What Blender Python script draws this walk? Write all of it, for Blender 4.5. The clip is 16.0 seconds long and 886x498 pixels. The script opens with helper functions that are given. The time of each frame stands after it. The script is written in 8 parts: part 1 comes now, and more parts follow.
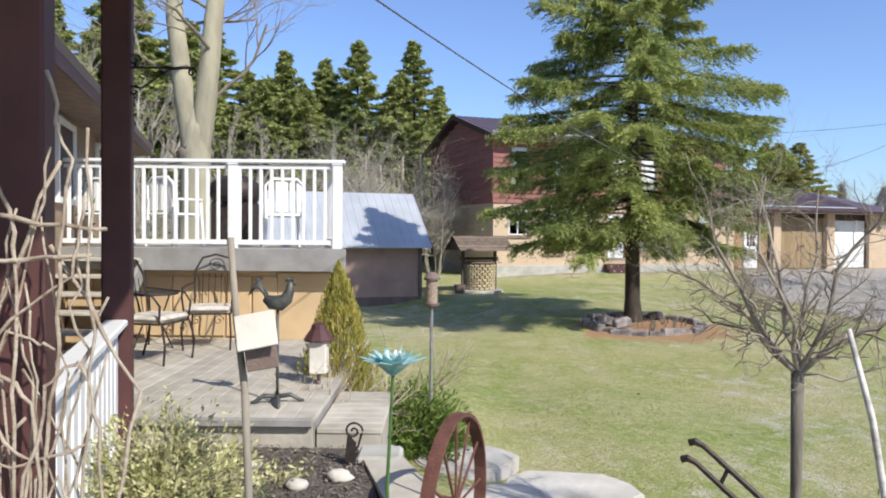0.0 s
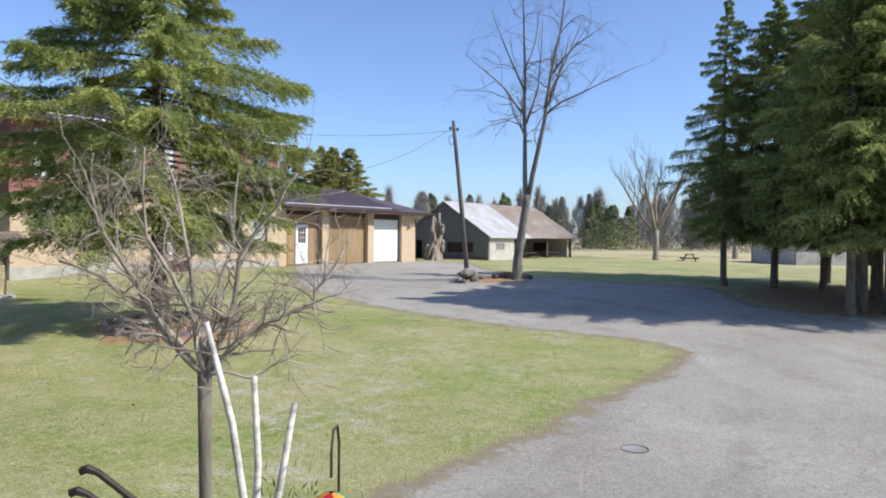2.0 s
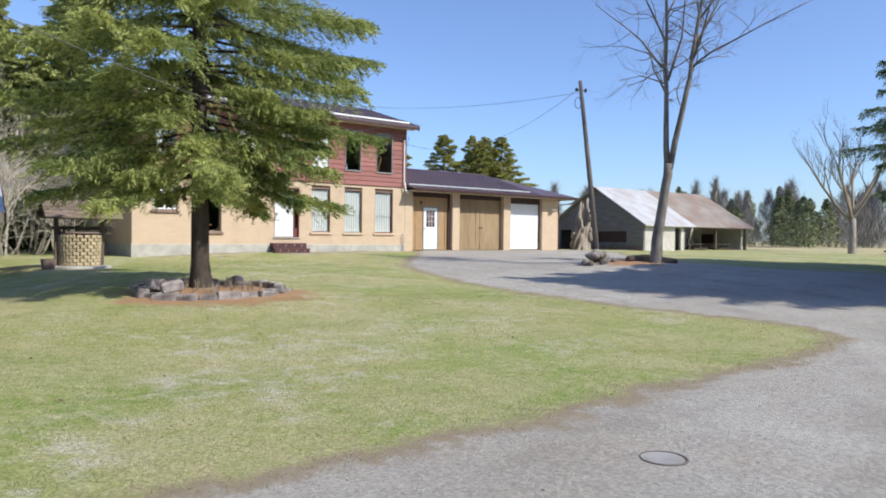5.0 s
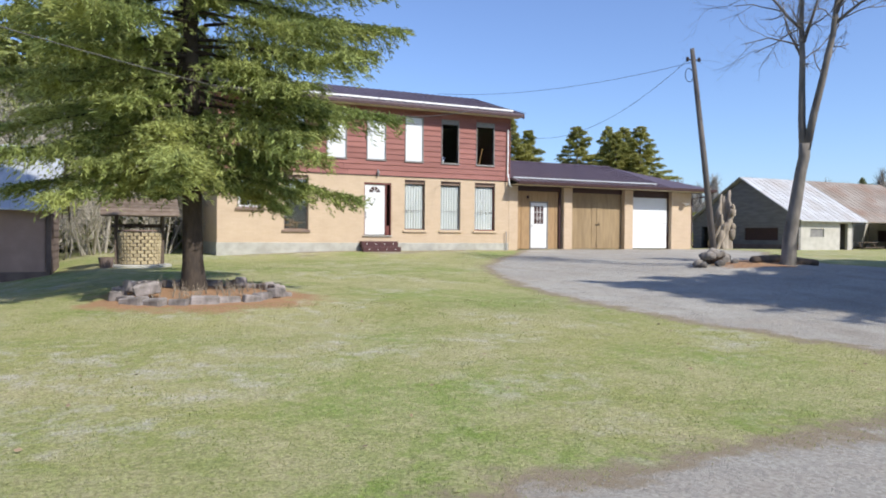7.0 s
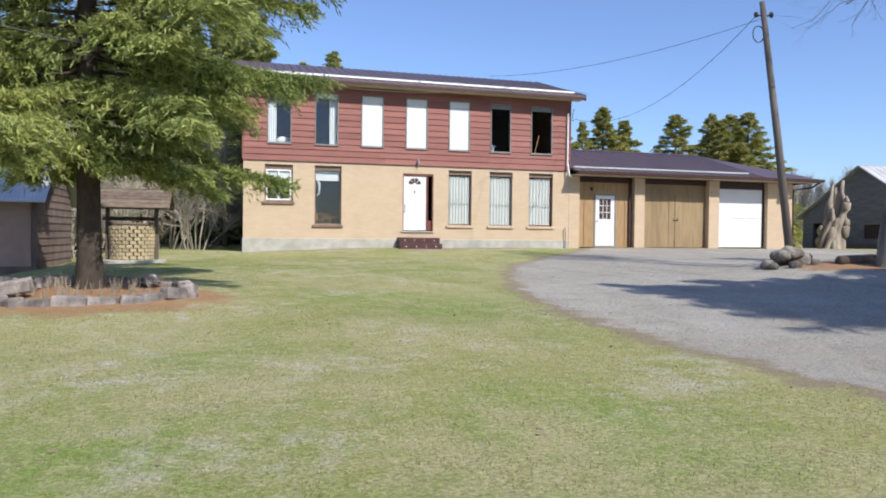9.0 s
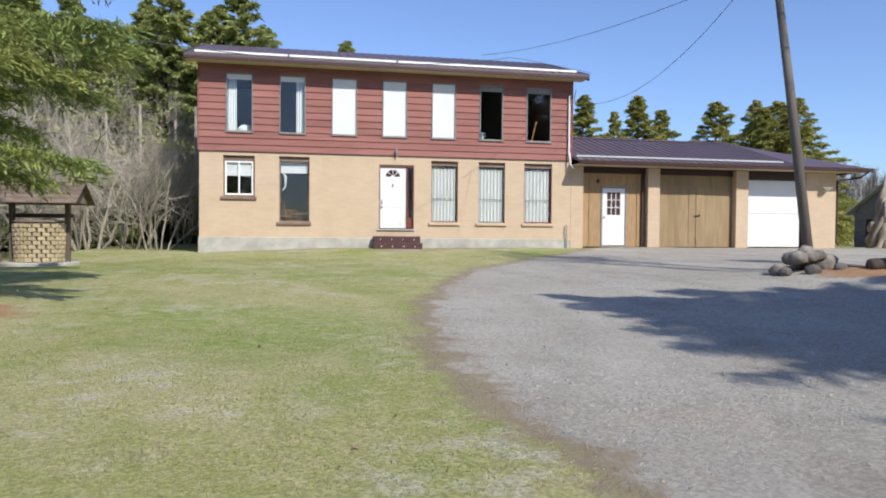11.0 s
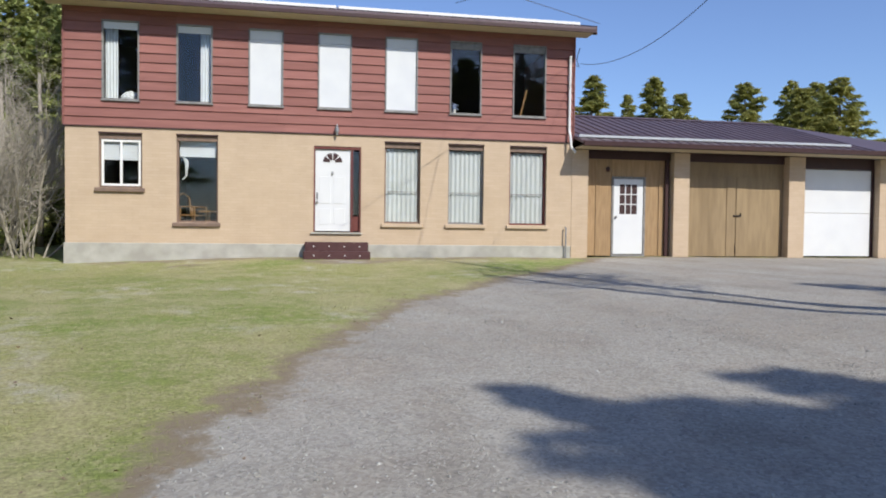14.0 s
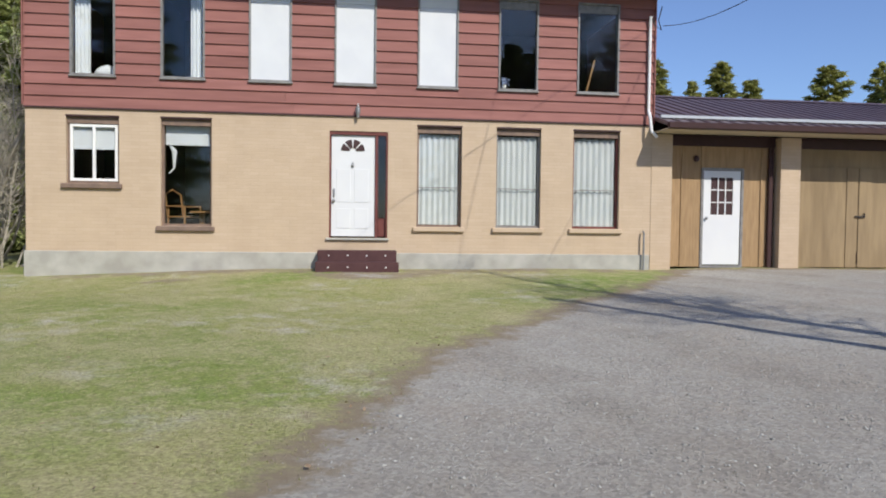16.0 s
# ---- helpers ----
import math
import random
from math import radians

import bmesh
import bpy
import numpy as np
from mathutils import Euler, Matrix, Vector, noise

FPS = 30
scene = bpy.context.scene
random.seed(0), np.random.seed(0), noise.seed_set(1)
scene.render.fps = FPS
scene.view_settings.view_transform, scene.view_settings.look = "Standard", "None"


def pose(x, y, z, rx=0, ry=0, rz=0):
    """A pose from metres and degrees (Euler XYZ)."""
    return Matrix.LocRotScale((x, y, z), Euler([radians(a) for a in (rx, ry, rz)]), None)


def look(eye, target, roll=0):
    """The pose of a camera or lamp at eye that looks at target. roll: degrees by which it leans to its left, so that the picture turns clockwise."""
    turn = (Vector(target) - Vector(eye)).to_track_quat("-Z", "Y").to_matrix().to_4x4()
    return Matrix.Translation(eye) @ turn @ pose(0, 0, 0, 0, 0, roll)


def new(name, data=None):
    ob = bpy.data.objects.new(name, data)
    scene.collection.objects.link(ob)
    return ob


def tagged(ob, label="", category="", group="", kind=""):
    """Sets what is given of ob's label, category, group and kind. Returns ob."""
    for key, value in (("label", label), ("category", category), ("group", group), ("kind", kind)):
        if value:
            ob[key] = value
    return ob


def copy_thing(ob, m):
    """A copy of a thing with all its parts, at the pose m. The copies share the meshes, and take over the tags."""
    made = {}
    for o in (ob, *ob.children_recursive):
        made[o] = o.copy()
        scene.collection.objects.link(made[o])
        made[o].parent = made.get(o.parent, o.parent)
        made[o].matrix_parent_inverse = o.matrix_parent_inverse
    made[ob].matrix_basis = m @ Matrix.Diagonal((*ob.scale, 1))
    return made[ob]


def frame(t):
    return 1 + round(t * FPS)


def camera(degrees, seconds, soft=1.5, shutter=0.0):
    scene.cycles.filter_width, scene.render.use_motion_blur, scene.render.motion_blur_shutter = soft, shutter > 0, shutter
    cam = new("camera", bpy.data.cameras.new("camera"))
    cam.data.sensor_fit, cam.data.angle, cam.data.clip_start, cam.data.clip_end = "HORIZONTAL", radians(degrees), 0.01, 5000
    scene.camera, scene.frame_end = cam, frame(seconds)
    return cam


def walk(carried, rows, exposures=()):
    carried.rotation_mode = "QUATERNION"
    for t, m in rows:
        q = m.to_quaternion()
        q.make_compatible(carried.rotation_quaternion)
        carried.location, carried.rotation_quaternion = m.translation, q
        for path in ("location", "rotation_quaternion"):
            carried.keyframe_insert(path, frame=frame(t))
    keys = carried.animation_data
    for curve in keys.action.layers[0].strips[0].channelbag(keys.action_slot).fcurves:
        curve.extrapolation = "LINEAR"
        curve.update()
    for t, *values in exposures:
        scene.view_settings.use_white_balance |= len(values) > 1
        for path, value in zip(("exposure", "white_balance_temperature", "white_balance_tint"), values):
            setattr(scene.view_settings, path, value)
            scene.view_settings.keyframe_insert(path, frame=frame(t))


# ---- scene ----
cam = camera(63.4, 16.0, soft=1.9)
PATH = [
    (0, (-12.154, -28.682, 1.525), (-11.494, -26.795, 1.483), 0.5),
    (0.5, (-11.827, -28.66, 1.509), (-10.745, -26.979, 1.467), 0.4),
    (1, (-11.472, -28.64, 1.497), (-10.165, -27.127, 1.46), 0.3),
    (1.5, (-11.185, -28.663, 1.504), (-9.744, -27.277, 1.468), 0.5),
    (2, (-10.913, -28.677, 1.451), (-9.331, -27.453, 1.416), 0.6),
    (2.5, (-10.525, -28.675, 1.189), (-8.886, -27.529, 1.156), 0.5),
    (3, (-10.085, -28.695, 0.913), (-8.429, -27.573, 0.883), 0.5),
    (3.5, (-9.589, -28.649, 0.624), (-7.937, -27.52, 0.595), 0.6),
    (4, (-8.845, -28.52, 0.517), (-7.271, -27.286, 0.488), 0.6),
    (4.5, (-8.053, -28.365, 0.523), (-6.665, -26.925, 0.493), 0.6),
    (5, (-7.225, -28.293, 0.508), (-5.991, -26.72, 0.477), 0.6),
    (7.5, (-2.692, -27.128, 0.447), (-1.889, -25.296, 0.409), 0.5),
    (8, (-1.775, -26.696, 0.39), (-1.026, -24.842, 0.352), 0.6),
    (8.5, (-0.902, -26.327, 0.348), (-0.25, -24.437, 0.309), 0.6),
    (9, (0.052, -26.055, 0.353), (0.598, -24.132, 0.312), 0.6),
    (9.5, (1.009, -25.769, 0.344), (1.516, -23.835, 0.299), 0.6),
    (10, (1.815, -25.31, 0.281), (2.292, -23.368, 0.238), 0.5),
    (12.5, (4.865, -21.012, 0.524), (5.19, -19.039, 0.47), 0.6),
    (13, (5.253, -20.108, 0.513), (5.612, -18.142, 0.458), 0.7),
    (13.5, (5.498, -19.096, 0.566), (5.886, -17.135, 0.511), 0.7),
    (14, (5.745, -18.122, 0.614), (6.116, -16.157, 0.554), 0.7),
    (14.5, (5.93, -17.062, 0.631), (6.29, -15.096, 0.571), 0.7),
    (15, (6.104, -16.021, 0.7), (6.429, -14.048, 0.634), 0.8),
    (15.5, (6.238, -15.189, 0.694), (6.516, -13.209, 0.629), 0.8),
    (16, (6.341, -14.572, 0.735), (6.593, -12.589, 0.669), 0.7),
]
walk(cam, [(t, look(eye, target, roll)) for t, eye, target, roll in PATH], [(0, 0.43), (2, 0.41), (4, 0.42), (9, 0.34), (12.5, 0.20), (16, 0.03)])

# ---- light ----
SUN_TO = Vector((0.41, -0.912, 0)).normalized() * math.cos(radians(40)) + Vector((0, 0, math.sin(radians(40))))
sun = new("sun", bpy.data.lights.new("sun", "SUN"))
sun.data.energy, sun.data.angle, sun.data.color = 4.2, radians(0.6), (1.0, 0.95, 0.87)
sun.matrix_world = look(SUN_TO * 60, (0, 0, 0))
world = bpy.data.worlds.new("sky")
scene.world = world
world.use_nodes = True
_sky = world.node_tree.nodes.new("ShaderNodeTexSky")
_sky.sky_type, _sky.sun_disc = "NISHITA", False
_sky.sun_elevation, _sky.sun_rotation = radians(40), math.atan2(0.41, -0.912)
_sky.air_density, _sky.dust_density, _sky.ozone_density, _sky.altitude = 1.0, 0.8, 9.0, 100
_tone = world.node_tree.nodes.new("ShaderNodeHueSaturation")
_tone.inputs["Hue"].default_value, _tone.inputs["Saturation"].default_value, _tone.inputs["Value"].default_value = 0.506, 0.93, 1.0
world.node_tree.links.new(_sky.outputs[0], _tone.inputs["Color"])
world.node_tree.links.new(_tone.outputs[0], world.node_tree.nodes["Background"].inputs[0])
world.node_tree.nodes["Background"].inputs[1].default_value = 0.15

# ---- materials ----


def mat(name, col, col2=None, scale=4.0, rough=0.8, metal=0.0, bump=0.0, bscale=60.0, stain=None, sscale=0.8, samount=0.35,
        island=0.0, obj=0.0, stretch=(1, 1, 1), spec=0.3, trans=0.0):
    """A surface with a grain between two colours, larger stains, fine relief and piece-to-piece variation."""
    m = bpy.data.materials.new(name)
    m.use_nodes = True
    nt = m.node_tree
    nd, lk = nt.nodes, nt.links
    b = nd["Principled BSDF"]
    b.inputs["Roughness"].default_value, b.inputs["Metallic"].default_value = rough, metal
    b.inputs["Specular IOR Level"].default_value = spec
    tc = nd.new("ShaderNodeTexCoord")
    mp = nd.new("ShaderNodeMapping")
    mp.inputs["Scale"].default_value = stretch
    lk.new(tc.outputs["Object"], mp.inputs[0])

    def noise_tex(sc, det=4.0):
        n = nd.new("ShaderNodeTexNoise")
        n.inputs["Scale"].default_value, n.inputs["Detail"].default_value = sc, det
        lk.new(mp.outputs[0], n.inputs["Vector"])
        return n.outputs[0]

    def mix(a, bcol, fac, lo=0.35, hi=0.65):
        r = nd.new("ShaderNodeMapRange")
        r.inputs[1].default_value, r.inputs[2].default_value = lo, hi
        lk.new(fac, r.inputs[0])
        x = nd.new("ShaderNodeMix")
        x.data_type = "RGBA"
        lk.new(r.outputs[0], x.inputs[0])
        for v, k in ((a, 6), (bcol, 7)):
            if isinstance(v, tuple):
                x.inputs[k].default_value = v
            else:
                lk.new(v, x.inputs[k])
        return x.outputs[2], r
    c = col
    if col2:
        c, _ = mix(col, col2, noise_tex(scale))
    if stain:
        c, r = mix(c, stain, noise_tex(sscale, 6.0), 0.45, 0.75)
        r.inputs[4].default_value = samount
    if island or obj:
        h = nd.new("ShaderNodeHueSaturation")
        r = nd.new("ShaderNodeMapRange")
        amt = island or obj
        r.inputs[3].default_value, r.inputs[4].default_value = 1 - amt, 1 + amt
        if island:
            g = nd.new("ShaderNodeNewGeometry")
            lk.new(g.outputs["Random Per Island"], r.inputs[0])
        else:
            g = nd.new("ShaderNodeObjectInfo")
            lk.new(g.outputs["Random"], r.inputs[0])
        lk.new(r.outputs[0], h.inputs["Value"])
        if isinstance(c, tuple):
            h.inputs["Color"].default_value = c
        else:
            lk.new(c, h.inputs["Color"])
        c = h.outputs[0]
    if isinstance(c, tuple):
        b.inputs["Base Color"].default_value = c
    else:
        lk.new(c, b.inputs["Base Color"])
    if bump:
        bp = nd.new("ShaderNodeBump")
        bp.inputs["Strength"].default_value, bp.inputs["Distance"].default_value = bump, 0.02
        lk.new(noise_tex(bscale, 5.0), bp.inputs["Height"])
        lk.new(bp.outputs[0], b.inputs["Normal"])
    if trans:
        t = nd.new("ShaderNodeBsdfTranslucent")
        if isinstance(c, tuple):
            t.inputs[0].default_value = c
        else:
            lk.new(c, t.inputs[0])
        s = nd.new("ShaderNodeMixShader")
        s.inputs[0].default_value = trans
        lk.new(b.outputs[0], s.inputs[1])
        lk.new(t.outputs[0], s.inputs[2])
        lk.new(s.outputs[0], nd["Material Output"].inputs[0])
    return m


def brick_mat(name, c1, c2, mortar):
    m = mat(name, c1, c2, 2.0, 0.9)
    nd, lk = m.node_tree.nodes, m.node_tree.links
    b = nd["Principled BSDF"]
    old = b.inputs["Base Color"].links[0].from_socket
    tc = nd.new("ShaderNodeTexCoord")
    mp = nd.new("ShaderNodeMapping")
    mp.inputs["Rotation"].default_value = (radians(-90), 0, 0)
    sx = nd.new("ShaderNodeSeparateXYZ")
    ad = nd.new("ShaderNodeMath")
    cb = nd.new("ShaderNodeCombineXYZ")
    lk.new(tc.outputs["Object"], sx.inputs[0])
    lk.new(sx.outputs[0], ad.inputs[0])
    lk.new(sx.outputs[1], ad.inputs[1])
    lk.new(ad.outputs[0], cb.inputs[0])
    lk.new(sx.outputs[2], cb.inputs[1])
    br = nd.new("ShaderNodeTexBrick")
    br.inputs["Scale"].default_value = 1.0
    br.inputs["Brick Width"].default_value, br.inputs["Row Height"].default_value = 0.30, 0.067
    br.inputs["Mortar Size"].default_value, br.inputs["Mortar Smooth"].default_value = 0.005, 0.4
    br.inputs["Color1"].default_value, br.inputs["Color2"].default_value = (1, 1, 1, 1), (0.93, 0.91, 0.88, 1)
    br.inputs["Mortar"].default_value = mortar
    lk.new(cb.outputs[0], br.inputs["Vector"])
    x = nd.new("ShaderNodeMix")
    x.data_type, x.blend_type = "RGBA", "MULTIPLY"
    x.inputs[0].default_value = 0.7
    lk.new(old, x.inputs[6])
    lk.new(br.outputs["Color"], x.inputs[7])
    lk.new(x.outputs[2], b.inputs["Base Color"])
    bp = nd.new("ShaderNodeBump")
    bp.inputs["Strength"].default_value, bp.inputs["Distance"].default_value, bp.invert = 0.35, 0.006, True
    lk.new(br.outputs["Fac"], bp.inputs["Height"])
    lk.new(bp.outputs[0], b.inputs["Normal"])
    return m


def glass_mat(name, tint=(0.92, 0.94, 0.95, 1)):
    m = bpy.data.materials.new(name)
    m.use_nodes = True
    nd, lk = m.node_tree.nodes, m.node_tree.links
    t, g, f, x = (nd.new("ShaderNode" + n) for n in ("BsdfTransparent", "BsdfGlossy", "Fresnel", "MixShader"))
    t.inputs[0].default_value = tint
    g.inputs["Roughness"].default_value = 0.015
    f.inputs[0].default_value = 1.5
    lk.new(f.outputs[0], x.inputs[0])
    lk.new(t.outputs[0], x.inputs[1])
    lk.new(g.outputs[0], x.inputs[2])
    lk.new(x.outputs[0], nd["Material Output"].inputs[0])
    return m


def ground_mat(name):
    """Grass that thins into dirt and gravel where the attribute "drive" rises."""
    m = bpy.data.materials.new(name)
    m.use_nodes = True
    nd, lk = m.node_tree.nodes, m.node_tree.links
    b = nd["Principled BSDF"]
    b.inputs["Roughness"].default_value, b.inputs["Specular IOR Level"].default_value = 0.95, 0.15
    tc = nd.new("ShaderNodeTexCoord")

    def nz(sc, det=5.0, rough=0.6):
        n = nd.new("ShaderNodeTexNoise")
        n.inputs["Scale"].default_value, n.inputs["Detail"].default_value, n.inputs["Roughness"].default_value = sc, det, rough
        lk.new(tc.outputs["Object"], n.inputs["Vector"])
        return n.outputs[0]

    def rng(v, lo, hi, a=0.0, c=1.0):
        r = nd.new("ShaderNodeMapRange")
        for k, q in ((1, lo), (2, hi), (3, a), (4, c)):
            r.inputs[k].default_value = q
        lk.new(v, r.inputs[0])
        return r.outputs[0]

    def mix(a, c, f, mode="MIX"):
        x = nd.new("ShaderNodeMix")
        x.data_type, x.blend_type = "RGBA", mode
        for v, k in ((f, 0), (a, 6), (c, 7)):
            if isinstance(v, (tuple, float)):
                x.inputs[k].default_value = v
            else:
                lk.new(v, x.inputs[k])
        return x.outputs[2]

    def att(n):
        a = nd.new("ShaderNodeAttribute")
        a.attribute_name = n
        return a.outputs["Fac"]

    def math2(op, a, c):
        x = nd.new("ShaderNodeMath")
        x.operation = op
        for v, k in ((a, 0), (c, 1)):
            if isinstance(v, float):
                x.inputs[k].default_value = v
            else:
                lk.new(v, x.inputs[k])
        return x.outputs[0]
    grass = mix(GRASS_A, GRASS_B, rng(nz(0.20, 5.0, 0.65), 0.42, 0.58))
    grass = mix(grass, GRASS_DRY, rng(nz(0.33, 6.0, 0.68), 0.44, 0.62, 0.0, 0.52))
    grass = mix(grass, GRASS_LUSH, rng(nz(0.27, 5.0, 0.6), 0.54, 0.68, 0.0, 0.75))
    grass = mix(grass, GRASS_DRY, rng(nz(1.3, 7.0, 0.72), 0.47, 0.64, 0.0, 0.48))
    grass = mix(grass, GRASS_DRY, rng(nz(7.0, 7.0, 0.75), 0.46, 0.60, 0.0, 0.52))
    grass = mix(grass, GRASS_BARE, math2("MULTIPLY", rng(nz(0.42, 3.0, 0.5), 0.50, 0.60), rng(nz(2.6, 7.0, 0.75), 0.48, 0.64, 0.0, 0.7)))
    pos = nd.new("ShaderNodeSeparateXYZ")
    lk.new(tc.outputs["Object"], pos.inputs[0])
    grass = mix(grass, FIELD, rng(math2("ADD", pos.outputs[0], math2("MULTIPLY", nz(0.15), 14.0)), 46.0, 60.0, 0.0, 0.9))
    grass = mix(grass, mix((0.60, 0.60, 0.58, 1), (1.50, 1.50, 1.44, 1), rng(nz(34.0, 4.0, 0.7), 0.30, 0.70)), 1.0, "MULTIPLY")
    gravel = mix(GRAVEL_A, GRAVEL_B, rng(nz(0.35, 6.0, 0.65), 0.38, 0.62))
    gravel = mix(gravel, GRAVEL_C, rng(nz(0.7, 7.0, 0.7), 0.48, 0.68, 0.0, 0.9))
    gravel = mix(gravel, GRAVEL_D, rng(nz(2.2, 9.0, 0.8), 0.55, 0.70, 0.0, 0.75))
    # worn wheel tracks swinging round the lawn
    far = nd.new("ShaderNodeVectorMath")
    far.operation = "DISTANCE"
    lk.new(tc.outputs["Object"], far.inputs[0])
    far.inputs[1].default_value = (-6.0, -12.5, -0.5)
    band = math2("SINE", math2("ADD", math2("MULTIPLY", far.outputs["Value"], 3.4), math2("MULTIPLY", nz(0.3), 5.0)), 0.0)
    gravel = mix(gravel, GRAVEL_E, math2("MULTIPLY", rng(band, 0.25, 0.95), rng(nz(0.9, 6.0, 0.7), 0.42, 0.62, 0.0, 0.55)))
    v = nd.new("ShaderNodeTexVoronoi")
    v.inputs["Scale"].default_value = 42.0
    lk.new(tc.outputs["Object"], v.inputs["Vector"])
    gravel = mix(gravel, mix((0.70, 0.70, 0.70, 1), (1.42, 1.42, 1.42, 1), v.outputs["Color"]), 0.72, "MULTIPLY")
    edge = math2("ADD", att("drive"), math2("MULTIPLY", math2("SUBTRACT", nz(1.6, 6.0, 0.75), 0.5), 1.1))
    dirt = mix(DIRT_A, DIRT_B, nz(9.0))
    c = mix(grass, dirt, rng(edge, 0.22, 0.40))
    c = mix(c, gravel, rng(edge, 0.44, 0.60))
    c = mix(c, mix(NEEDLE_A, NEEDLE_B, nz(7.0)), rng(math2("ADD", att("bed"), math2("MULTIPLY", math2("SUBTRACT", nz(2.0, 6.0), 0.5), 0.9)), 0.42, 0.62))
    lk.new(c, b.inputs["Base Color"])
    bp = nd.new("ShaderNodeBump")
    bp.inputs["Strength"].default_value, bp.inputs["Distance"].default_value = 0.7, 0.03
    lk.new(nz(30.0, 6.0, 0.8), bp.inputs["Height"])
    lk.new(bp.outputs[0], b.inputs["Normal"])
    return m


GRASS_A, GRASS_B, GRASS_DRY, GRASS_BARE = (0.19, 0.245, 0.064, 1), (0.28, 0.29, 0.108, 1), (0.42, 0.37, 0.225, 1), (0.45, 0.425, 0.37, 1)
GRASS_LUSH = (0.16, 0.25, 0.045, 1)
GRAVEL_A, GRAVEL_B, GRAVEL_C, GRAVEL_E = (0.395, 0.374, 0.330, 1), (0.318, 0.297, 0.259, 1), (0.37, 0.332, 0.280, 1), (0.25, 0.225, 0.188, 1)
FIELD = (0.47, 0.40, 0.24, 1)
GRAVEL_D = (0.25, 0.225, 0.20, 1)
DIRT_A, DIRT_B = (0.22, 0.175, 0.12, 1), (0.33, 0.275, 0.19, 1)
NEEDLE_A, NEEDLE_B = (0.31, 0.175, 0.10, 1), (0.40, 0.255, 0.145, 1)
M_GROUND = ground_mat("grass and gravel")
M_BRICK = brick_mat("buff brick", (0.55, 0.43, 0.31, 1), (0.51, 0.395, 0.282, 1), (0.86, 0.84, 0.80, 1))
M_CONC = mat("concrete", (0.46, 0.45, 0.40, 1), (0.36, 0.35, 0.31, 1), 3.0, 0.9, bump=0.3, stain=(0.25, 0.23, 0.18, 1))
M_SIDING = mat("red stained siding", (0.30, 0.132, 0.112, 1), (0.255, 0.11, 0.094, 1), 3.0, 0.75, bump=0.15, bscale=25, obj=0.10, stretch=(0.4, 1, 4), stain=(0.14, 0.045, 0.035, 1))
M_ROOF = mat("brown metal roofing", (0.12, 0.082, 0.088, 1), (0.10, 0.068, 0.074, 1), 0.9, 0.42, 0.1, stain=(0.13, 0.09, 0.09, 1), samount=0.5, spec=0.5)
M_TRIM = mat("dark brown trim", (0.060, 0.030, 0.030, 1), (0.05, 0.026, 0.025, 1), 5.0, 0.5)
M_SOFFIT = mat("cream soffit", (0.55, 0.47, 0.33, 1), (0.48, 0.41, 0.29, 1), 6.0, 0.7)
M_WHITE = mat("white paint", (0.80, 0.80, 0.78, 1), (0.74, 0.74, 0.72, 1), 3.0, 0.5, bump=0.05)
M_DOORW = mat("white enamel door", (0.70, 0.71, 0.71, 1), (0.66, 0.67, 0.68, 1), 1.5, 0.35)
M_REVEAL = mat("grey brown window surround", (0.23, 0.16, 0.12, 1), (0.17, 0.12, 0.095, 1), 8.0, 0.7)
M_REDFRAME = mat("red brown painted frame", (0.17, 0.055, 0.045, 1), (0.13, 0.04, 0.035, 1), 6.0, 0.55)
M_GREYFRAME = mat("weathered grey frame", (0.25, 0.24, 0.23, 1), (0.18, 0.175, 0.17, 1), 9.0, 0.6)
M_SHEER = mat("white sheer curtain", (0.78, 0.80, 0.79, 1), (0.66, 0.69, 0.69, 1), 12.0, 0.9, trans=0.2, stretch=(3, 3, 0.4))
M_CURTAIN = mat("sheer white curtain", (0.86, 0.88, 0.89, 1), (0.76, 0.79, 0.80, 1), 12.0, 0.9, trans=0.15, stretch=(3, 3, 0.4))
M_BLIND = mat("white blind", (0.66, 0.68, 0.69, 1), (0.62, 0.64, 0.66, 1), 2.0, 0.6)
M_GLASS = glass_mat("window glass")
# Room shade is put into this near-black colour, so the windows read dark.
M_ROOM = mat("room walls darkened as shade", (0.07, 0.06, 0.05, 1), (0.05, 0.045, 0.04, 1), 2.0, 0.9)
M_PLY = mat("weathered plywood", (0.32, 0.235, 0.135, 1), (0.255, 0.185, 0.108, 1), 2.2, 0.85, bump=0.2, bscale=14, stretch=(3, 3, 0.5), stain=(0.16, 0.11, 0.06, 1), samount=0.6)
M_BOARD = mat("tan vertical boards", (0.37, 0.245, 0.13, 1), (0.29, 0.19, 0.10, 1), 4.0, 0.8, bump=0.2, bscale=20, stretch=(4, 4, 0.5), obj=0.12)
M_STEPWOOD = mat("maroon painted step", (0.085, 0.038, 0.038, 1), (0.07, 0.03, 0.03, 1), 6.0, 0.6)
M_BARK = mat("grey bark", (0.21, 0.185, 0.15, 1), (0.12, 0.105, 0.085, 1), 7.0, 0.95, bump=0.8, bscale=18, stretch=(1, 1, 0.3))
M_BARKPALE = mat("pale bark", (0.34, 0.30, 0.245, 1), (0.23, 0.205, 0.165, 1), 6.0, 0.95, bump=0.6, bscale=16, stretch=(1, 1, 0.35), stain=(0.13, 0.12, 0.10, 1))
M_MOSSBARK = mat("pale mossy bark", (0.40, 0.37, 0.26, 1), (0.28, 0.255, 0.185, 1), 4.0, 0.95, bump=0.7, bscale=14, stretch=(1, 1, 0.3), stain=(0.15, 0.13, 0.10, 1), sscale=1.5, samount=0.6)
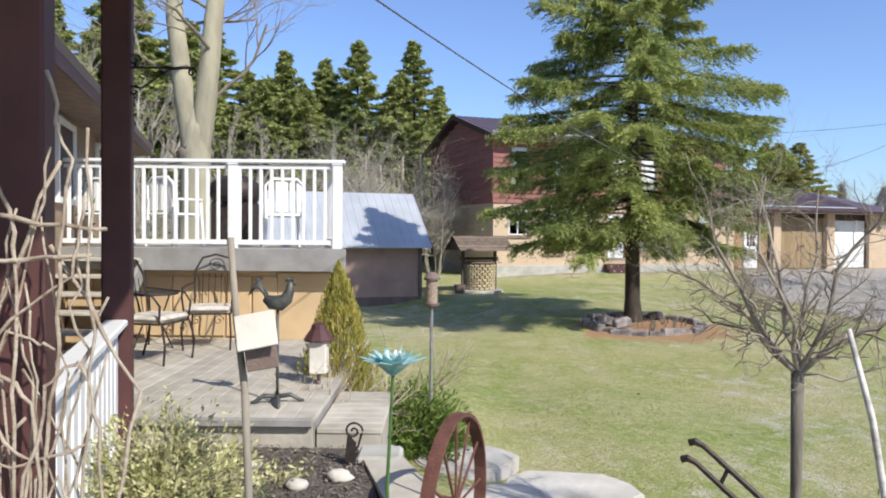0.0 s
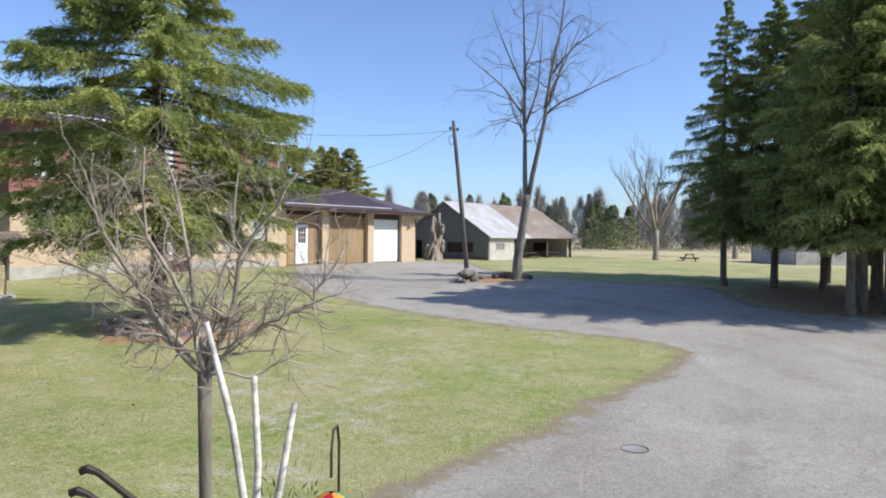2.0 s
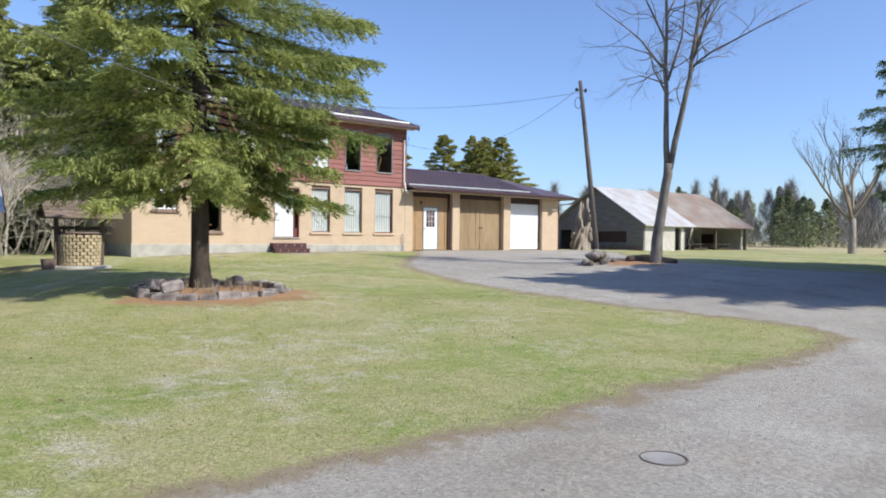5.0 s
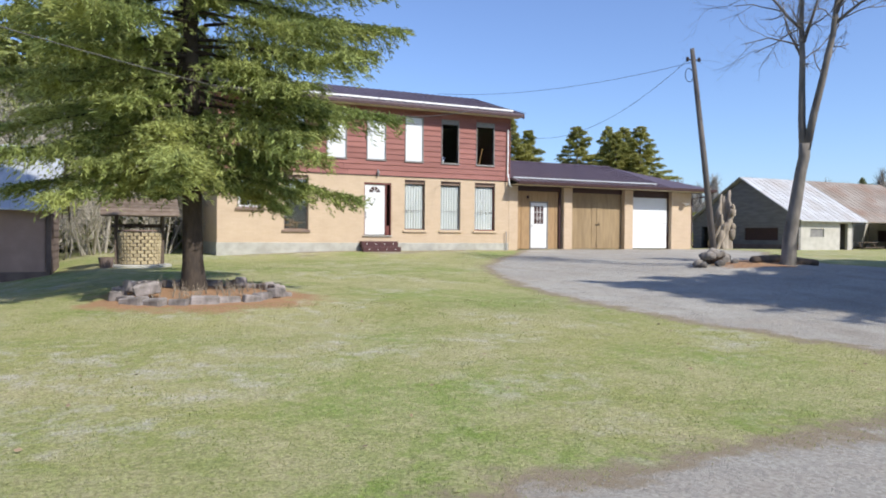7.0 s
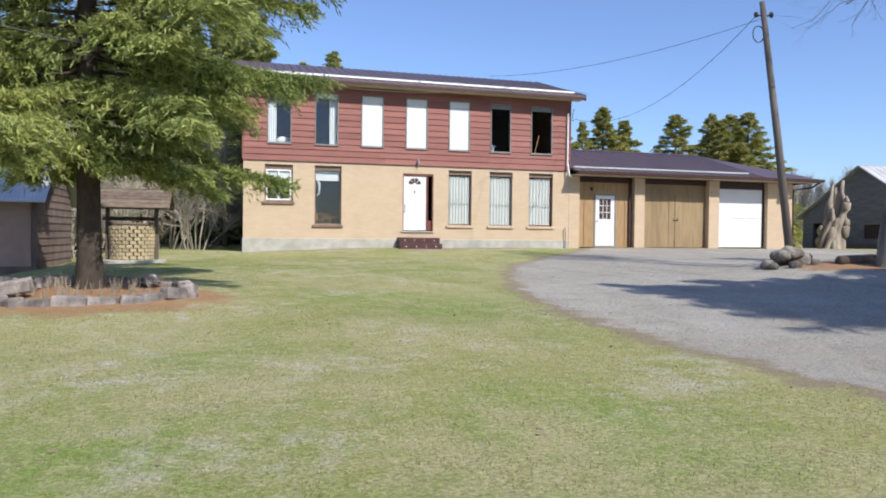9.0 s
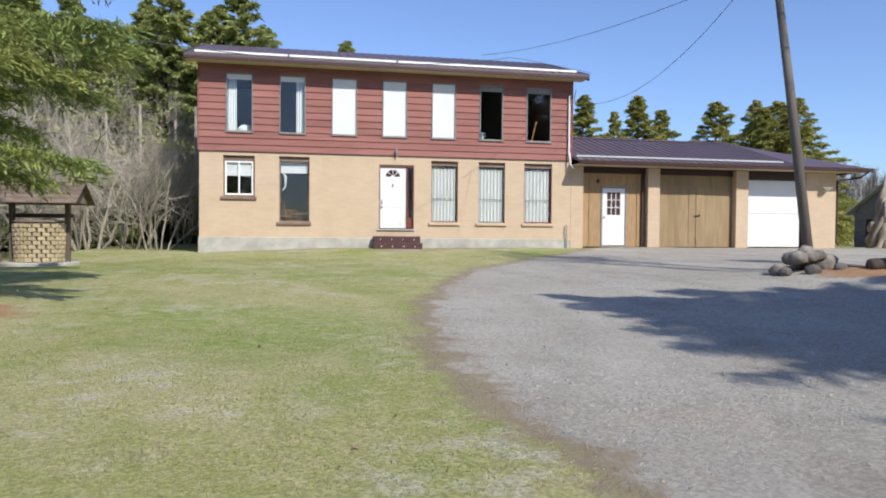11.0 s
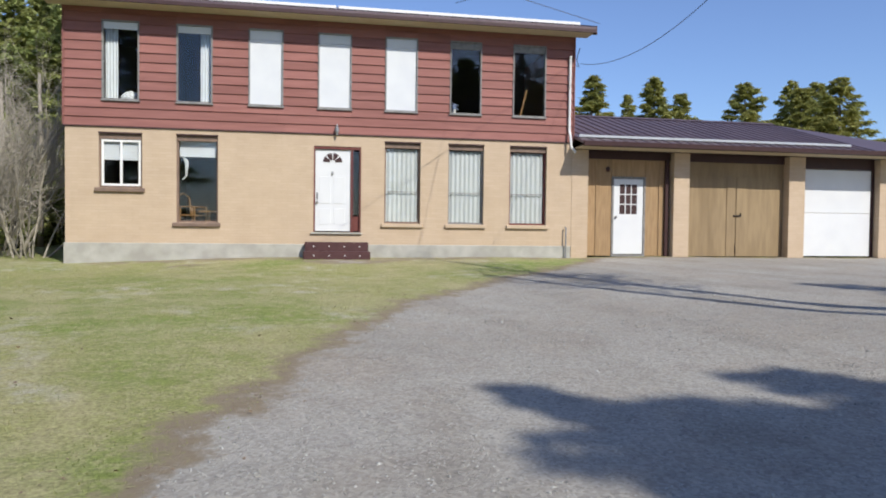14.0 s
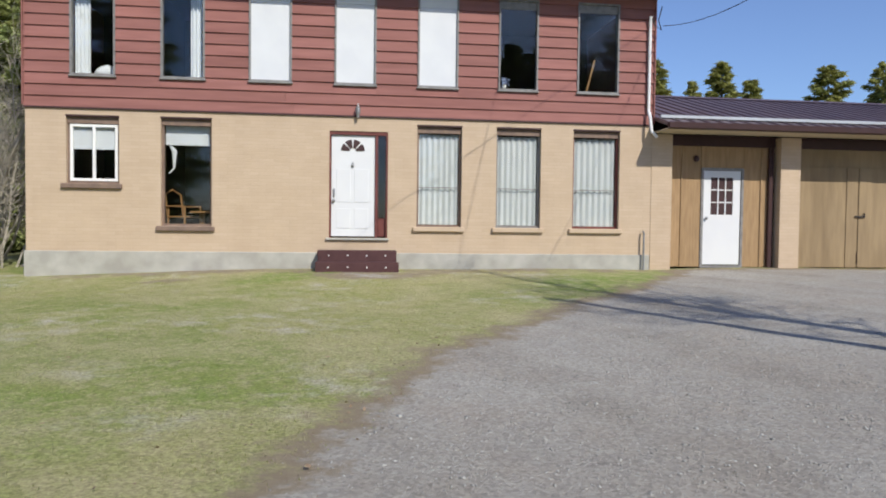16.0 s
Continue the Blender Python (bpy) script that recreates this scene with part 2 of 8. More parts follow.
M_TREEBARK = mat("mottled tree bark", (0.26, 0.235, 0.205, 1), (0.15, 0.135, 0.118, 1), 5.0, 0.95, bump=0.6, bscale=16, stretch=(1, 1, 0.35), stain=(0.08, 0.072, 0.062, 1), sscale=2.0, samount=0.7)
M_BARKDARK = mat("dark spruce bark", (0.075, 0.058, 0.045, 1), (0.045, 0.036, 0.03, 1), 9.0, 0.95, bump=0.9, bscale=20, stretch=(1, 1, 0.4))
M_STUMP = mat("weathered stump wood", (0.40, 0.34, 0.27, 1), (0.22, 0.18, 0.14, 1), 4.0, 0.95, bump=0.9, bscale=12, stretch=(1, 1, 0.25), stain=(0.08, 0.065, 0.05, 1), sscale=2.2, samount=0.8)
M_YOUNGBARK = mat("young tree bark", (0.41, 0.355, 0.285, 1), (0.25, 0.215, 0.17, 1), 6.0, 0.9, island=0.25)
M_TWIG = mat("bare twigs", (0.27, 0.225, 0.17, 1), (0.20, 0.165, 0.125, 1), 5.0, 0.95, island=0.2)
M_BIRCH = mat("white birch bark", (0.74, 0.71, 0.66, 1), (0.60, 0.56, 0.50, 1), 8.0, 0.8, bump=0.3, bscale=30, stretch=(1, 1, 3), stain=(0.10, 0.085, 0.07, 1), sscale=5.0, samount=0.9)
M_NEEDLE = mat("spruce needles", (0.215, 0.27, 0.09, 1), (0.41, 0.44, 0.15, 1), 0.8, 0.7, island=0.4, trans=0.42, spec=0.2)
M_NEEDLE2 = mat("dark spruce needles", (0.20, 0.255, 0.082, 1), (0.39, 0.42, 0.14, 1), 0.5, 0.7, island=0.4, trans=0.4, spec=0.2)
M_PINE = mat("pine needles", (0.26, 0.28, 0.085, 1), (0.38, 0.36, 0.11, 1), 0.5, 0.75, island=0.4, trans=0.35, spec=0.2)
M_FARCON = mat("far conifer needles", (0.25, 0.30, 0.105, 1), (0.40, 0.42, 0.16, 1), 0.3, 0.8, island=0.4, trans=0.35, spec=0.1)
# The haze of distance is painted into these two muted colours.
M_FARWOOD = mat("hazy far conifers", (0.155, 0.185, 0.11, 1), (0.23, 0.25, 0.13, 1), 0.1, 0.9, island=0.3, trans=0.3, spec=0.1)
M_FARBRUSH = mat("hazy far brush", (0.30, 0.28, 0.25, 1), (0.24, 0.225, 0.205, 1), 0.1, 0.95, island=0.3)
M_BRUSH = mat("bare brush", (0.40, 0.365, 0.30, 1), (0.29, 0.265, 0.22, 1), 0.6, 0.95, island=0.3)
M_STONE = mat("field stone", (0.25, 0.225, 0.20, 1), (0.13, 0.118, 0.105, 1), 5.0, 0.95, bump=0.7, bscale=14, obj=0.3)
M_RINGSTONE = mat("split block stone", (0.30, 0.265, 0.25, 1), (0.13, 0.115, 0.105, 1), 6.0, 0.95, bump=0.6, bscale=20, obj=0.3)
M_SLAB = mat("pale flagstone", (0.62, 0.585, 0.52, 1), (0.50, 0.47, 0.41, 1), 3.0, 0.9, bump=0.35, bscale=12, obj=0.12, stain=(0.33, 0.30, 0.25, 1))
M_BARNWALL = mat("weathered grey barn boards", (0.215, 0.205, 0.195, 1), (0.16, 0.152, 0.145, 1), 2.5, 0.9, bump=0.4, bscale=14, stretch=(0.6, 0.6, 3))
M_BARNPALE = mat("pale barn siding", (0.50, 0.48, 0.43, 1), (0.41, 0.39, 0.34, 1), 2.5, 0.85, bump=0.3, bscale=14)
# Whitewash darkened to hold the outbuilding wall's shade; the gravel lid shares it.
M_LIMEWASH = mat("worn limewash greyed as in shade", (0.34, 0.33, 0.315, 1), (0.25, 0.24, 0.225, 1), 1.5, 0.9, bump=0.3, bscale=14, stain=(0.16, 0.15, 0.14, 1))
M_TIN = mat("bright tin sheet", (0.62, 0.62, 0.61, 1), (0.50, 0.49, 0.47, 1), 1.2, 0.5, 0.25, stain=(0.38, 0.30, 0.23, 1), samount=0.5)
M_TINRUST = mat("dull rusty tin sheet", (0.36, 0.315, 0.265, 1), (0.27, 0.22, 0.175, 1), 0.9, 0.6, 0.2, stain=(0.27, 0.155, 0.10, 1), samount=0.7)
M_TINBLUE = mat("grey blue tin sheet", (0.50, 0.525, 0.55, 1), (0.42, 0.44, 0.46, 1), 1.0, 0.45, 0.25, stain=(0.36, 0.36, 0.36, 1))
M_SHEDWALL = mat("pinkish tan shed wall", (0.42, 0.29, 0.235, 1), (0.35, 0.24, 0.195, 1), 2.0, 0.85, bump=0.2, bscale=20, stain=(0.25, 0.17, 0.14, 1))
M_SHEDDARK = mat("brown shed siding", (0.20, 0.15, 0.125, 1), (0.15, 0.11, 0.095, 1), 3.0, 0.85, bump=0.3, obj=0.1)
M_DECK = mat("weathered deck plank", (0.50, 0.46, 0.385, 1), (0.39, 0.355, 0.295, 1), 5.0, 0.85, bump=0.3, bscale=25, stretch=(1, 1, 1), obj=0.12, stain=(0.20, 0.18, 0.15, 1))
M_DECKGREY = mat("grey fascia board", (0.30, 0.29, 0.275, 1), (0.24, 0.23, 0.215, 1), 5.0, 0.85, bump=0.2)
M_PANEL = mat("tan panel board", (0.60, 0.435, 0.25, 1), (0.53, 0.38, 0.215, 1), 3.0, 0.8, bump=0.15, obj=0.06)
M_POLEGREY = mat("weathered grey pole", (0.17, 0.15, 0.135, 1), (0.10, 0.088, 0.08, 1), 5.0, 0.9, bump=0.5, bscale=30, stretch=(1, 1, 0.1))
M_POLE = mat("old utility pole", (0.15, 0.115, 0.09, 1), (0.10, 0.078, 0.062, 1), 6.0, 0.9, bump=0.5, bscale=30, stretch=(1, 1, 0.1))
M_IRON = mat("black wrought iron", (0.035, 0.03, 0.028, 1), (0.06, 0.045, 0.038, 1), 12.0, 0.55, 0.4)
M_RUST = mat("rusty iron", (0.17, 0.075, 0.055, 1), (0.11, 0.05, 0.04, 1), 10.0, 0.85, 0.2, bump=0.3)
M_CABLE = mat("black cable", (0.03, 0.03, 0.032, 1), None, rough=0.6)
# Grey instead of black: the sun glint on the cable is in the colour.
M_GLINTCABLE = mat("cable greyed by sun glint", (0.13, 0.128, 0.125, 1), (0.09, 0.088, 0.085, 1), 6.0, 0.5)
M_PORCH = mat("maroon porch post", (0.10, 0.042, 0.038, 1), (0.075, 0.032, 0.03, 1), 3.0, 0.6, bump=0.1)
M_MULCH = mat("dark mulch", (0.085, 0.07, 0.058, 1), (0.14, 0.12, 0.10, 1), 14.0, 0.95, bump=1.0, bscale=40)
M_CHIP = mat("mulch chips", (0.22, 0.185, 0.155, 1), (0.12, 0.10, 0.085, 1), 9.0, 0.95, island=0.5)
M_VINE = mat("twisted grapevine", (0.44, 0.375, 0.30, 1), (0.27, 0.215, 0.16, 1), 12.0, 0.9, bump=0.5, bscale=60)
M_SHRUBLEAF = mat("variegated shrub leaf", (0.62, 0.58, 0.34, 1), (0.34, 0.35, 0.13, 1), 6.0, 0.6, island=0.35, trans=0.25)
M_JUNIPER = mat("juniper sprays", (0.16, 0.22, 0.045, 1), (0.10, 0.15, 0.03, 1), 5.0, 0.7, island=0.35, trans=0.25)
M_CEDAR = mat("golden cedar sprays", (0.42, 0.36, 0.085, 1), (0.28, 0.27, 0.06, 1), 3.0, 0.7, island=0.3, trans=0.25)
M_STRAW = mat("dry ornamental grass", (0.56, 0.54, 0.34, 1), (0.40, 0.43, 0.24, 1), 5.0, 0.8, island=0.35, trans=0.3)
M_GRASSBLADE = mat("lawn grass blades", (0.33, 0.38, 0.13, 1), (0.48, 0.46, 0.24, 1), 0.9, 0.7, island=0.12, trans=0.7)
M_TEAL = mat("teal painted metal", (0.17, 0.46, 0.48, 1), (0.52, 0.72, 0.70, 1), 14.0, 0.35, 0.3)
M_ROOSTER = mat("dark verdigris rooster", (0.06, 0.075, 0.08, 1), (0.14, 0.13, 0.11, 1), 16.0, 0.5, 0.4)
M_CUSHION = mat("cream patterned cushion", (0.62, 0.57, 0.48, 1), (0.42, 0.37, 0.31, 1), 16.0, 0.9, bump=0.2)
M_GREYMETAL = mat("galvanised metal", (0.36, 0.36, 0.36, 1), (0.28, 0.28, 0.28, 1), 10.0, 0.45, 0.6)
M_SEED = mat("seed mesh feeder", (0.42, 0.33, 0.25, 1), (0.20, 0.15, 0.12, 1), 60.0, 0.8, bump=0.5, bscale=90)
M_WICKER = mat("pale well stones", (0.50, 0.42, 0.27, 1), (0.38, 0.31, 0.19, 1), 10.0, 0.95, bump=0.5, obj=0.15)
M_SHINGLE = mat("worn brown shingles", (0.135, 0.10, 0.075, 1), (0.20, 0.155, 0.12, 1), 7.0, 0.95, bump=0.4, obj=0.25)
M_GLASSRED = mat("red glazed ornament", (0.55, 0.03, 0.04, 1), (0.40, 0.02, 0.03, 1), 6.0, 0.15, spec=0.6)
M_GLASSGREEN = mat("green glazed ornament", (0.03, 0.30, 0.14, 1), (0.02, 0.22, 0.12, 1), 6.0, 0.15, spec=0.6)
M_GLASSYEL = mat("amber glazed ornament", (0.75, 0.38, 0.03, 1), (0.60, 0.25, 0.02, 1), 6.0, 0.15, spec=0.6)
M_GLASSAMBER = mat("orange glazed ornament", (0.75, 0.17, 0.03, 1), (0.60, 0.10, 0.02, 1), 6.0, 0.15, spec=0.6)
M_BLUE = mat("blue flower petals", (0.25, 0.35, 0.62, 1), (0.55, 0.60, 0.75, 1), 40.0, 0.7)
M_GREENLEAF = mat("green leaves", (0.08, 0.17, 0.04, 1), (0.05, 0.11, 0.03, 1), 20.0, 0.6)
M_WOODCH = mat("honey wood", (0.36, 0.20, 0.08, 1), (0.28, 0.15, 0.06, 1), 9.0, 0.5)
M_COTTAGE = mat("tan cottage siding", (0.34, 0.255, 0.18, 1), (0.28, 0.21, 0.145, 1), 2.0, 0.85)

# ---- mesh tools ----


class Geo:
    """Collects vertices and faces of one mesh."""

    def __init__(self):
        self.v, self.f = [], []

    def add(self, vs, fs):
        n = len(self.v)
        self.v += [tuple(p) for p in vs]
        self.f += [tuple(i + n for i in q) for q in fs]
        return self

    def box(self, a, b, m=None, bev=0.0):
        """A box between two corners, with its edges cut by bev."""
        (x0, y0, z0), (x1, y1, z1) = a, b
        if bev <= 0:
            vs = [(x0, y0, z0), (x1, y0, z0), (x1, y1, z0), (x0, y1, z0), (x0, y0, z1), (x1, y0, z1), (x1, y1, z1), (x0, y1, z1)]
            fs = [(3, 2, 1, 0), (4, 5, 6, 7), (0, 1, 5, 4), (1, 2, 6, 5), (2, 3, 7, 6), (3, 0, 4, 7)]
        else:
            vs, fs, idx = [], [], {}
            lo, hi = (x0, y0, z0), (x1, y1, z1)
            for s in [(i, j, k) for i in (0, 1) for j in (0, 1) for k in (0, 1)]:
                for ax in range(3):
                    p = [(hi[q] - bev if s[q] else lo[q] + bev) if q != ax else (hi[q] if s[q] else lo[q]) for q in range(3)]
                    idx[s, ax] = len(vs)
                    vs.append(p)
            for ax in range(3):
                u, w = (ax + 1) % 3, (ax + 2) % 3
                for e in (0, 1):
                    q = []
                    for a1, b1 in ((0, 0), (1, 0), (1, 1), (0, 1)):
                        s = [0, 0, 0]
                        s[ax], s[u], s[w] = e, a1, b1
                        q.append(idx[tuple(s), ax])
                    fs.append(q if e else q[::-1])
                for a1 in (0, 1):
                    for b1 in (0, 1):
                        s0, s1 = [0, 0, 0], [0, 0, 0]
                        s0[ax], s1[ax] = 0, 1
                        s0[u] = s1[u] = a1
                        s0[w] = s1[w] = b1
                        s0, s1 = tuple(s0), tuple(s1)
                        q = [idx[s0, u], idx[s1, u], idx[s1, w], idx[s0, w]]
                        fs.append(q if a1 == b1 else q[::-1])
            for s in [(i, j, k) for i in (0, 1) for j in (0, 1) for k in (0, 1)]:
                q = [idx[s, 0], idx[s, 1], idx[s, 2]]
                fs.append(q if sum(s) % 2 else q[::-1])
        if m is not None:
            vs = [m @ Vector(p) for p in vs]
        return self.add(vs, fs)

    def tube(self, pts, rads, n=6, cap=True):
        """A round tube along points with a radius at each."""
        pts = [Vector(p) for p in pts]
        if not isinstance(rads, (list, tuple)):
            rads = [rads] * len(pts)
        base, vs, fs = 0, [], []
        up = None
        for i, p in enumerate(pts):
            d = (pts[min(i + 1, len(pts) - 1)] - pts[max(i - 1, 0)])
            d = d.normalized() if d.length > 1e-9 else Vector((0, 0, 1))
            if up is None:
                up = Vector((1, 0, 0)) if abs(d.x) < 0.8 else Vector((0, 1, 0))
            a = (up - d * up.dot(d))
            a = a.normalized() if a.length > 1e-6 else d.orthogonal().normalized()
            up = a
            c = d.cross(a)
            for k in range(n):
                t = 2 * math.pi * k / n
                vs.append(p + (a * math.cos(t) + c * math.sin(t)) * rads[i])
        for i in range(len(pts) - 1):
            for k in range(n):
                k2 = (k + 1) % n
                fs.append((i * n + k, i * n + k2, (i + 1) * n + k2, (i + 1) * n + k))
        if cap and n > 2:
            fs.append(tuple(range(n))[::-1])
            fs.append(tuple((len(pts) - 1) * n + k for k in range(n)))
        return self.add(vs, fs)

    def lathe(self, prof, n=20, at=(0, 0, 0)):
        """A turned shape from (radius, height) pairs."""
        x, y, z = at
        vs = [(x + r * math.cos(2 * math.pi * k / n), y + r * math.sin(2 * math.pi * k / n), z + h) for r, h in prof for k in range(n)]
        fs = [(i * n + k, i * n + (k + 1) % n, (i + 1) * n + (k + 1) % n, (i + 1) * n + k) for i in range(len(prof) - 1) for k in range(n)]
        fs += [tuple(range(n))[::-1], tuple((len(prof) - 1) * n + k for k in range(n))]
        return self.add(vs, fs)

    def prism(self, poly, a, b, axis=1):
        """A flat outline pushed from a to b along an axis."""
        def p(q, t):
            q = list(q)
            q.insert(axis, t)
            return q
        n = len(poly)
        vs = [p(q, a) for q in poly] + [p(q, b) for q in poly]
        fs = [tuple(range(n)), tuple(range(n, 2 * n))[::-1]] + [(i, i + n, (i + 1) % n + n, (i + 1) % n) for i in range(n)]
        return self.add(vs, fs)

    def rock(self, c, r, rng, sq=(1, 1, 0.7), n=1):
        bm = bmesh.new()
        bmesh.ops.create_icosphere(bm, subdivisions=n + 1, radius=1)
        o = Vector((rng.random() * 50, rng.random() * 50, rng.random() * 50))
        for v in bm.verts:
            k = 1 + 0.45 * noise.noise(v.co * 1.1 + o) + 0.15 * noise.noise(v.co * 3 + o)
            v.co = Vector((v.co.x * sq[0], v.co.y * sq[1], v.co.z * sq[2])) * k * r
        bm.verts.index_update()
        self.add([Vector(c) + v.co for v in bm.verts], [[v.index for v in f.verts] for f in bm.faces])
        bm.free()
        return self

    def mesh(self, name, material, smooth=False):
        me = bpy.data.meshes.new(name)
        me.from_pydata(self.v, [], self.f)
        me.materials.append(material)
        bm = bmesh.new()
        bm.from_mesh(me)
        if len(self.f) < 60000:
            bmesh.ops.recalc_face_normals(bm, faces=bm.faces)
        bm.to_mesh(me)
        bm.free()
        if smooth:
            me.polygons.foreach_set("use_smooth", [True] * len(me.polygons))
        return me


def thing(name, at, label, category, group="", kind="", rz=0.0):
    ob = new(name)
    ob.empty_display_size = 0.2
    ob.matrix_basis = pose(*at, 0, 0, rz)
    return tagged(ob, label, category, group, kind)


def part(name, geo, material, parent, label="", smooth=False):
    ob = new(name, geo.mesh(name, material, smooth))
    ob.parent = parent
    return tagged(ob, label)


def single(name, geo, material, label, category, at=(0, 0, 0), group="", kind="", smooth=False, rz=0.0):
    ob = new(name, geo.mesh(name, material, smooth))
    ob.matrix_basis = pose(*at, 0, 0, rz)
    return tagged(ob, label, category, group, kind)


def smooth01(a, b, x):
    t = min(1.0, max(0.0, (x - a) / (b - a)))
    return t * t * (3 - 2 * t)


def lerp_table(tab, x):
    for (x0, v0), (x1, v1) in zip(tab, tab[1:]):
        if x <= x1:
            t = min(1.0, max(0.0, (x - x0) / (x1 - x0)))
            return v0 + (v1 - v0) * t
    return tab[-1][1]

# ---- ground and driveway ----
SOUTH_WEST = [(-60, -1.35), (-40, -1.1), (-24, -0.96), (-14, -0.68), (-4, -0.36), (0, -0.16), (8, -0.12), (60, -0.3), (400, -1.0)]
EAST = [(-60, -0.9), (-25, -0.60), (-13, -0.40), (-5, -0.24), (0, -0.12), (20, -0.35), (400, -1.0)]
DRIVE = [(13.4, -0.2), (12.2, -2.0), (9.2, -5.4), (7.2, -8.0), (6.0, -11.0), (5.0, -14.0), (4.7, -16.5), (4.6, -19.0), (5.0, -21.2), (5.0, -22.6), (4.2, -23.7),
         (1.5, -24.2), (-0.8, -24.1), (-4.2, -24.4), (-5.8, -24.3), (-7.0, -24.8), (-7.9, -25.8), (-8.5, -27.3), (-9.1, -29.0), (-9.2, -34), (-9, -60),
         (26, -60), (22, -36), (17, -30), (12.5, -26.5), (13.0, -22.5), (18.6, -19.2), (17.5, -15.0), (18.5, -10), (21.5, -6), (25, -3), (25, -0.2)]


def poly_dist(poly, x, y):
    """Distance to an outline, positive inside."""
    inside, best = False, 1e9
    n = len(poly)
    for i in range(n):
        (x0, y0), (x1, y1) = poly[i], poly[(i + 1) % n]
        if (y0 > y) != (y1 > y) and x < (x1 - x0) * (y - y0) / (y1 - y0) + x0:
            inside = not inside
        dx, dy = x1 - x0, y1 - y0
        t = max(0.0, min(1.0, ((x - x0) * dx + (y - y0) * dy) / (dx * dx + dy * dy)))
        best = min(best, math.hypot(x - x0 - t * dx, y - y0 - t * dy))
    return best if inside else -best


COT = (-12.154, -28.682)
COT_RZ = -19.27
CA, CS = math.cos(radians(COT_RZ)), math.sin(radians(COT_RZ))


def cot_xy(a, d):
    """Cottage plan (across, along) to world x, y."""
    return COT[0] + a * CA - d * CS, COT[1] + a * CS + d * CA


def cot_ad(x, y):
    x, y = x - COT[0], y - COT[1]
    return x * CA + y * CS, -x * CS + y * CA


def ground_z(x, y):
    w = lerp_table(SOUTH_WEST, y)
    e = lerp_table(EAST, y)
    z = w + (e - w) * smooth01(7, 17, x)
    z -= 0.17 * smooth01(5, 0, x) * smooth01(-9, -1, y) * smooth01(14, 6, y)
    z -= 0.38 * smooth01(-3.4, -6.5, x) * smooth01(-16, -8, y)
    z += 0.14 * math.exp(-((x + 2.1) ** 2 + (y + 14) ** 2) / 3.0)
    z += 0.22 * math.exp(-((x - 14) ** 2 + (y + 12) ** 2) / 3.0)
    a, d = cot_ad(x, y)
    z += 0.16 * smooth01(0.9, -0.1, a) * smooth01(2.0, 4.0, d) * smooth01(14, 9, d)
    z += 0.16 * smooth01(-1.2, 0.0, a) * smooth01(4.0, 1.5, a) * smooth01(3.0, 5.0, d) * smooth01(12, 8, d)
    if abs(x) < 45 and abs(y) < 60:
        z += 0.035 * noise.noise(Vector((x * 0.35, y * 0.35, 3.0))) + 0.012 * noise.noise(Vector((x * 1.7, y * 1.7, 7.0)))
    return z


def spaced(lo, hi, step, far, ratio=1.35):
    v = list(np.arange(lo, hi + 1e-6, step))
    s = step
    while v[-1] < far:
        s *= ratio
        v.append(v[-1] + s)
    s = step
    while v[0] > -far:
        s *= ratio
        v.insert(0, v[0] - s)
    return v


gx, gy = spaced(-14, 27, 0.34, 1500), spaced(-38, 4, 0.34, 1500)
geo = Geo()
drive_v, bed_v = [], []
for yy in gy:
    for xx in gx:
        geo.v.append((xx, yy, ground_z(xx, yy)))
        near = -40 < xx < 60 and -70 < yy < 10
        pad = 0.62 - 0.35 * math.hypot((xx - 6.6) / 1.2, (yy + 1.15) / 0.6)
        pad = max(pad, 0.52 - 0.35 * math.hypot((xx - 3.2) / 1.0, (yy + 1.6) / 0.35), 0.36 * smooth01(1.0, 0.0, abs(yy + 0.3)) * smooth01(0, 1, xx) * smooth01(13, 12, xx))
        drive_v.append(min(1.0, max(0.0, pad, 0.5 + poly_dist(DRIVE, xx, yy) / 1.5)) if near else 0.0)
        b1 = 1.25 - math.hypot((xx + 1.95) / 2.5, (yy + 14.55) / 2.2)
        # needle litter under the clump, widened so its brown also stands in for shade
        b2 = 1.25 - math.hypot((xx - 19.5) / 9.0, (yy + 25.0) / 5.6)
        b3 = 1.15 - math.hypot((xx - 14.0) / 2.0, (yy + 12.2) / 1.7)
        bed_v.append(min(1.0, max(0.0, b1, b2, b3)))
nx = len(gx)
geo.f = [(j * nx + i, j * nx + i + 1, (j + 1) * nx + i + 1, (j + 1) * nx + i) for j in range(len(gy) - 1) for i in range(nx - 1)]
ground = single("ground", geo, M_GROUND, "spring lawn with dry patches running into a grey gravel driveway", "ground", kind="structure", smooth=True)
for nm, vals in (("drive", drive_v), ("bed", bed_v)):
    at = ground.data.attributes.new(nm, "FLOAT", "POINT")
    at.data.foreach_set("value", vals)

# ---- main house ----
HX0, HX1, HD = 0.17, 12.62, 8.6
SID_Z, EAVE_Z = 2.93, 5.78
WIN_UP = [(0.98 + 1.663 * i, 1.81 + 1.663 * i) for i in range(6)] + [(10.96, 11.86)]
WIN_UP_Z = (3.52, 5.38)
K_WIN = [(0.90, 1.87, 1.46, 2.74), (2.64, 3.60, 0.66, 2.75), (7.64, 8.56, 0.70, 2.74), (9.28, 10.22, 0.70, 2.74), (10.91, 11.92, 0.70, 2.74)]
DOOR = (5.88, 7.05, 0.46, 2.60)


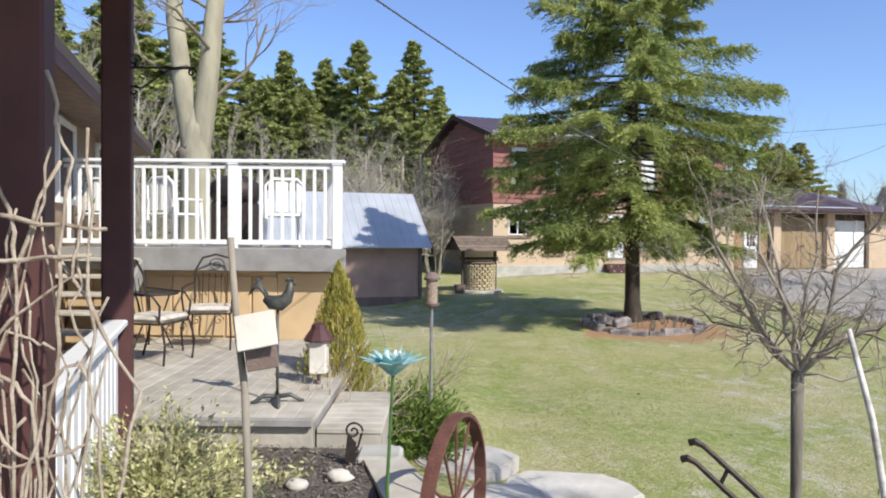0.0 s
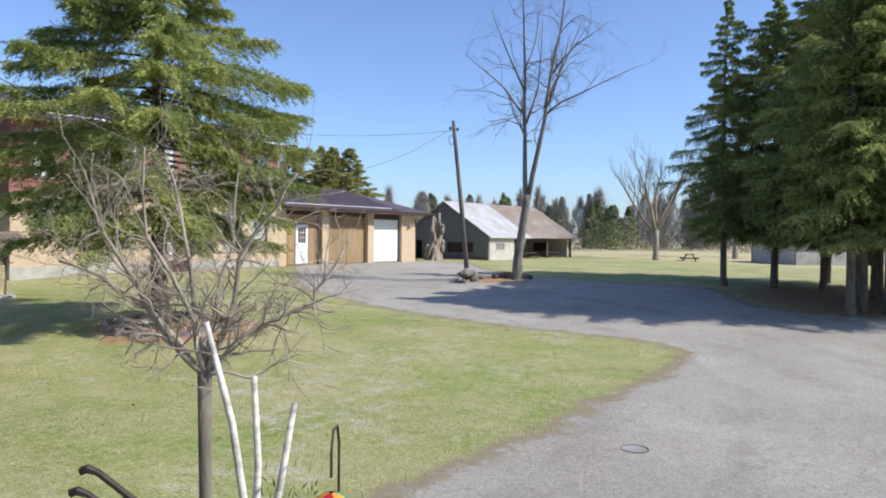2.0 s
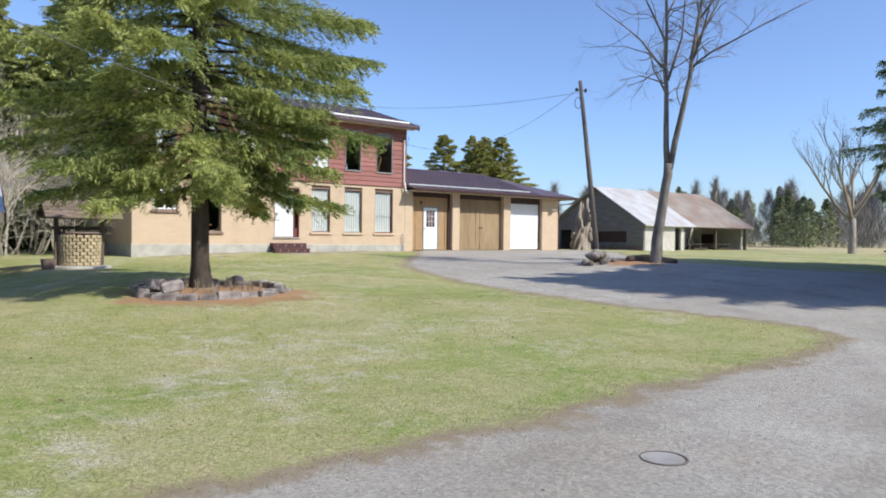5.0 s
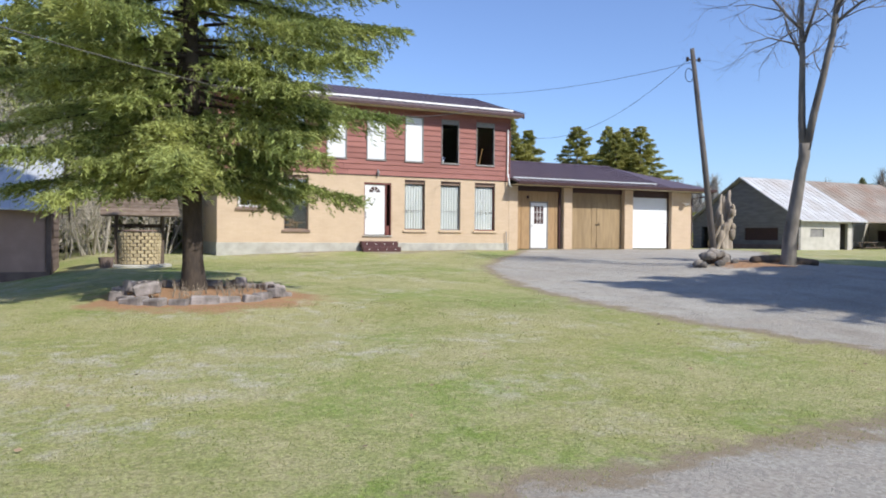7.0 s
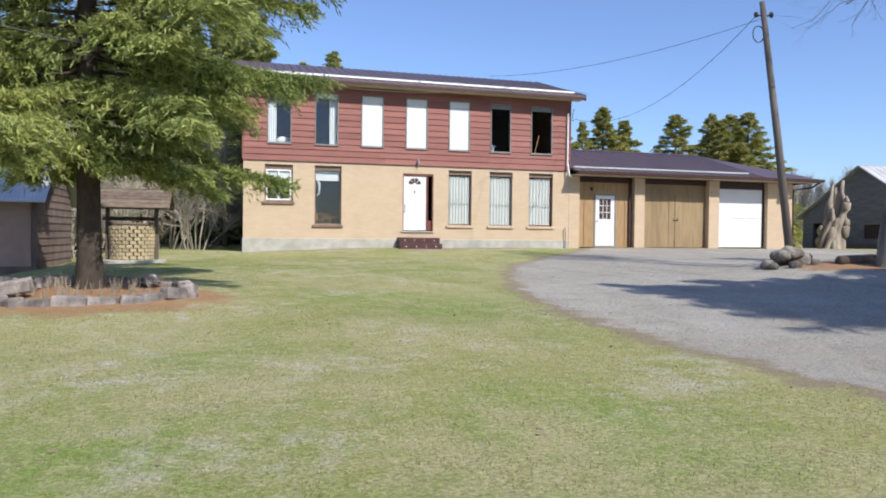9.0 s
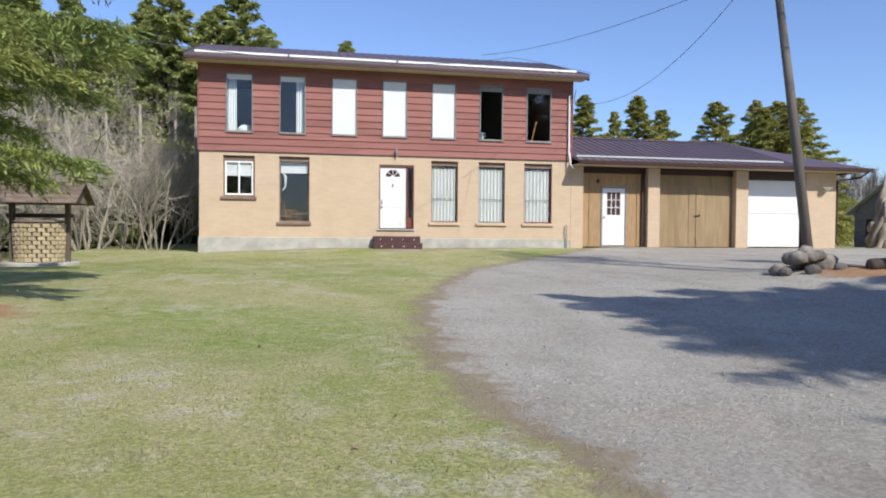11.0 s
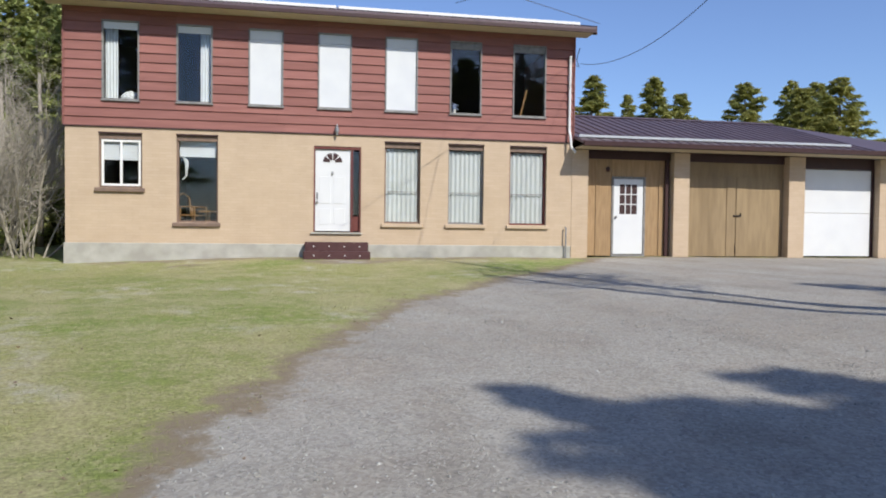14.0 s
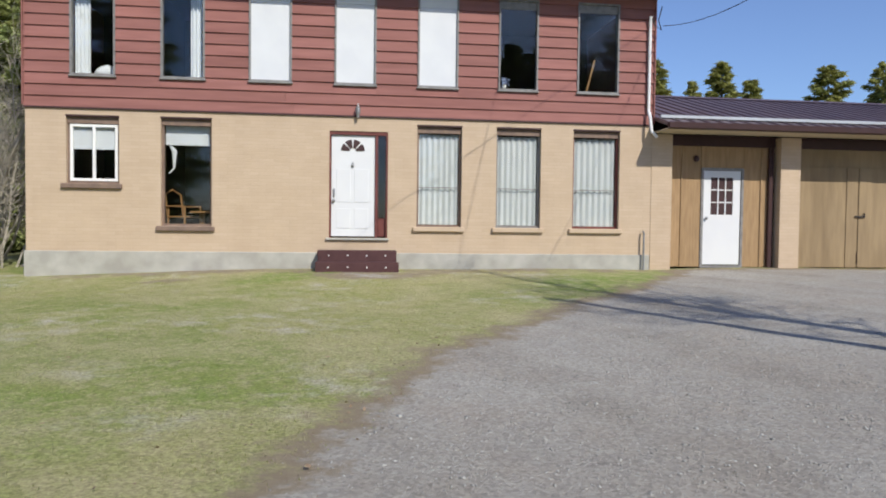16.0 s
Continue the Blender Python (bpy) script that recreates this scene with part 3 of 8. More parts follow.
def wall_geo(x0, x1, z0, z1, holes, y0, y1):
    """A wall along x with thickness, and openings (xa, xb, za, zb) through it."""
    xs = sorted({x0, x1, *[h[0] for h in holes], *[h[1] for h in holes]})
    zs = sorted({z0, z1, *[h[2] for h in holes], *[h[3] for h in holes]})
    solid = {}
    for i in range(len(xs) - 1):
        for k in range(len(zs) - 1):
            cx, cz = (xs[i] + xs[i + 1]) / 2, (zs[k] + zs[k + 1]) / 2
            solid[i, k] = not any(h[0] < cx < h[1] and h[2] < cz < h[3] for h in holes)
    g = Geo()
    for (i, k), s in solid.items():
        if not s:
            continue
        a, b, c, d = xs[i], xs[i + 1], zs[k], zs[k + 1]
        g.add([(a, y0, c), (b, y0, c), (b, y0, d), (a, y0, d)], [(0, 1, 2, 3)])
        g.add([(a, y1, c), (b, y1, c), (b, y1, d), (a, y1, d)], [(3, 2, 1, 0)])
        for (di, dk), q in {(-1, 0): [(a, y0, c), (a, y0, d), (a, y1, d), (a, y1, c)], (1, 0): [(b, y0, c), (b, y1, c), (b, y1, d), (b, y0, d)],
                            (0, -1): [(a, y0, c), (a, y1, c), (b, y1, c), (b, y0, c)], (0, 1): [(a, y0, d), (b, y0, d), (b, y1, d), (a, y1, d)]}.items():
            if not solid.get((i + di, k + dk), False):
                g.add(q, [(0, 1, 2, 3)])
    return g


house = thing("house", (0, 0, 0), "two-storey house, buff brick below red lap siding, brown metal roof", "house")
holes = K_WIN + [DOOR]
part("brick_wall", wall_geo(HX0, HX1, 0.16, SID_Z, holes, 0.0, 0.24), M_BRICK, house, "buff brick ground floor wall")
g = wall_geo(HX0 + 0.01, HX1 - 0.01, SID_Z, EAVE_Z, [(a, b, *WIN_UP_Z) for a, b in WIN_UP], 0.03, 0.24)
part("upper_wall", g, M_TRIM, house, "dark sheathing behind the red siding")
g = Geo().box((HX0 - 0.03, -0.04, -0.9), (HX1 - 0.02, 0.22, 0.16), bev=0.01)
part("foundation", g, M_CONC, house, "pale parged concrete foundation")
g = Geo().box((HX0, 0.24, 0.16), (HX0 + 0.24, HD, SID_Z)).box((HX1 - 0.24, 0.24, 0.16), (HX1, HD, SID_Z)).box((HX0 + 0.24, HD - 0.24, 0.16), (HX1 - 0.24, HD, SID_Z))
part("side_wall", g, M_BRICK, house, "buff brick end walls")
part("foundation", Geo().box((HX0 - 0.03, 0.22, -1.2), (HX1 - 0.02, HD + 0.03, 0.16)), M_CONC, house)
RZ_TOP = 7.1
g = Geo()
for xa in (HX0 + 0.01, HX1 - 0.2):
    g.prism([(0.24, SID_Z), (HD, SID_Z), (HD, EAVE_Z), (HD / 2, RZ_TOP - 0.1), (0.24, EAVE_Z)], xa, xa + 0.19, axis=0)
g.box((HX0 + 0.2, HD - 0.2, SID_Z), (HX1 - 0.2, HD, EAVE_Z))
part("gable_wall", g, M_SIDING, house, "red stained gable wall")
for i in range(13):
    z0 = SID_Z - 0.03 + i * 0.22
    zc = z0 + 0.225
    g = Geo().add([(HX0 - 0.022, -0.02, z0), (HX0 - 0.022, HD, z0), (HX0 - 0.004, HD, zc), (HX0 - 0.004, -0.02, zc),
                   (HX0 + 0.01, -0.02, z0), (HX0 + 0.01, HD, z0), (HX0 + 0.01, HD, zc), (HX0 + 0.01, -0.02, zc)],
                  [(0, 1, 2, 3), (0, 4, 5, 1), (3, 2, 6, 7), (0, 3, 7, 4), (1, 5, 6, 2)])
    part("siding_board", g, M_SIDING, house)
for i in range(6):
    z0 = EAVE_Z + 0.05 + i * 0.22
    k = (z0 + 0.2 - EAVE_Z) / (RZ_TOP - EAVE_Z)
    a, b = HD / 2 * k, HD - HD / 2 * k
    if b - a > 0.3:
        g = Geo().box((HX0 - 0.02, a, z0), (HX0 + 0.012, b, z0 + 0.215))
        part("siding_board", g, M_SIDING, house)
# front lap siding, board by board between the windows
edges = [HX0 - 0.02] + [v for ab in WIN_UP for v in ab] + [HX1 + 0.01]
rs = random.Random(4)
for i in range(13):
    z0 = SID_Z - 0.03 + i * 0.22
    z1 = z0 + 0.232
    cuts = []
    if z1 <= WIN_UP_Z[0] + 0.02:
        cuts = [(edges[0], 4.7 + rs.random() * 2), (0, 0)]
        cuts = [(edges[0], cuts[0][1]), (cuts[0][1] + 0.004, edges[-1])]
        spans = [(a, b, z0, z1) for a, b in cuts]
    else:
        spans = [(edges[2 * k], edges[2 * k + 1], z0, min(z1, EAVE_Z + 0.02)) for k in range(8)]
        if z0 < WIN_UP_Z[0]:
            spans += [(a, b, z0, WIN_UP_Z[0]) for a, b in WIN_UP]
        if z1 > WIN_UP_Z[1]:
            spans += [(a, b, max(z0, WIN_UP_Z[1]), min(z1, EAVE_Z + 0.02)) for a, b in WIN_UP]
    for a, b, c, d in spans:
        if d - c < 0.03:
            continue
        t0, t1 = 0.034, 0.010
        w = rs.uniform(-0.003, 0.003)
        g = Geo().add([(a, 0.03 - t0 - 0.02 + w, c), (b, 0.03 - t0 - 0.02 - w, c), (b, 0.03 - t1 - 0.012, d), (a, 0.03 - t1 - 0.012, d), (a, 0.032, c), (b, 0.032, c), (b, 0.032, d), (a, 0.032, d)],
                      [(0, 1, 2, 3), (0, 4, 5, 1), (3, 2, 6, 7), (0, 3, 7, 4), (1, 5, 6, 2)])
        part("siding_board", g, M_SIDING, house)
# roof: two slopes of ribbed metal with overhangs
OV = 0.62
RX0, RX1 = -0.2, 12.98
slope = (RZ_TOP - EAVE_Z) / (HD / 2)


def roof_slope(x0, x1, y0, z0, y1, z1, thick, rib, pitch):
    """One ribbed metal sheet from the eave (y0, z0) to the ridge (y1, z1)."""
    n = int((x1 - x0) / pitch)
    prof = [(x0, 0.0)]
    for k in range(n + 1):
        x = x0 + 0.03 + (x1 - x0 - 0.06) * k / n
        prof += [(x - 0.02, 0.0), (x - 0.008, rib), (x + 0.008, rib), (x + 0.02, 0.0)]
    prof.append((x1, 0.0))
    m = len(prof)
    g = Geo()
    g.v = [(x, y0, z0 + h) for x, h in prof] + [(x, y1, z1 + h) for x, h in prof] + [(x, y0, z0 - thick) for x, h in prof] + [(x, y1, z1 - thick) for x, h in prof]
    for k in range(m - 1):
        g.f += [(k, k + 1, m + k + 1, m + k), (2 * m + k, 3 * m + k, 3 * m + k + 1, 2 * m + k + 1), (k, 2 * m + k, 2 * m + k + 1, k + 1), (m + k, m + k + 1, 3 * m + k + 1, 3 * m + k)]
    g.f += [(0, m, 3 * m, 2 * m), (m - 1, 3 * m - 1, 4 * m - 1, 2 * m - 1)]
    return g


zt = EAVE_Z + 0.14
part("roof", roof_slope(RX0, RX1, -OV, zt - OV * slope + 0.06, HD / 2, RZ_TOP + 0.2, 0.06, 0.025, 0.30), M_ROOF, house, "brown ribbed metal roof slope")
part("roof", roof_slope(RX0, RX1, HD + OV, zt - OV * slope + 0.06, HD / 2 + 0.004, RZ_TOP + 0.2, 0.06, 0.025, 0.30), M_ROOF, house)
ze = zt - OV * slope + 0.06
part("soffit", Geo().box((RX0 + 0.02, -OV + 0.03, ze - 0.13), (RX1 - 0.02, -0.028, ze - 0.105)), M_SOFFIT, house, "cream soffit under the eave")
part("fascia", Geo().box((RX0, -OV - 0.03, ze - 0.15), (RX1, -OV + 0.005, ze - 0.062), bev=0.006), M_TRIM, house)
for s in (1, -1):
    y0, y1 = (-OV, HD / 2) if s > 0 else (HD + OV, HD / 2)
    for xx in (RX0 - 0.025, RX1):
        g = Geo()
        g.add([(xx, y0, ze - 0.2), (xx + 0.025, y0, ze - 0.2), (xx + 0.025, y1, RZ_TOP), (xx, y1, RZ_TOP), (xx, y0, ze + 0.03), (xx + 0.025, y0, ze + 0.03), (xx + 0.025, y1, RZ_TOP + 0.23), (xx, y1, RZ_TOP + 0.23)],
              [(0, 1, 2, 3), (4, 7, 6, 5), (0, 4, 5, 1), (1, 5, 6, 2), (3, 2, 6, 7), (0, 3, 7, 4)])
        part("bargeboard", g, M_TRIM, house, "dark brown bargeboard")
g = Geo()
for xa, xb in ((RX0 + 0.25, 2.9), (2.95, 6.4), (6.45, 12.7)):
    yq = -OV + 0.42
    zq = ze + 0.42 * slope
    g.box((xa, yq - 0.012, zq + 0.02), (xb, yq + 0.07, zq + 0.095), bev=0.006)
part("snow_guard", g, M_WHITE, house, "pale snow guard rails along the eave")
for xa in (HX0 - 0.045, HX1 + 0.01):
    part("corner_trim", Geo().box((xa, -0.045, SID_Z), (xa + 0.024, 0.05, EAVE_Z)), M_SIDING, house)
part("flashing", Geo().box((HX0 - 0.03, -0.035, SID_Z - 0.05), (HX1 + 0.02, 0.0, SID_Z - 0.02)), M_TRIM, house)
# rooms behind the windows, their unlit look given by near-black walls
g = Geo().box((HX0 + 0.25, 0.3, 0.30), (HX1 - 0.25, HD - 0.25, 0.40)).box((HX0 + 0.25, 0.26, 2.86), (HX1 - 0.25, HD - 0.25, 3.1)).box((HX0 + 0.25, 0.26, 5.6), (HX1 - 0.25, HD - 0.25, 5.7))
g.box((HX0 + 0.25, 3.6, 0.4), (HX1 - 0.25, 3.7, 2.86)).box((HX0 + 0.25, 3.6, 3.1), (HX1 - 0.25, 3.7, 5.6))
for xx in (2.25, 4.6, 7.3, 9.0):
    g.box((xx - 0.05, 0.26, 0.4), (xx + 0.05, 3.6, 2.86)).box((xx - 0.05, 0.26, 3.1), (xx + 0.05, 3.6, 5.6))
part("interior_partition", g, M_ROOM, house, "inner walls and floors, room shade put in as dark colour")


def curtain_geo(x0, x1, z0, z1, y, folds, amp, rng):
    g = Geo()
    n = folds * 6
    for k in range(n + 1):
        u = k / n
        x = x0 + (x1 - x0) * u
        o = amp * math.sin(u * folds * 2 * math.pi + rng.random() * 0.5)
        g.v += [(x, y + o, z1), (x + rng.uniform(-0.004, 0.004), y + o * 1.25, (z0 + z1) / 2), (x, y + o * 1.1, z0)]
    for k in range(n):
        g.f += [(3 * k, 3 * k + 3, 3 * k + 4, 3 * k + 1), (3 * k + 1, 3 * k + 4, 3 * k + 5, 3 * k + 2)]
    return g


def frame_geo(x0, x1, z0, z1, w, y0, y1):
    return Geo().box((x0, y0, z0), (x0 + w, y1, z1)).box((x1 - w, y0, z0), (x1, y1, z1)).box((x0 + w, y0, z0), (x1 - w, y1, z0 + w)).box((x0 + w, y0, z1 - w), (x1 - w, y1, z1))


def pane_of(x0, x1, z0, z1, y, parent):
    ob = part("pane", Geo().box((x0, y, z0), (x1, y + 0.006, z1)), M_GLASS, parent)
    ob.visible_shadow = False
    return ob


rw = random.Random(11)
for i, (a, b) in enumerate(WIN_UP):
    z0, z1 = WIN_UP_Z
    win = part("window", frame_geo(a, b, z0, z1, 0.035, -0.035, 0.10), M_GREYFRAME, house, "tall upper window with a thin grey frame")
    part("sill", Geo().box((a - 0.02, -0.055, z0 - 0.03), (b + 0.02, 0.02, z0 - 0.002), bev=0.005), M_GREYFRAME, win)
    if i in (2, 3, 4):
        part("blind", Geo().box((a + 0.035, 0.012, z0 + 0.035), (b - 0.035, 0.03, z1 - 0.26), bev=0.003).box((a + 0.035, 0.004, z1 - 0.256), (b - 0.035, 0.03, z1 - 0.035), bev=0.003), M_BLIND, win, "plain white panel filling the window")
        continue
    pane_of(a + 0.035, b - 0.035, z0 + 0.035, z1 - 0.20, 0.03, win)
    part("top_panel", Geo().box((a + 0.035, 0.01, z1 - 0.20), (b - 0.035, 0.04, z1 - 0.035), bev=0.004), M_BLIND if i < 2 else M_GREYFRAME, win, "pale panel across the window head")
    if i == 0:
        part("curtain", curtain_geo(a + 0.04, a + 0.32, z0 + 0.03, z1, 0.16, 4, 0.025, rw), M_CURTAIN, win, "white side curtain", True)
    if i == 1:
        part("curtain", curtain_geo(b - 0.30, b - 0.02, z0 + 0.03, z1, 0.16, 4, 0.025, rw), M_CURTAIN, win, "white side curtain", True)
for i, (a, b, z0, z1) in enumerate(K_WIN):
    dark = (M_REVEAL, M_REVEAL, M_REVEAL, M_GREYFRAME, M_REDFRAME)[i]
    win = part("window", frame_geo(a, b, z0, z1, 0.045, 0.09, 0.20), dark, house, ("sliding window in a white frame", "tall picture window with a dark surround", "tall window with sheer curtains", "tall window with sheer curtains", "tall window in a red brown frame with sheer curtains")[i])
    part("lintel", Geo().box((a - 0.005, -0.006, z1 - 0.002), (b + 0.005, 0.09, z1 + 0.03)), M_TRIM, win, "dark steel lintel")
    part("head_panel", Geo().box((a + 0.002, 0.06, z1 - 0.13), (b - 0.002, 0.085, z1 - 0.003)), M_REVEAL, win)
    g = Geo().box((a - 0.08, -0.07, z0 - 0.10), (b + 0.06, 0.09, z0 - 0.004), bev=0.012)
    part("sill", g, M_REVEAL if i < 2 else M_BRICK, win, "stone sill, chipped at the end")
    if i == 0:
        part("sash", frame_geo(a + 0.048, b - 0.048, z0 + 0.05, z1 - 0.14, 0.05, 0.075, 0.13).box(((a + b) / 2 - 0.025, 0.072, z0 + 0.1), ((a + b) / 2 + 0.025, 0.128, z1 - 0.19)), M_WHITE, win, "white vinyl slider sash")
        part("shade", Geo().box((a + 0.06, 0.15, z0 + 0.52 * (z1 - z0)), (b - 0.06, 0.16, z1 - 0.15)), M_BLIND, win, "half-lowered white shade")
        pane_of(a + 0.09, b - 0.09, z0 + 0.09, z1 - 0.18, 0.10, win)
    else:
        pane_of(a + 0.045, b - 0.045, z0 + 0.045, z1 - 0.135, 0.12, win)
    if i == 1:
        part("shade", Geo().box((a + 0.05, 0.21, z1 - 0.48), (b - 0.05, 0.222, z1 - 0.12)).tube([(a + 0.05, 0.216, z1 - 0.49), (b - 0.05, 0.216, z1 - 0.49)], 0.014), M_BLIND, win, "white roller shade, rolled up")
        part("curtain", Geo().tube([(a + 0.12, 0.26, z1 - 0.5), (a + 0.20, 0.26, z1 - 0.62), (a + 0.19, 0.26, z1 - 0.95), (a + 0.10, 0.26, z1 - 1.05)], [0.03, 0.05, 0.022, 0.015], 8), M_CURTAIN, win, "tied back white curtain")
    if i >= 2:
        part("curtain", curtain_geo(a + 0.05, b - 0.05, z0 + 0.05, z1 - 0.15, 0.165, 7, 0.018, rw), M_SHEER, win, "gathered sheer white curtain", True)
        part("glazing_bar", Geo().box((a + 0.046, 0.10, z0 + 0.80), (b - 0.046, 0.118, z0 + 0.815)), M_GREYFRAME, win)
# front door
dx0, dx1, dz0, dz1 = DOOR
g = Geo().box((dx0, 0.02, dz0), (dx0 + 0.035, 0.22, dz1)).box((dx1 - 0.035, 0.02, dz0), (dx1, 0.22, dz1)).box((dx0 + 0.035, 0.02, dz1 - 0.07), (dx1 - 0.035, 0.22, dz1)).box((6.80, 0.03, dz0), (6.85, 0.20, dz1 - 0.07))
door = part("front_door", g, M_REDFRAME, house, "white front door in a red brown frame with a narrow sidelight")
g = Geo().box((dx0 + 0.04, 0.07, dz0 + 0.03), (6.795, 0.115, dz1 - 0.075), bev=0.004)
for zz0, zz1 in ((0.55, 0.95), (1.08, 1.75)):
    for xx in (dx0 + 0.14, dx0 + 0.50):
        g.box((xx, 0.062, zz0 + 0.1), (xx + 0.28, 0.071, zz1 + 0.1), bev=0.003)
slab = part("door_slab", g, M_DOORW, door, "white panelled steel slab")
cx, cz, rr = 6.345, 2.20, 0.24
for k in range(4):
    t0, t1 = math.pi * (k + 0.10) / 4, math.pi * (k + 0.90) / 4
    arc = [(cx + rr * math.cos(t0 + (t1 - t0) * q / 5), cz + rr * math.sin(t0 + (t1 - t0) * q / 5)) for q in range(6)]
    inner = [(cx + 0.07 * math.cos(t1 + (t0 - t1) * q / 3), cz + 0.07 * math.sin(t1 + (t0 - t1) * q / 3)) for q in range(4)]
    part("fan_light", Geo().prism(arc + inner, 0.060, 0.069), M_TRIM, door, "dark wedge of the fan light")
part("door_knocker", Geo().lathe([(0.012, -0.05), (0.03, -0.02), (0.022, 0.03), (0.012, 0.06)], 10, (cx, 0.05, 1.93)), M_GREYMETAL, door)
part("door_handle", Geo().box((dx0 + 0.075, 0.045, 1.28), (dx0 + 0.11, 0.069, 1.45), bev=0.008).lathe([(0.02, 0), (0.03, 0.02), (0.03, 0.04), (0.015, 0.055)], 10, (dx0 + 0.09, 0.035, 1.18)), M_GREYMETAL, door, "steel lock and knob")
ob = part("sidelight", Geo().box((6.855, 0.10, dz0 + 0.42), (dx1 - 0.04, 0.106, dz1 - 0.08)), M_GLASS, door)
ob.visible_shadow = False
part("kick_panel", Geo().box((6.855, 0.09, dz0 + 0.03), (dx1 - 0.04, 0.12, dz0 + 0.40), bev=0.004), M_REDFRAME, door)
part("threshold", Geo().box((dx0 - 0.06, -0.06, dz0 - 0.045), (dx1 + 0.03, 0.10, dz0 - 0.003), bev=0.006), M_CONC, door, "pale concrete threshold")
g = Geo().lathe([(0.035, -0.09), (0.05, -0.03), (0.05, 0.05), (0.02, 0.09), (0.01, 0.14)], 12, (6.44, -0.10, 3.0)).tube([(6.44, 0.0, 3.07), (6.44, -0.06, 3.11), (6.44, -0.10, 3.09)], 0.012)
g.tube([(6.44, -0.10, 2.93), (6.44, -0.10, 2.86)], [0.035, 0.028], 8)
single("wall_lamp", g, M_GREYMETAL, "small dark metal porch lamp on the wall above the front door", "wall lamp")
# door steps
steps = thing("door_steps", (5.64, -0.06, -0.2), "two maroon painted wooden steps below the white front door", "steps")
part("upper_step", Geo().box((0.03, -0.30, 0.19), (1.58, -0.002, 0.42), bev=0.008), M_STEPWOOD, steps)
part("lower_step", Geo().box((0.0, -0.56, -0.15), (1.61, -0.302, 0.20), bev=0.008), M_STEPWOOD, steps)
for zz, yy in ((0.32, -0.302), (0.10, -0.562)):
    for k in range(4):
        part("bolt", Geo().tube([(0.25 + k * 0.37, yy + 0.003, zz), (0.25 + k * 0.37, yy - 0.01, zz)], 0.016, 8), M_WHITE, steps)
# conduit, downspout, little standpipe
g = Geo().tube([(12.50, -0.10, 5.15), (12.50, -0.075, 5.05), (12.50, -0.075, 3.2), (12.50, -0.16, 3.05), (12.52, -0.20, 2.75), (12.62, -0.26, 2.62)], 0.035, 8)
single("conduit", g, M_WHITE, "white service conduit running down the wall corner", "conduit")
g = Geo().tube([(12.44, -0.11, -0.25), (12.44, -0.11, 0.62), (12.44, -0.06, 0.66)], 0.022, 8)
single("standpipe", g, M_GREYMETAL, "thin grey pipe standing against the brick wall", "pipe")

# ---- garage wing ----
garage = thing("garage", (0, 0, 0), "garage wing with brick piers, plywood doors and brown metal roof", "garage")
GX1, GDEP = 23.3, 8.2
for a, b in ((HX1 + 0.002, 13.08), (15.56, 16.02), (19.08, 19.58), (22.02, GX1)):
    part("pier", Geo().box((a, -0.01, -0.5), (b, 0.35, 2.72)), M_BRICK, garage)
part("header", Geo().box((13.08, 0.22, 2.52), (22.02, 0.36, 2.75)), M_TRIM, garage, "dark header beam over the bays")
part("end_wall", Geo().box((GX1 - 0.24, 0.35, -0.6), (GX1, GDEP, 2.72)).box((HX1, GDEP - 0.2, -0.6), (GX1 - 0.24, GDEP, 2.72)), M_BRICK, garage)
# boarded bay with the side door
gd = (13.93, 14.78, -0.05, 1.98)
rb = random.Random(5)
for a, b in ((13.085, 13.42), (13.424, 13.86), (14.85, 15.26), (15.264, 15.555)):
    part("board", Geo().box((a, 0.24 + rb.uniform(0, 0.008), -0.1), (b - 0.004, 0.27, 2.52), bev=0.004), M_BOARD, garage)
part("board", Geo().box((13.864, 0.245, 2.06), (14.846, 0.27, 2.52)), M_BOARD, garage)
for xx in (13.42, 15.26):
    part("batten", Geo().box((xx - 0.02, 0.222, -0.1), (xx + 0.02, 0.240, 2.2)), M_BOARD, garage)
part("post", Geo().box((15.40, 0.16, -0.1), (15.50, 0.238, 2.52), bev=0.006), M_TRIM, garage, "dark post beside the pier")
sd = part("side_door", frame_geo(13.864, 14.846, -0.12, 2.055, 0.055, 0.225, 0.30), M_GREYFRAME, garage, "white side door with nine small panes")
g = Geo().box((13.925, 0.25, -0.05), (14.785, 0.29, 1.04), bev=0.004).box((13.925, 0.25, 1.04), (14.10, 0.29, 1.995)).box((14.61, 0.25, 1.04), (14.785, 0.29, 1.995)).box((14.10, 0.25, 1.85), (14.61, 0.29, 1.995))
slab2 = part("door_slab", g, M_DOORW, sd)
for k in (1, 2):
    part("glazing_bar", Geo().box((14.10 + 0.17 * k - 0.012, 0.252, 1.04), (14.10 + 0.17 * k + 0.012, 0.266, 1.85)), M_DOORW, sd)
    part("glazing_bar", Geo().box((14.10, 0.255, 1.04 + 0.27 * k - 0.012), (14.61, 0.266, 1.04 + 0.27 * k + 0.012)), M_DOORW, sd)
part("pane", Geo().box((14.09, 0.266, 1.03), (14.62, 0.272, 1.86)), M_TRIM, sd, "dark glass behind the glazing bars")
part("door_handle", Geo().lathe([(0.02, 0), (0.03, 0.02), (0.03, 0.05), (0.012, 0.06)], 10, (13.99, 0.21, 0.93)), M_GREYMETAL, sd)
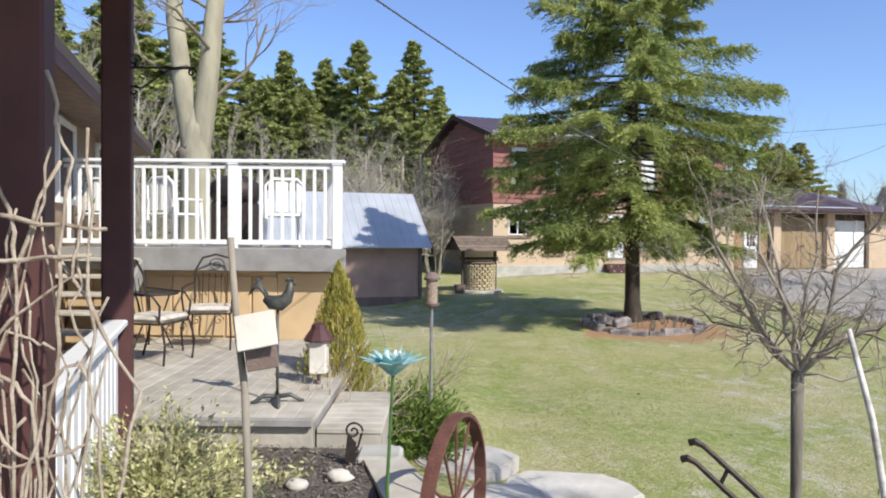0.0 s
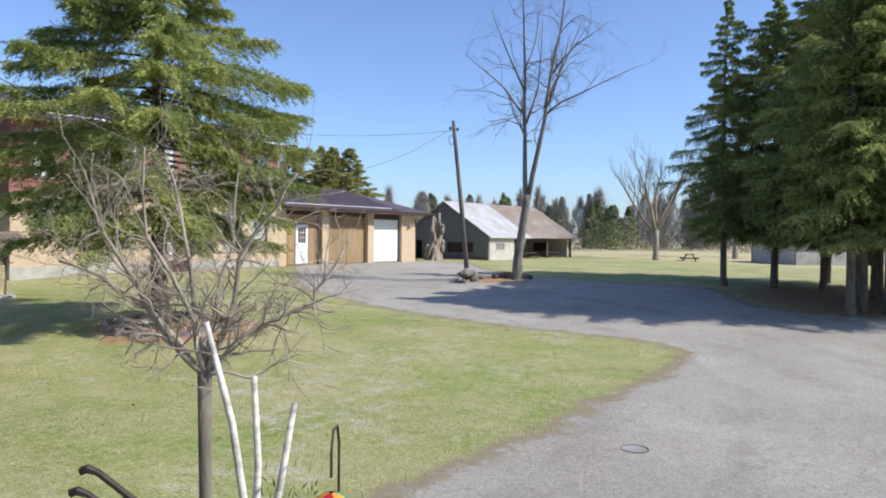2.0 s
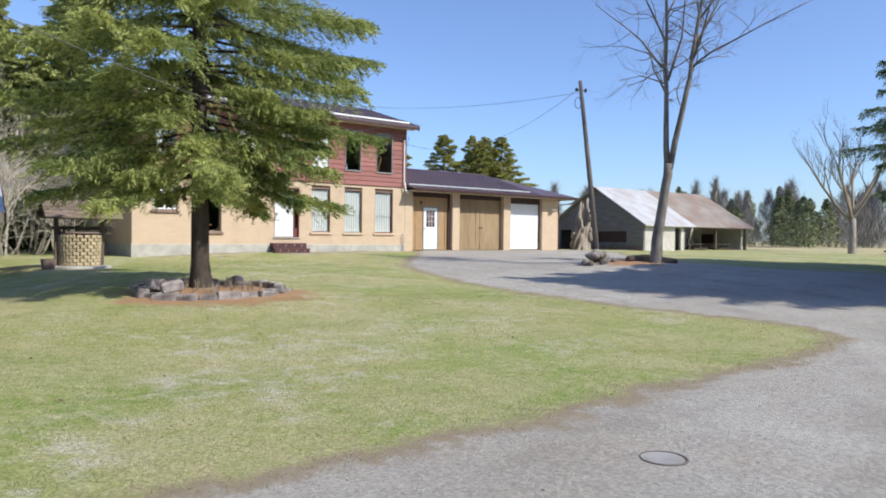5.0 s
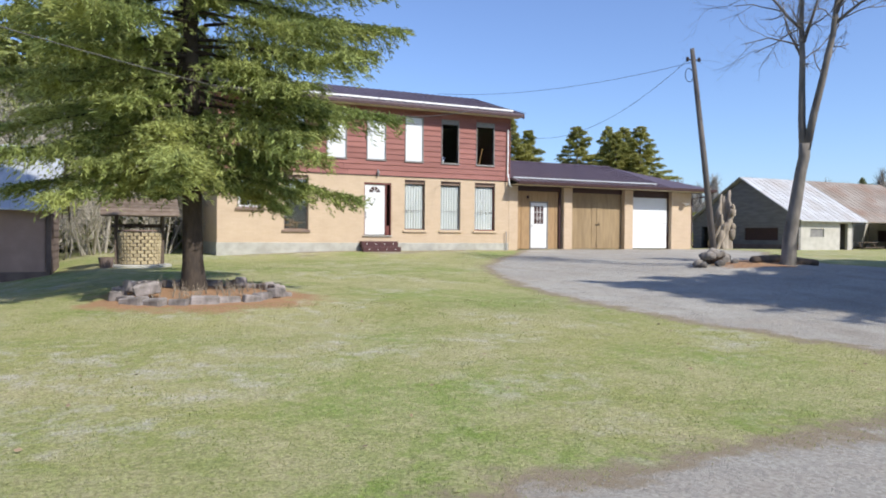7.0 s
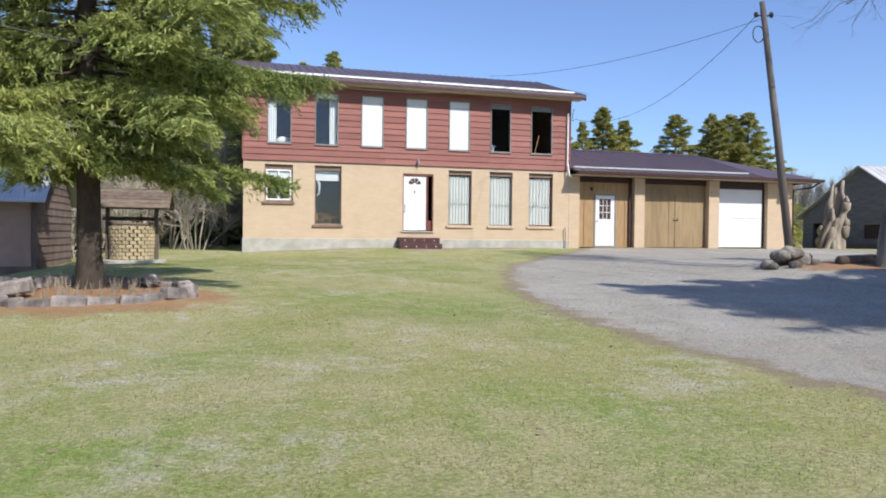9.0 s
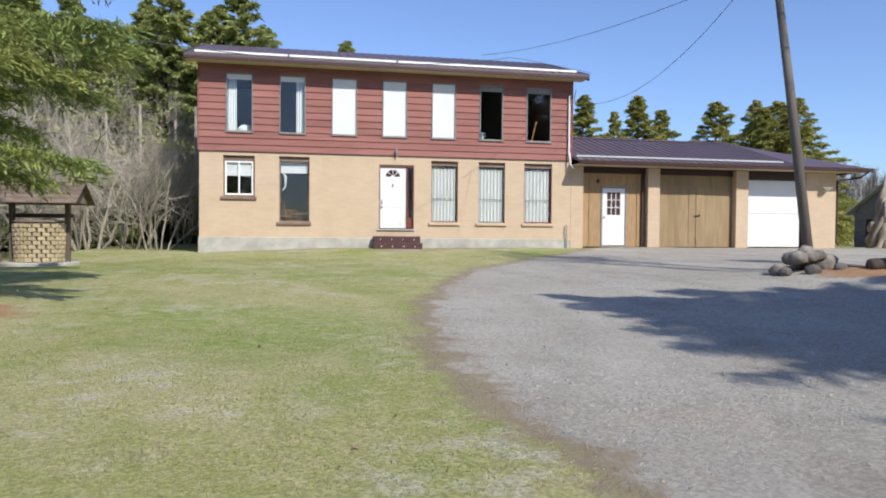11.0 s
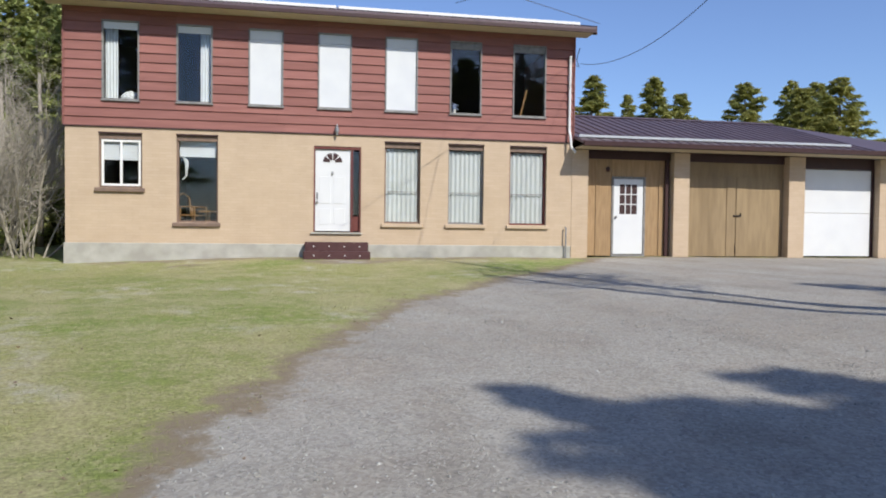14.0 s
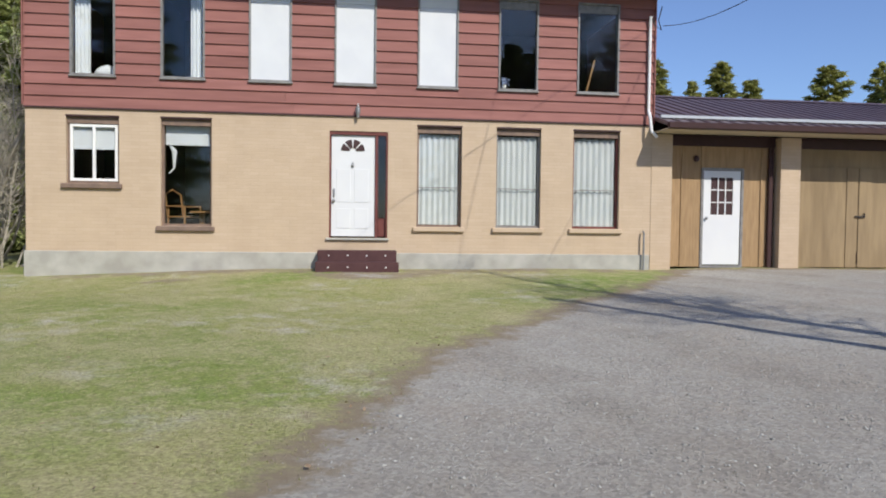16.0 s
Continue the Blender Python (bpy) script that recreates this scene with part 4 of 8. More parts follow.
single("wall_lamp", Geo().lathe([(0.03, 0.0), (0.055, 0.03), (0.055, 0.10), (0.03, 0.13)], 12, (13.72, 0.19, 2.18)).tube([(13.72, 0.25, 2.26), (13.72, 0.19, 2.30)], 0.015), M_TRIM, "small dark lamp above the white side door", "wall lamp")
# plywood double doors
pw = part("plywood_door", Geo().box((16.03, 0.24, -0.1), (17.55, 0.27, 2.12), bev=0.003), M_PLY, garage, "weathered plywood leaf of the double door")
part("strip", Geo().box((17.30, 0.222, -0.1), (17.56, 0.239, 2.12), bev=0.003), M_PLY, pw)
pw = part("plywood_door", Geo().box((17.575, 0.245, -0.1), (19.07, 0.275, 2.12), bev=0.003), M_PLY, garage, "weathered plywood leaf of the double door")
part("strip", Geo().box((17.60, 0.225, -0.1), (17.90, 0.243, 2.12), bev=0.003), M_PLY, pw)
part("latch", Geo().box((17.50, 0.19, 1.02), (17.74, 0.221, 1.06), bev=0.004).tube([(17.72, 0.20, 1.05), (17.72, 0.20, 1.12)], 0.014), M_IRON, pw, "dark iron hasp")
part("crack", Geo().tube([(17.55, 0.2435, 0.98), (17.53, 0.2435, 0.5), (17.60, 0.2235, 0.0)], 0.012, 4), M_TRIM, pw, "dark split along the edge")
part("upper_board", Geo().box((16.03, 0.262, 2.12), (19.07, 0.285, 2.52)), M_PLY, garage)
# white sectional overhead door
oh = part("overhead_door", Geo().box((19.59, 0.20, -0.1), (19.68, 0.26, 2.52)).box((21.93, 0.20, -0.1), (22.01, 0.26, 2.52)).box((19.68, 0.20, 2.42), (21.93, 0.26, 2.52)), M_TRIM, garage, "white sectional overhead door in a dark frame")
for k in range(2):
    part("door_section", Geo().box((19.682, 0.23, -0.08 + k * 1.25), (21.928, 0.26, 1.162 + k * 1.25), bev=0.006), M_DOORW, oh)
# garage roof with its hip end
gz = 2.86
GR_X1, G_OV = 24.25, 0.70
gs = 0.295
gy1 = GDEP / 2
gzr = gz + (gy1 + G_OV) * gs
part("roof", roof_slope(HX1 + 0.02, 21.3, -G_OV, gz, gy1, gzr, 0.05, 0.025, 0.30), M_ROOF, garage, "brown ribbed metal roof")
g = Geo().add([(21.3, -G_OV, gz), (GR_X1, -G_OV, gz), (21.3, gy1, gzr), (GR_X1, GDEP + 0.6, gz), (21.3, GDEP + 0.6, gz)], [(0, 1, 2), (1, 3, 2), (3, 4, 2)])
g.add([(21.3, -G_OV, gz - 0.05), (GR_X1, -G_OV, gz - 0.05), (GR_X1, GDEP + 0.6, gz - 0.05), (21.3, GDEP + 0.6, gz - 0.05)], [(0, 3, 2, 1)])
part("hip_roof", g, M_ROOF, garage)
part("roof", roof_slope(HX1 + 0.02, 21.3, GDEP + 0.6, gz, gy1 + 0.004, gzr, 0.05, 0.025, 0.30), M_ROOF, garage)
part("ridge_cap", Geo().prism([(gy1 - 0.16, gzr - 0.02), (gy1, gzr + 0.05), (gy1 + 0.16, gzr - 0.02)], HX1 + 0.05, 21.35, axis=0), M_ROOF, garage)
part("soffit", Geo().box((HX1 + 0.05, -G_OV + 0.03, gz - 0.12), (GR_X1 - 0.05, -0.012, gz - 0.09)), M_SOFFIT, garage)
part("gutter", Geo().prism([(-G_OV - 0.11, gz + 0.01), (-G_OV - 0.10, gz - 0.10), (-G_OV, gz - 0.12), (-G_OV, gz + 0.01)], HX1 + 0.03, GR_X1, axis=0).box((GR_X1 - 0.02, -G_OV, gz - 0.11), (GR_X1 + 0.02, GDEP, gz)), M_TRIM, garage, "dark brown eaves gutter")
zq = gz + 0.55 * gs
part("snow_guard", Geo().box((HX1 + 0.12, -G_OV + 0.53, zq + 0.02), (20.9, -G_OV + 0.63, zq + 0.085), bev=0.005), M_TINBLUE, garage, "long snow guard rail on the roof")
g = Geo().tube([(GR_X1 - 0.1, -G_OV + 0.05, gz - 0.1), (GR_X1 - 0.35, -G_OV + 0.2, gz - 0.32), (GX1 + 0.06, 0.0, gz - 0.42), (GX1 + 0.06, 0.02, 0.1), (GX1 + 0.15, -0.05, 0.0)], 0.04, 8)
single("downspout", g, M_TRIM, "brown downspout at the garage corner", "downspout")
g = Geo().lathe([(0.02, 0.0), (0.10, 0.05), (0.17, 0.12), (0.16, 0.125), (0.09, 0.06), (0.015, 0.015)], 18).tube([(0, 0, 0.0), (0.0, 0.10, -0.06), (0, 0.2, -0.02)], 0.018, 6)
dish = single("flood_lamp", g, M_WHITE, "white dish-shaped yard lamp on the garage pier", "lamp", (22.75, -0.24, 2.05))

# ---- sheds, barn and other buildings ----
barn = thing("barn", (29.9, -1.05, -0.6), "weathered grey barn with tin roof and open bay on posts", "barn")
BW, BH, BR, BL1, BL2 = 7.6, 2.15, 4.5, 4.3, 12.2


def gable_geo(w, h, r, t, holes=()):
    """A gable wall across y at x from 0 to t, with openings (ya, yb, za, zb)."""
    g = wall_geo(0, w, 0, h, list(holes), 0, t)
    g.v = [(t - y, x, z) for x, y, z in g.v]
    g.prism([(0, h), (w, h), (w / 2, r)], 0, t, axis=0)
    return g


part("gable_wall", gable_geo(BW, BH, BR - 0.06, 0.16, [(5.9, 6.9, 0.0, 1.75), (1.3, 3.6, 0.95, 1.65)]), M_BARNWALL, barn, "grey weathered gable wall")
part("window", Geo().box((0.08, 1.3, 0.95), (0.12, 3.6, 1.65)), M_TRIM, barn, "dark long window")
part("lower_boards", Geo().box((-0.03, 0, 0), (-0.002, 5.85, 0.72)), M_SHEDDARK, barn)
g = wall_geo(0.16, BL1, 0, BH, [(0.9, 2.0, 1.15, 1.6), (3.3, 3.95, 0, 1.9)], 0, 0.16)
part("front_wall", g, M_BARNPALE, barn, "pale front wall")
part("window", Geo().box((0.95, 0.06, 1.15), (2.0, 0.1, 1.6)), M_GREYFRAME, barn)
part("back_wall", Geo().box((0.16, BW - 0.16, 0), (BL2, BW, BH)).box((BL1, 0.02, 0), (BL1 + 0.14, BW - 0.16, BH)), M_BARNWALL, barn)
part("inner_wall", Geo().box((BL1 + 0.14, 4.2, 0), (BL2, 4.32, BH + 0.9)), M_BARNPALE, barn)
part("end_wall", wall_geo(0.35, BW - 0.16, 0, BH, [(2.2, 3.6, 0.9, 1.6)], 0, 0.12), M_BARNPALE, barn, "pale end wall of the open bay").matrix_basis = pose(BL2 - 0.1, 0, 0, 0, 0, 90)
part("end_window", Geo().box((BL2 - 0.16, 2.2, 0.9), (BL2 - 0.12, 3.6, 1.6)), M_TRIM, barn, "dark opening in the end wall")
bs = (BR - BH) / (BW / 2)
for xa, xb, mm, lab in ((-0.25, 5.2, M_TIN, "bright tin roof sheets"), (5.2, BL2 + 0.3, M_TINRUST, "dull rust-streaked tin roof sheets")):
    part("roof", roof_slope(xa, xb, -0.35, BH - 0.35 * bs + 0.1, BW / 2, BR + 0.1, 0.05, 0.02, 0.45), mm, barn, lab)
    part("roof", roof_slope(xa, xb, BW + 0.35, BH - 0.35 * bs + 0.1, BW / 2 + 0.003, BR + 0.1, 0.05, 0.02, 0.45), mm, barn)
for xx in (8.1, 11.95):
    part("post", Geo().tube([(xx, 0.05, -0.2), (xx, 0.05, BH + 0.02)], [0.12, 0.10], 8), M_POLE, barn)
part("beam", Geo().box((BL1, -0.04, BH - 0.2), (BL2, 0.12, BH - 0.02)), M_POLE, barn)


def picnic_table():
    t = thing("picnic_table", (0, 0, 0), "dark wooden picnic table under the open barn bay", "picnic table", "picnic tables")
    for k in range(4):
        part("top_plank", Geo().box((-0.95, -0.34 + k * 0.17, 0.70), (0.95, -0.18 + k * 0.17, 0.74), bev=0.004), M_POLE, t)
    for s in (-1, 1):
        part("bench", Geo().box((-0.95, s * 0.62 - 0.13, 0.42), (0.95, s * 0.62 + 0.13, 0.46), bev=0.004), M_POLE, t)
        part("leg", Geo().tube([(s * 0.7, -0.60, 0), (s * 0.7, -0.22, 0.70)], 0.045, 4).tube([(s * 0.7, 0.60, 0), (s * 0.7, 0.22, 0.70)], 0.045, 4).box((s * 0.7 - 0.02, -0.72, 0.36), (s * 0.7 + 0.02, 0.72, 0.42)), M_POLE, t)
    return t


pt = picnic_table()
pt.matrix_basis = pose(36.5, -0.1, -0.46, 0, 0, 4)
copy_thing(pt, pose(39.6, -0.3, -0.46, 0, 0, -6))
copy_thing(pt, pose(40.3, 1.6, -0.46, 0, 0, 10))
pt2 = copy_thing(pt, pose(47.0, -9.0, -0.50, 0, 0, 20))
tagged(pt2, "low wooden picnic table out on the grass")

low = thing("low_outbuilding", (49.0, -16.5, -0.6), "low whitewashed outbuilding with a rusty tin roof", "outbuilding", rz=-36)
part("wall", wall_geo(0, 9.0, 0, 1.75, [(2.2, 3.4, 0.75, 1.3), (6.6, 7.6, 0.0, 1.5)], 0, 0.2), M_LIMEWASH, low, "whitewashed front wall, its shade put in as grey")
part("window", Geo().box((2.2, 0.10, 0.75), (3.4, 0.14, 1.3)).box((2.77, 0.05, 0.75), (2.83, 0.10, 1.3)), M_TRIM, low)
part("back_wall", Geo().box((0, 0.2, 0), (0.2, 5, 1.75)).box((0, 4.8, 0), (9, 5.0, 1.75)).box((8.8, 0.2, 0), (9, 4.8, 1.75)), M_BARNPALE, low)
part("roof", roof_slope(-0.3, 9.3, -0.3, 1.70, 2.5, 2.35, 0.05, 0.02, 0.4), M_TINRUST, low)
part("roof", roof_slope(-0.3, 9.3, 5.3, 1.70, 2.503, 2.35, 0.05, 0.02, 0.4), M_TINRUST, low)

shed = thing("garden_shed", (-10.4, -5.75, -0.85), "tan garden shed with a grey-blue tin roof, half shaded", "shed")
SW, SD, SH, SR = 5.5, 3.9, 2.12, 3.72
part("front_wall", wall_geo(0, SW, -0.3, SH, [], 0, 0.12), M_SHEDWALL, shed, "pinkish tan front wall")
part("base_board", Geo().box((0, -0.02, -0.1), (SW, -0.003, 0.28)), M_SHEDDARK, shed)
part("corner_board", Geo().box((SW - 0.10, -0.025, 0.28), (SW + 0.025, -0.003, SH)), M_SHEDDARK, shed)
g = gable_geo(SD, SH, SR - 0.05, 0.12)
g.v = [(x + SW - 0.12, y, z) for x, y, z in g.v]
part("gable_wall", g, M_SHEDDARK, shed)
for k in range(17):
    z = k * 0.2
    if z < SH:
        a, b = 0.02, SD - 0.02
    else:
        q = (z + 0.2 - SH) / (SR - SH) * SD / 2
        a, b = q, SD - q
    if b - a > 0.2:
        part("siding_board", Geo().add([(SW + 0.03, a, z), (SW + 0.03, b, z), (SW + 0.006, b, z + 0.2), (SW + 0.006, a, z + 0.2)], [(0, 1, 2, 3)]).add([(SW + 0.03, a, z), (SW + 0.03, b, z), (SW, b, z), (SW, a, z)], [(0, 1, 2, 3)]), M_SHEDDARK, shed)
part("rear_wall", Geo().box((0, SD - 0.12, -0.3), (SW - 0.12, SD, SH)).box((0, 0.12, -0.3), (0.12, SD - 0.12, SH)), M_SHEDDARK, shed)
ss = (SR - SH) / (SD / 2)
part("roof", roof_slope(-0.3, SW + 0.28, -0.32, SH - 0.32 * ss + 0.08, SD / 2, SR + 0.08, 0.04, 0.015, 0.28), M_TINBLUE, shed, "grey-blue tin roof slope")
part("roof", roof_slope(-0.3, SW + 0.28, SD + 0.32, SH - 0.32 * ss + 0.08, SD / 2 + 0.003, SR + 0.08, 0.04, 0.015, 0.28), M_TINBLUE, shed)
for s in (0, 1):
    g = Geo()
    y0, y1 = ((-0.34, SD / 2), (SD + 0.34, SD / 2))[s]
    xx, za, zb = SW + 0.28, SH - 0.34 * ss, SR
    g.add([(xx, y0, za - 0.16), (xx + 0.03, y0, za - 0.16), (xx + 0.03, y1, zb - 0.16), (xx, y1, zb - 0.16), (xx, y0, za + 0.07), (xx + 0.03, y0, za + 0.07), (xx + 0.03, y1, zb + 0.07), (xx, y1, zb + 0.07)], [(0, 1, 2, 3), (4, 7, 6, 5), (0, 4, 5, 1), (1, 5, 6, 2), (3, 2, 6, 7), (0, 3, 7, 4)])
    part("bargeboard", g, M_TRIM, shed)

# wishing well
well = thing("wishing_well", (-2.69, -5.45, ground_z(-2.69, -5.45)), "wishing well of pale staggered stones with a shingled roof on posts", "wishing well")
part("slab", Geo().lathe([(0.85, -0.1), (0.85, 0.05), (0.83, 0.07)], 24), M_CONC, well, "round concrete slab")
g = Geo()
part("drum", Geo().lathe([(0.47, 0.05), (0.50, 0.9), (0.42, 0.9), (0.40, 0.5)], 24), M_SHEDDARK, well)
brick_me = Geo().box((-0.075, -0.04, -0.045), (0.075, 0.04, 0.045), bev=0.012).mesh("stone", M_WICKER)
for r in range(9):
    for k in range(18):
        t = 2 * math.pi * (k + 0.5 * (r % 2)) / 18
        ob = new("stone", brick_me)
        ob.parent = well
        rad = 0.51 + 0.004 * r
        ob.matrix_basis = pose(rad * math.cos(t), rad * math.sin(t), 0.12 + r * 0.098, 0, 0, math.degrees(t) + 90)
for s in (-1, 1):
    part("post", Geo().box((s * 0.60 - 0.05, -0.06, 0.05), (s * 0.60 + 0.05, 0.06, 1.72), bev=0.006), M_POLE, well)
part("crank", Geo().tube([(-0.72, 0, 1.15), (0.72, 0, 1.15)], 0.05, 8).tube([(0.72, 0, 1.15), (0.74, 0, 1.0), (0.86, 0, 1.0)], 0.018, 6), M_POLE, well, "wooden winding drum with a crank")
part("rim", Geo().lathe([(0.56, 0.98), (0.58, 1.0), (0.56, 1.04), (0.44, 1.04), (0.42, 1.0)], 24), M_SHEDDARK, well)
for s in (-1, 1):
    for r in range(5):
        u0, u1 = r / 5, (r + 1.18) / 5
        y0, y1 = s * 0.80 * (1 - u0), s * 0.80 * (1 - min(u1, 1.02))
        z0, z1 = 1.42 + 0.50 * u0, 1.42 + 0.50 * min(u1, 1.02)
        part("roof_board", Geo().add([(-1.0, y0, z0 + 0.035), (1.0, y0, z0 + 0.035), (1.0, y1, z1 + 0.012), (-1.0, y1, z1 + 0.012), (-1.0, y0, z0 + 0.005), (1.0, y0, z0 + 0.005), (1.0, y1, z1 - 0.01), (-1.0, y1, z1 - 0.01)], [(0, 1, 2, 3), (0, 4, 5, 1), (4, 7, 6, 5), (0, 3, 7, 4), (1, 5, 6, 2)]), M_SHINGLE, well)
for gx in (-0.845, 0.845):
    part("gable", Geo().prism([(-0.72, 1.45), (0.72, 1.45), (0, 1.90)], gx - 0.015, gx + 0.015, axis=0), M_SHEDDARK, well)
pot = single("tub", Geo().lathe([(0.16, 0), (0.2, 0.28), (0.21, 0.3), (0.18, 0.3), (0.15, 0.1)], 16), M_SHEDDARK, "small dark tub beside the wishing well", "tub", (-3.55, -5.85, ground_z(-3.55, -5.85) - 0.01))

# ---- trees ----


def diamonds(c, d, n, length, width):
    """Small leaf shapes at c, along d, with their width along n."""
    c, d, n = np.array(c), np.array(d), np.array(n)
    length, width = np.array(length)[:, None], np.array(width)[:, None]
    v = np.stack([c - d * length * 0.5, c + n * width * 0.5 - d * length * 0.05, c + d * length * 0.5, c - n * width * 0.5 - d * length * 0.05], 1).reshape(-1, 3)
    f = np.arange(len(v)).reshape(-1, 4)
    return v, f


def np_mesh(name, v, f, material):
    me = bpy.data.meshes.new(name)
    me.vertices.add(len(v))
    me.vertices.foreach_set("co", np.asarray(v, dtype=np.float32).ravel())
    k = f.shape[1]
    me.loops.add(f.size)
    me.loops.foreach_set("vertex_index", f.astype(np.int32).ravel())
    me.polygons.add(len(f))
    me.polygons.foreach_set("loop_start", np.arange(0, f.size, k, dtype=np.int32))
    me.update(calc_edges=True)
    me.materials.append(material)
    return me


def unit(v):
    return v / np.maximum(np.linalg.norm(v, axis=1, keepdims=True), 1e-9)


def conifer_crown(h, r0, base, n_br, twigs, needles, seed, size=0.16, droop=0.25, taper=0.85, up=0.35, ragged=0.3, low=1.0, hang=0.55, outline=None, tip=0.5, gaps=0.0):
    """Needle sprays on whorled boughs: centre, direction and side of each spray, plus the bough lines."""
    g = np.random.RandomState(seed)
    cs, ds, lines = [], [], []
    for b in range(n_br):
        u = (b + g.rand()) / n_br
        z = base + (h - base) * u ** 1.05
        az = b * 2.399 + g.uniform(-0.5, 0.5)
        wide = lerp_table(outline, u) if outline else ((1 - u) ** taper + 0.04) * (low + (1 - low) * min(1.0, u / 0.16))
        ll = r0 * wide * (1 + g.uniform(-ragged, ragged * 0.6))
        if g.rand() < gaps:
            ll *= 0.45
        dirv = np.array([math.cos(az), math.sin(az), 0.0])
        side = np.array([-math.sin(az), math.cos(az), 0.0])
        rise = up * (u - 0.25)
        def at(t):
            return np.array([0, 0, z]) + dirv * ll * t + np.array([0, 0, ll * (rise * t - droop * t * t + tip * droop * t ** 4)]) + side * 0.08 * ll * math.sin(3 * t + b)
        lines.append([at(t) for t in (0.0, 0.3, 0.65, 0.97)])
        m = max(4, int(twigs * (0.35 + ll / r0)))
        for k in range(m):
            t = 0.18 + 0.82 * ((k + g.rand()) / m) ** 0.8
            p = at(t)
            s = 1 if k % 2 else -1
            tl = ll * (0.08 + 0.32 * (1 - t)) * g.uniform(0.5, 1.25) + 0.10
            td = dirv * g.uniform(0.55, 0.9) + side * s * g.uniform(0.4, 1.0) + np.array([0, 0, g.uniform(-hang, 0.18)])
            td /= np.linalg.norm(td)
            q = np.linspace(0.05, 1.0, needles)
            pts = p + td * (q * tl)[:, None] + np.array([0, 0, -0.26 * tl]) * (q ** 2)[:, None] + g.normal(0, size * 0.24, (needles, 3))
            cs.append(pts)
            ds.append(td + g.normal(0, 0.5, (needles, 3)) + np.array([0, 0, -0.18]))
    c, d = np.concatenate(cs), unit(np.concatenate(ds))
    n = unit(np.cross(d, g.normal(0, 1, d.shape) + np.array([0, 0, 0.8])))
    return c, d, n, g, lines


def conifer(name, at, h, r0, base, n_br, twigs, needles, seed, material, bark, label, category, size=0.16, trunk=0.2, boughs=True, group="", slim=1.0, squash=(1.0, 1.0), **kw):
    t = thing(name, at, label, category, group)
    lean = random.Random(seed).uniform(-0.15, 0.15)
    part("trunk", Geo().tube([(0, 0, -0.5), (0, 0, 0.05), (lean * 0.2, 0, 0.5), (lean * 0.5, 0, h * 0.3), (lean, 0.05, h * 0.65), (0, 0, h * 0.98)], [trunk * 1.45, trunk * 1.3, trunk, trunk * 0.8, trunk * 0.45, 0.015], 12), bark, t, smooth=True)
    c, d, n, g, lines = conifer_crown(h, r0, base, n_br, twigs, needles, seed, size, **kw)
    c[:, 0] *= squash[0]
    c[:, 1] *= squash[1]
    v, f = diamonds(c, d, n, size * g.uniform(0.8, 1.9, len(c)), slim * size * g.uniform(0.28, 0.5, len(c)))
    ob = new("crown", np_mesh("crown", v, f, material))
    ob.parent = t
    if boughs:
        gb = Geo()
        for ln in lines:
            gb.tube([(q[0] * squash[0], q[1] * squash[1], q[2]) for q in ln], [0.035, 0.026, 0.016, 0.006], 4, cap=False)
        part("bough_frame", gb, bark, t)
    return t


def bare_branches(start, direction, length, radius, depth, rng, geo, spread=0.55, sides=(6, 5, 4, 3, 3, 3), up=0.12, kids=(3, 4), shrink=0.66, level=0, wiggle=0.14, thin=0.55):
    """Grows leafless limbs into geo, one tapered tube a limb."""
    n = 5 if level < 2 else 3
    p, d = Vector(start), Vector(direction).normalized()
    pts, rads = [p.copy()], [radius]
    for i in range(n):
        d = (d + Vector((rng.gauss(0, wiggle), rng.gauss(0, wiggle), rng.gauss(0, wiggle) + up))).normalized()
        p = p + d * length / n
        pts.append(p.copy())
        rads.append(radius * (1 - (1 - thin) * (i + 1) / n))
    geo.tube(pts, rads, sides[min(level, len(sides) - 1)], cap=level == 0)
    if depth <= 0:
        return
    m = rng.randint(*kids)
    for k in range(m):
        t = 0.35 + 0.65 * (k + rng.random()) / m
        i = min(n - 1, int(t * n))
        q = pts[i].lerp(pts[i + 1], t * n - i)
        axis = d.orthogonal().normalized()
        axis = Matrix.Rotation(rng.uniform(0, 2 * math.pi), 3, d) @ axis
        nd = (d + axis * spread * rng.uniform(0.7, 1.5)).normalized()
        bare_branches(q, nd, length * shrink * rng.uniform(0.7, 1.15), rads[i] * rng.uniform(0.45, 0.62), depth - 1, rng, geo, spread, sides, up, kids, shrink, level + 1, wiggle, thin)


# the big spruce on the lawn with its ring of blocks
SPR = (-2.15, -13.95)
conifer("spruce_tree", (*SPR, ground_z(*SPR)), 11.6, 3.3, 2.0, 172, 82, 24, 21, M_NEEDLE, M_BARKDARK, "big spruce tree with drooping yellow-green boughs on the lawn", "tree", size=0.10, trunk=0.18, droop=0.30, up=0.5, hang=0.55, ragged=0.42, slim=0.60, tip=0.55, gaps=0.12,
        outline=[(0, 0.76), (0.10, 0.92), (0.33, 1.0), (0.5, 0.82), (0.68, 0.52), (0.85, 0.26), (1, 0.02)], squash=(0.98, 0.84))
rs = random.Random(8)
ring = thing("tree_ring", (SPR[0] + 0.1, SPR[1] - 0.35, ground_z(*SPR) - 0.12), "ring of weathered stone blocks edging a bed round the spruce", "stone edging")
stone_me = [Geo().box((-0.24, -0.12, -0.14), (0.24, 0.12, 0.085), bev=0.03).mesh("stone", M_RINGSTONE) for _ in range(3)]
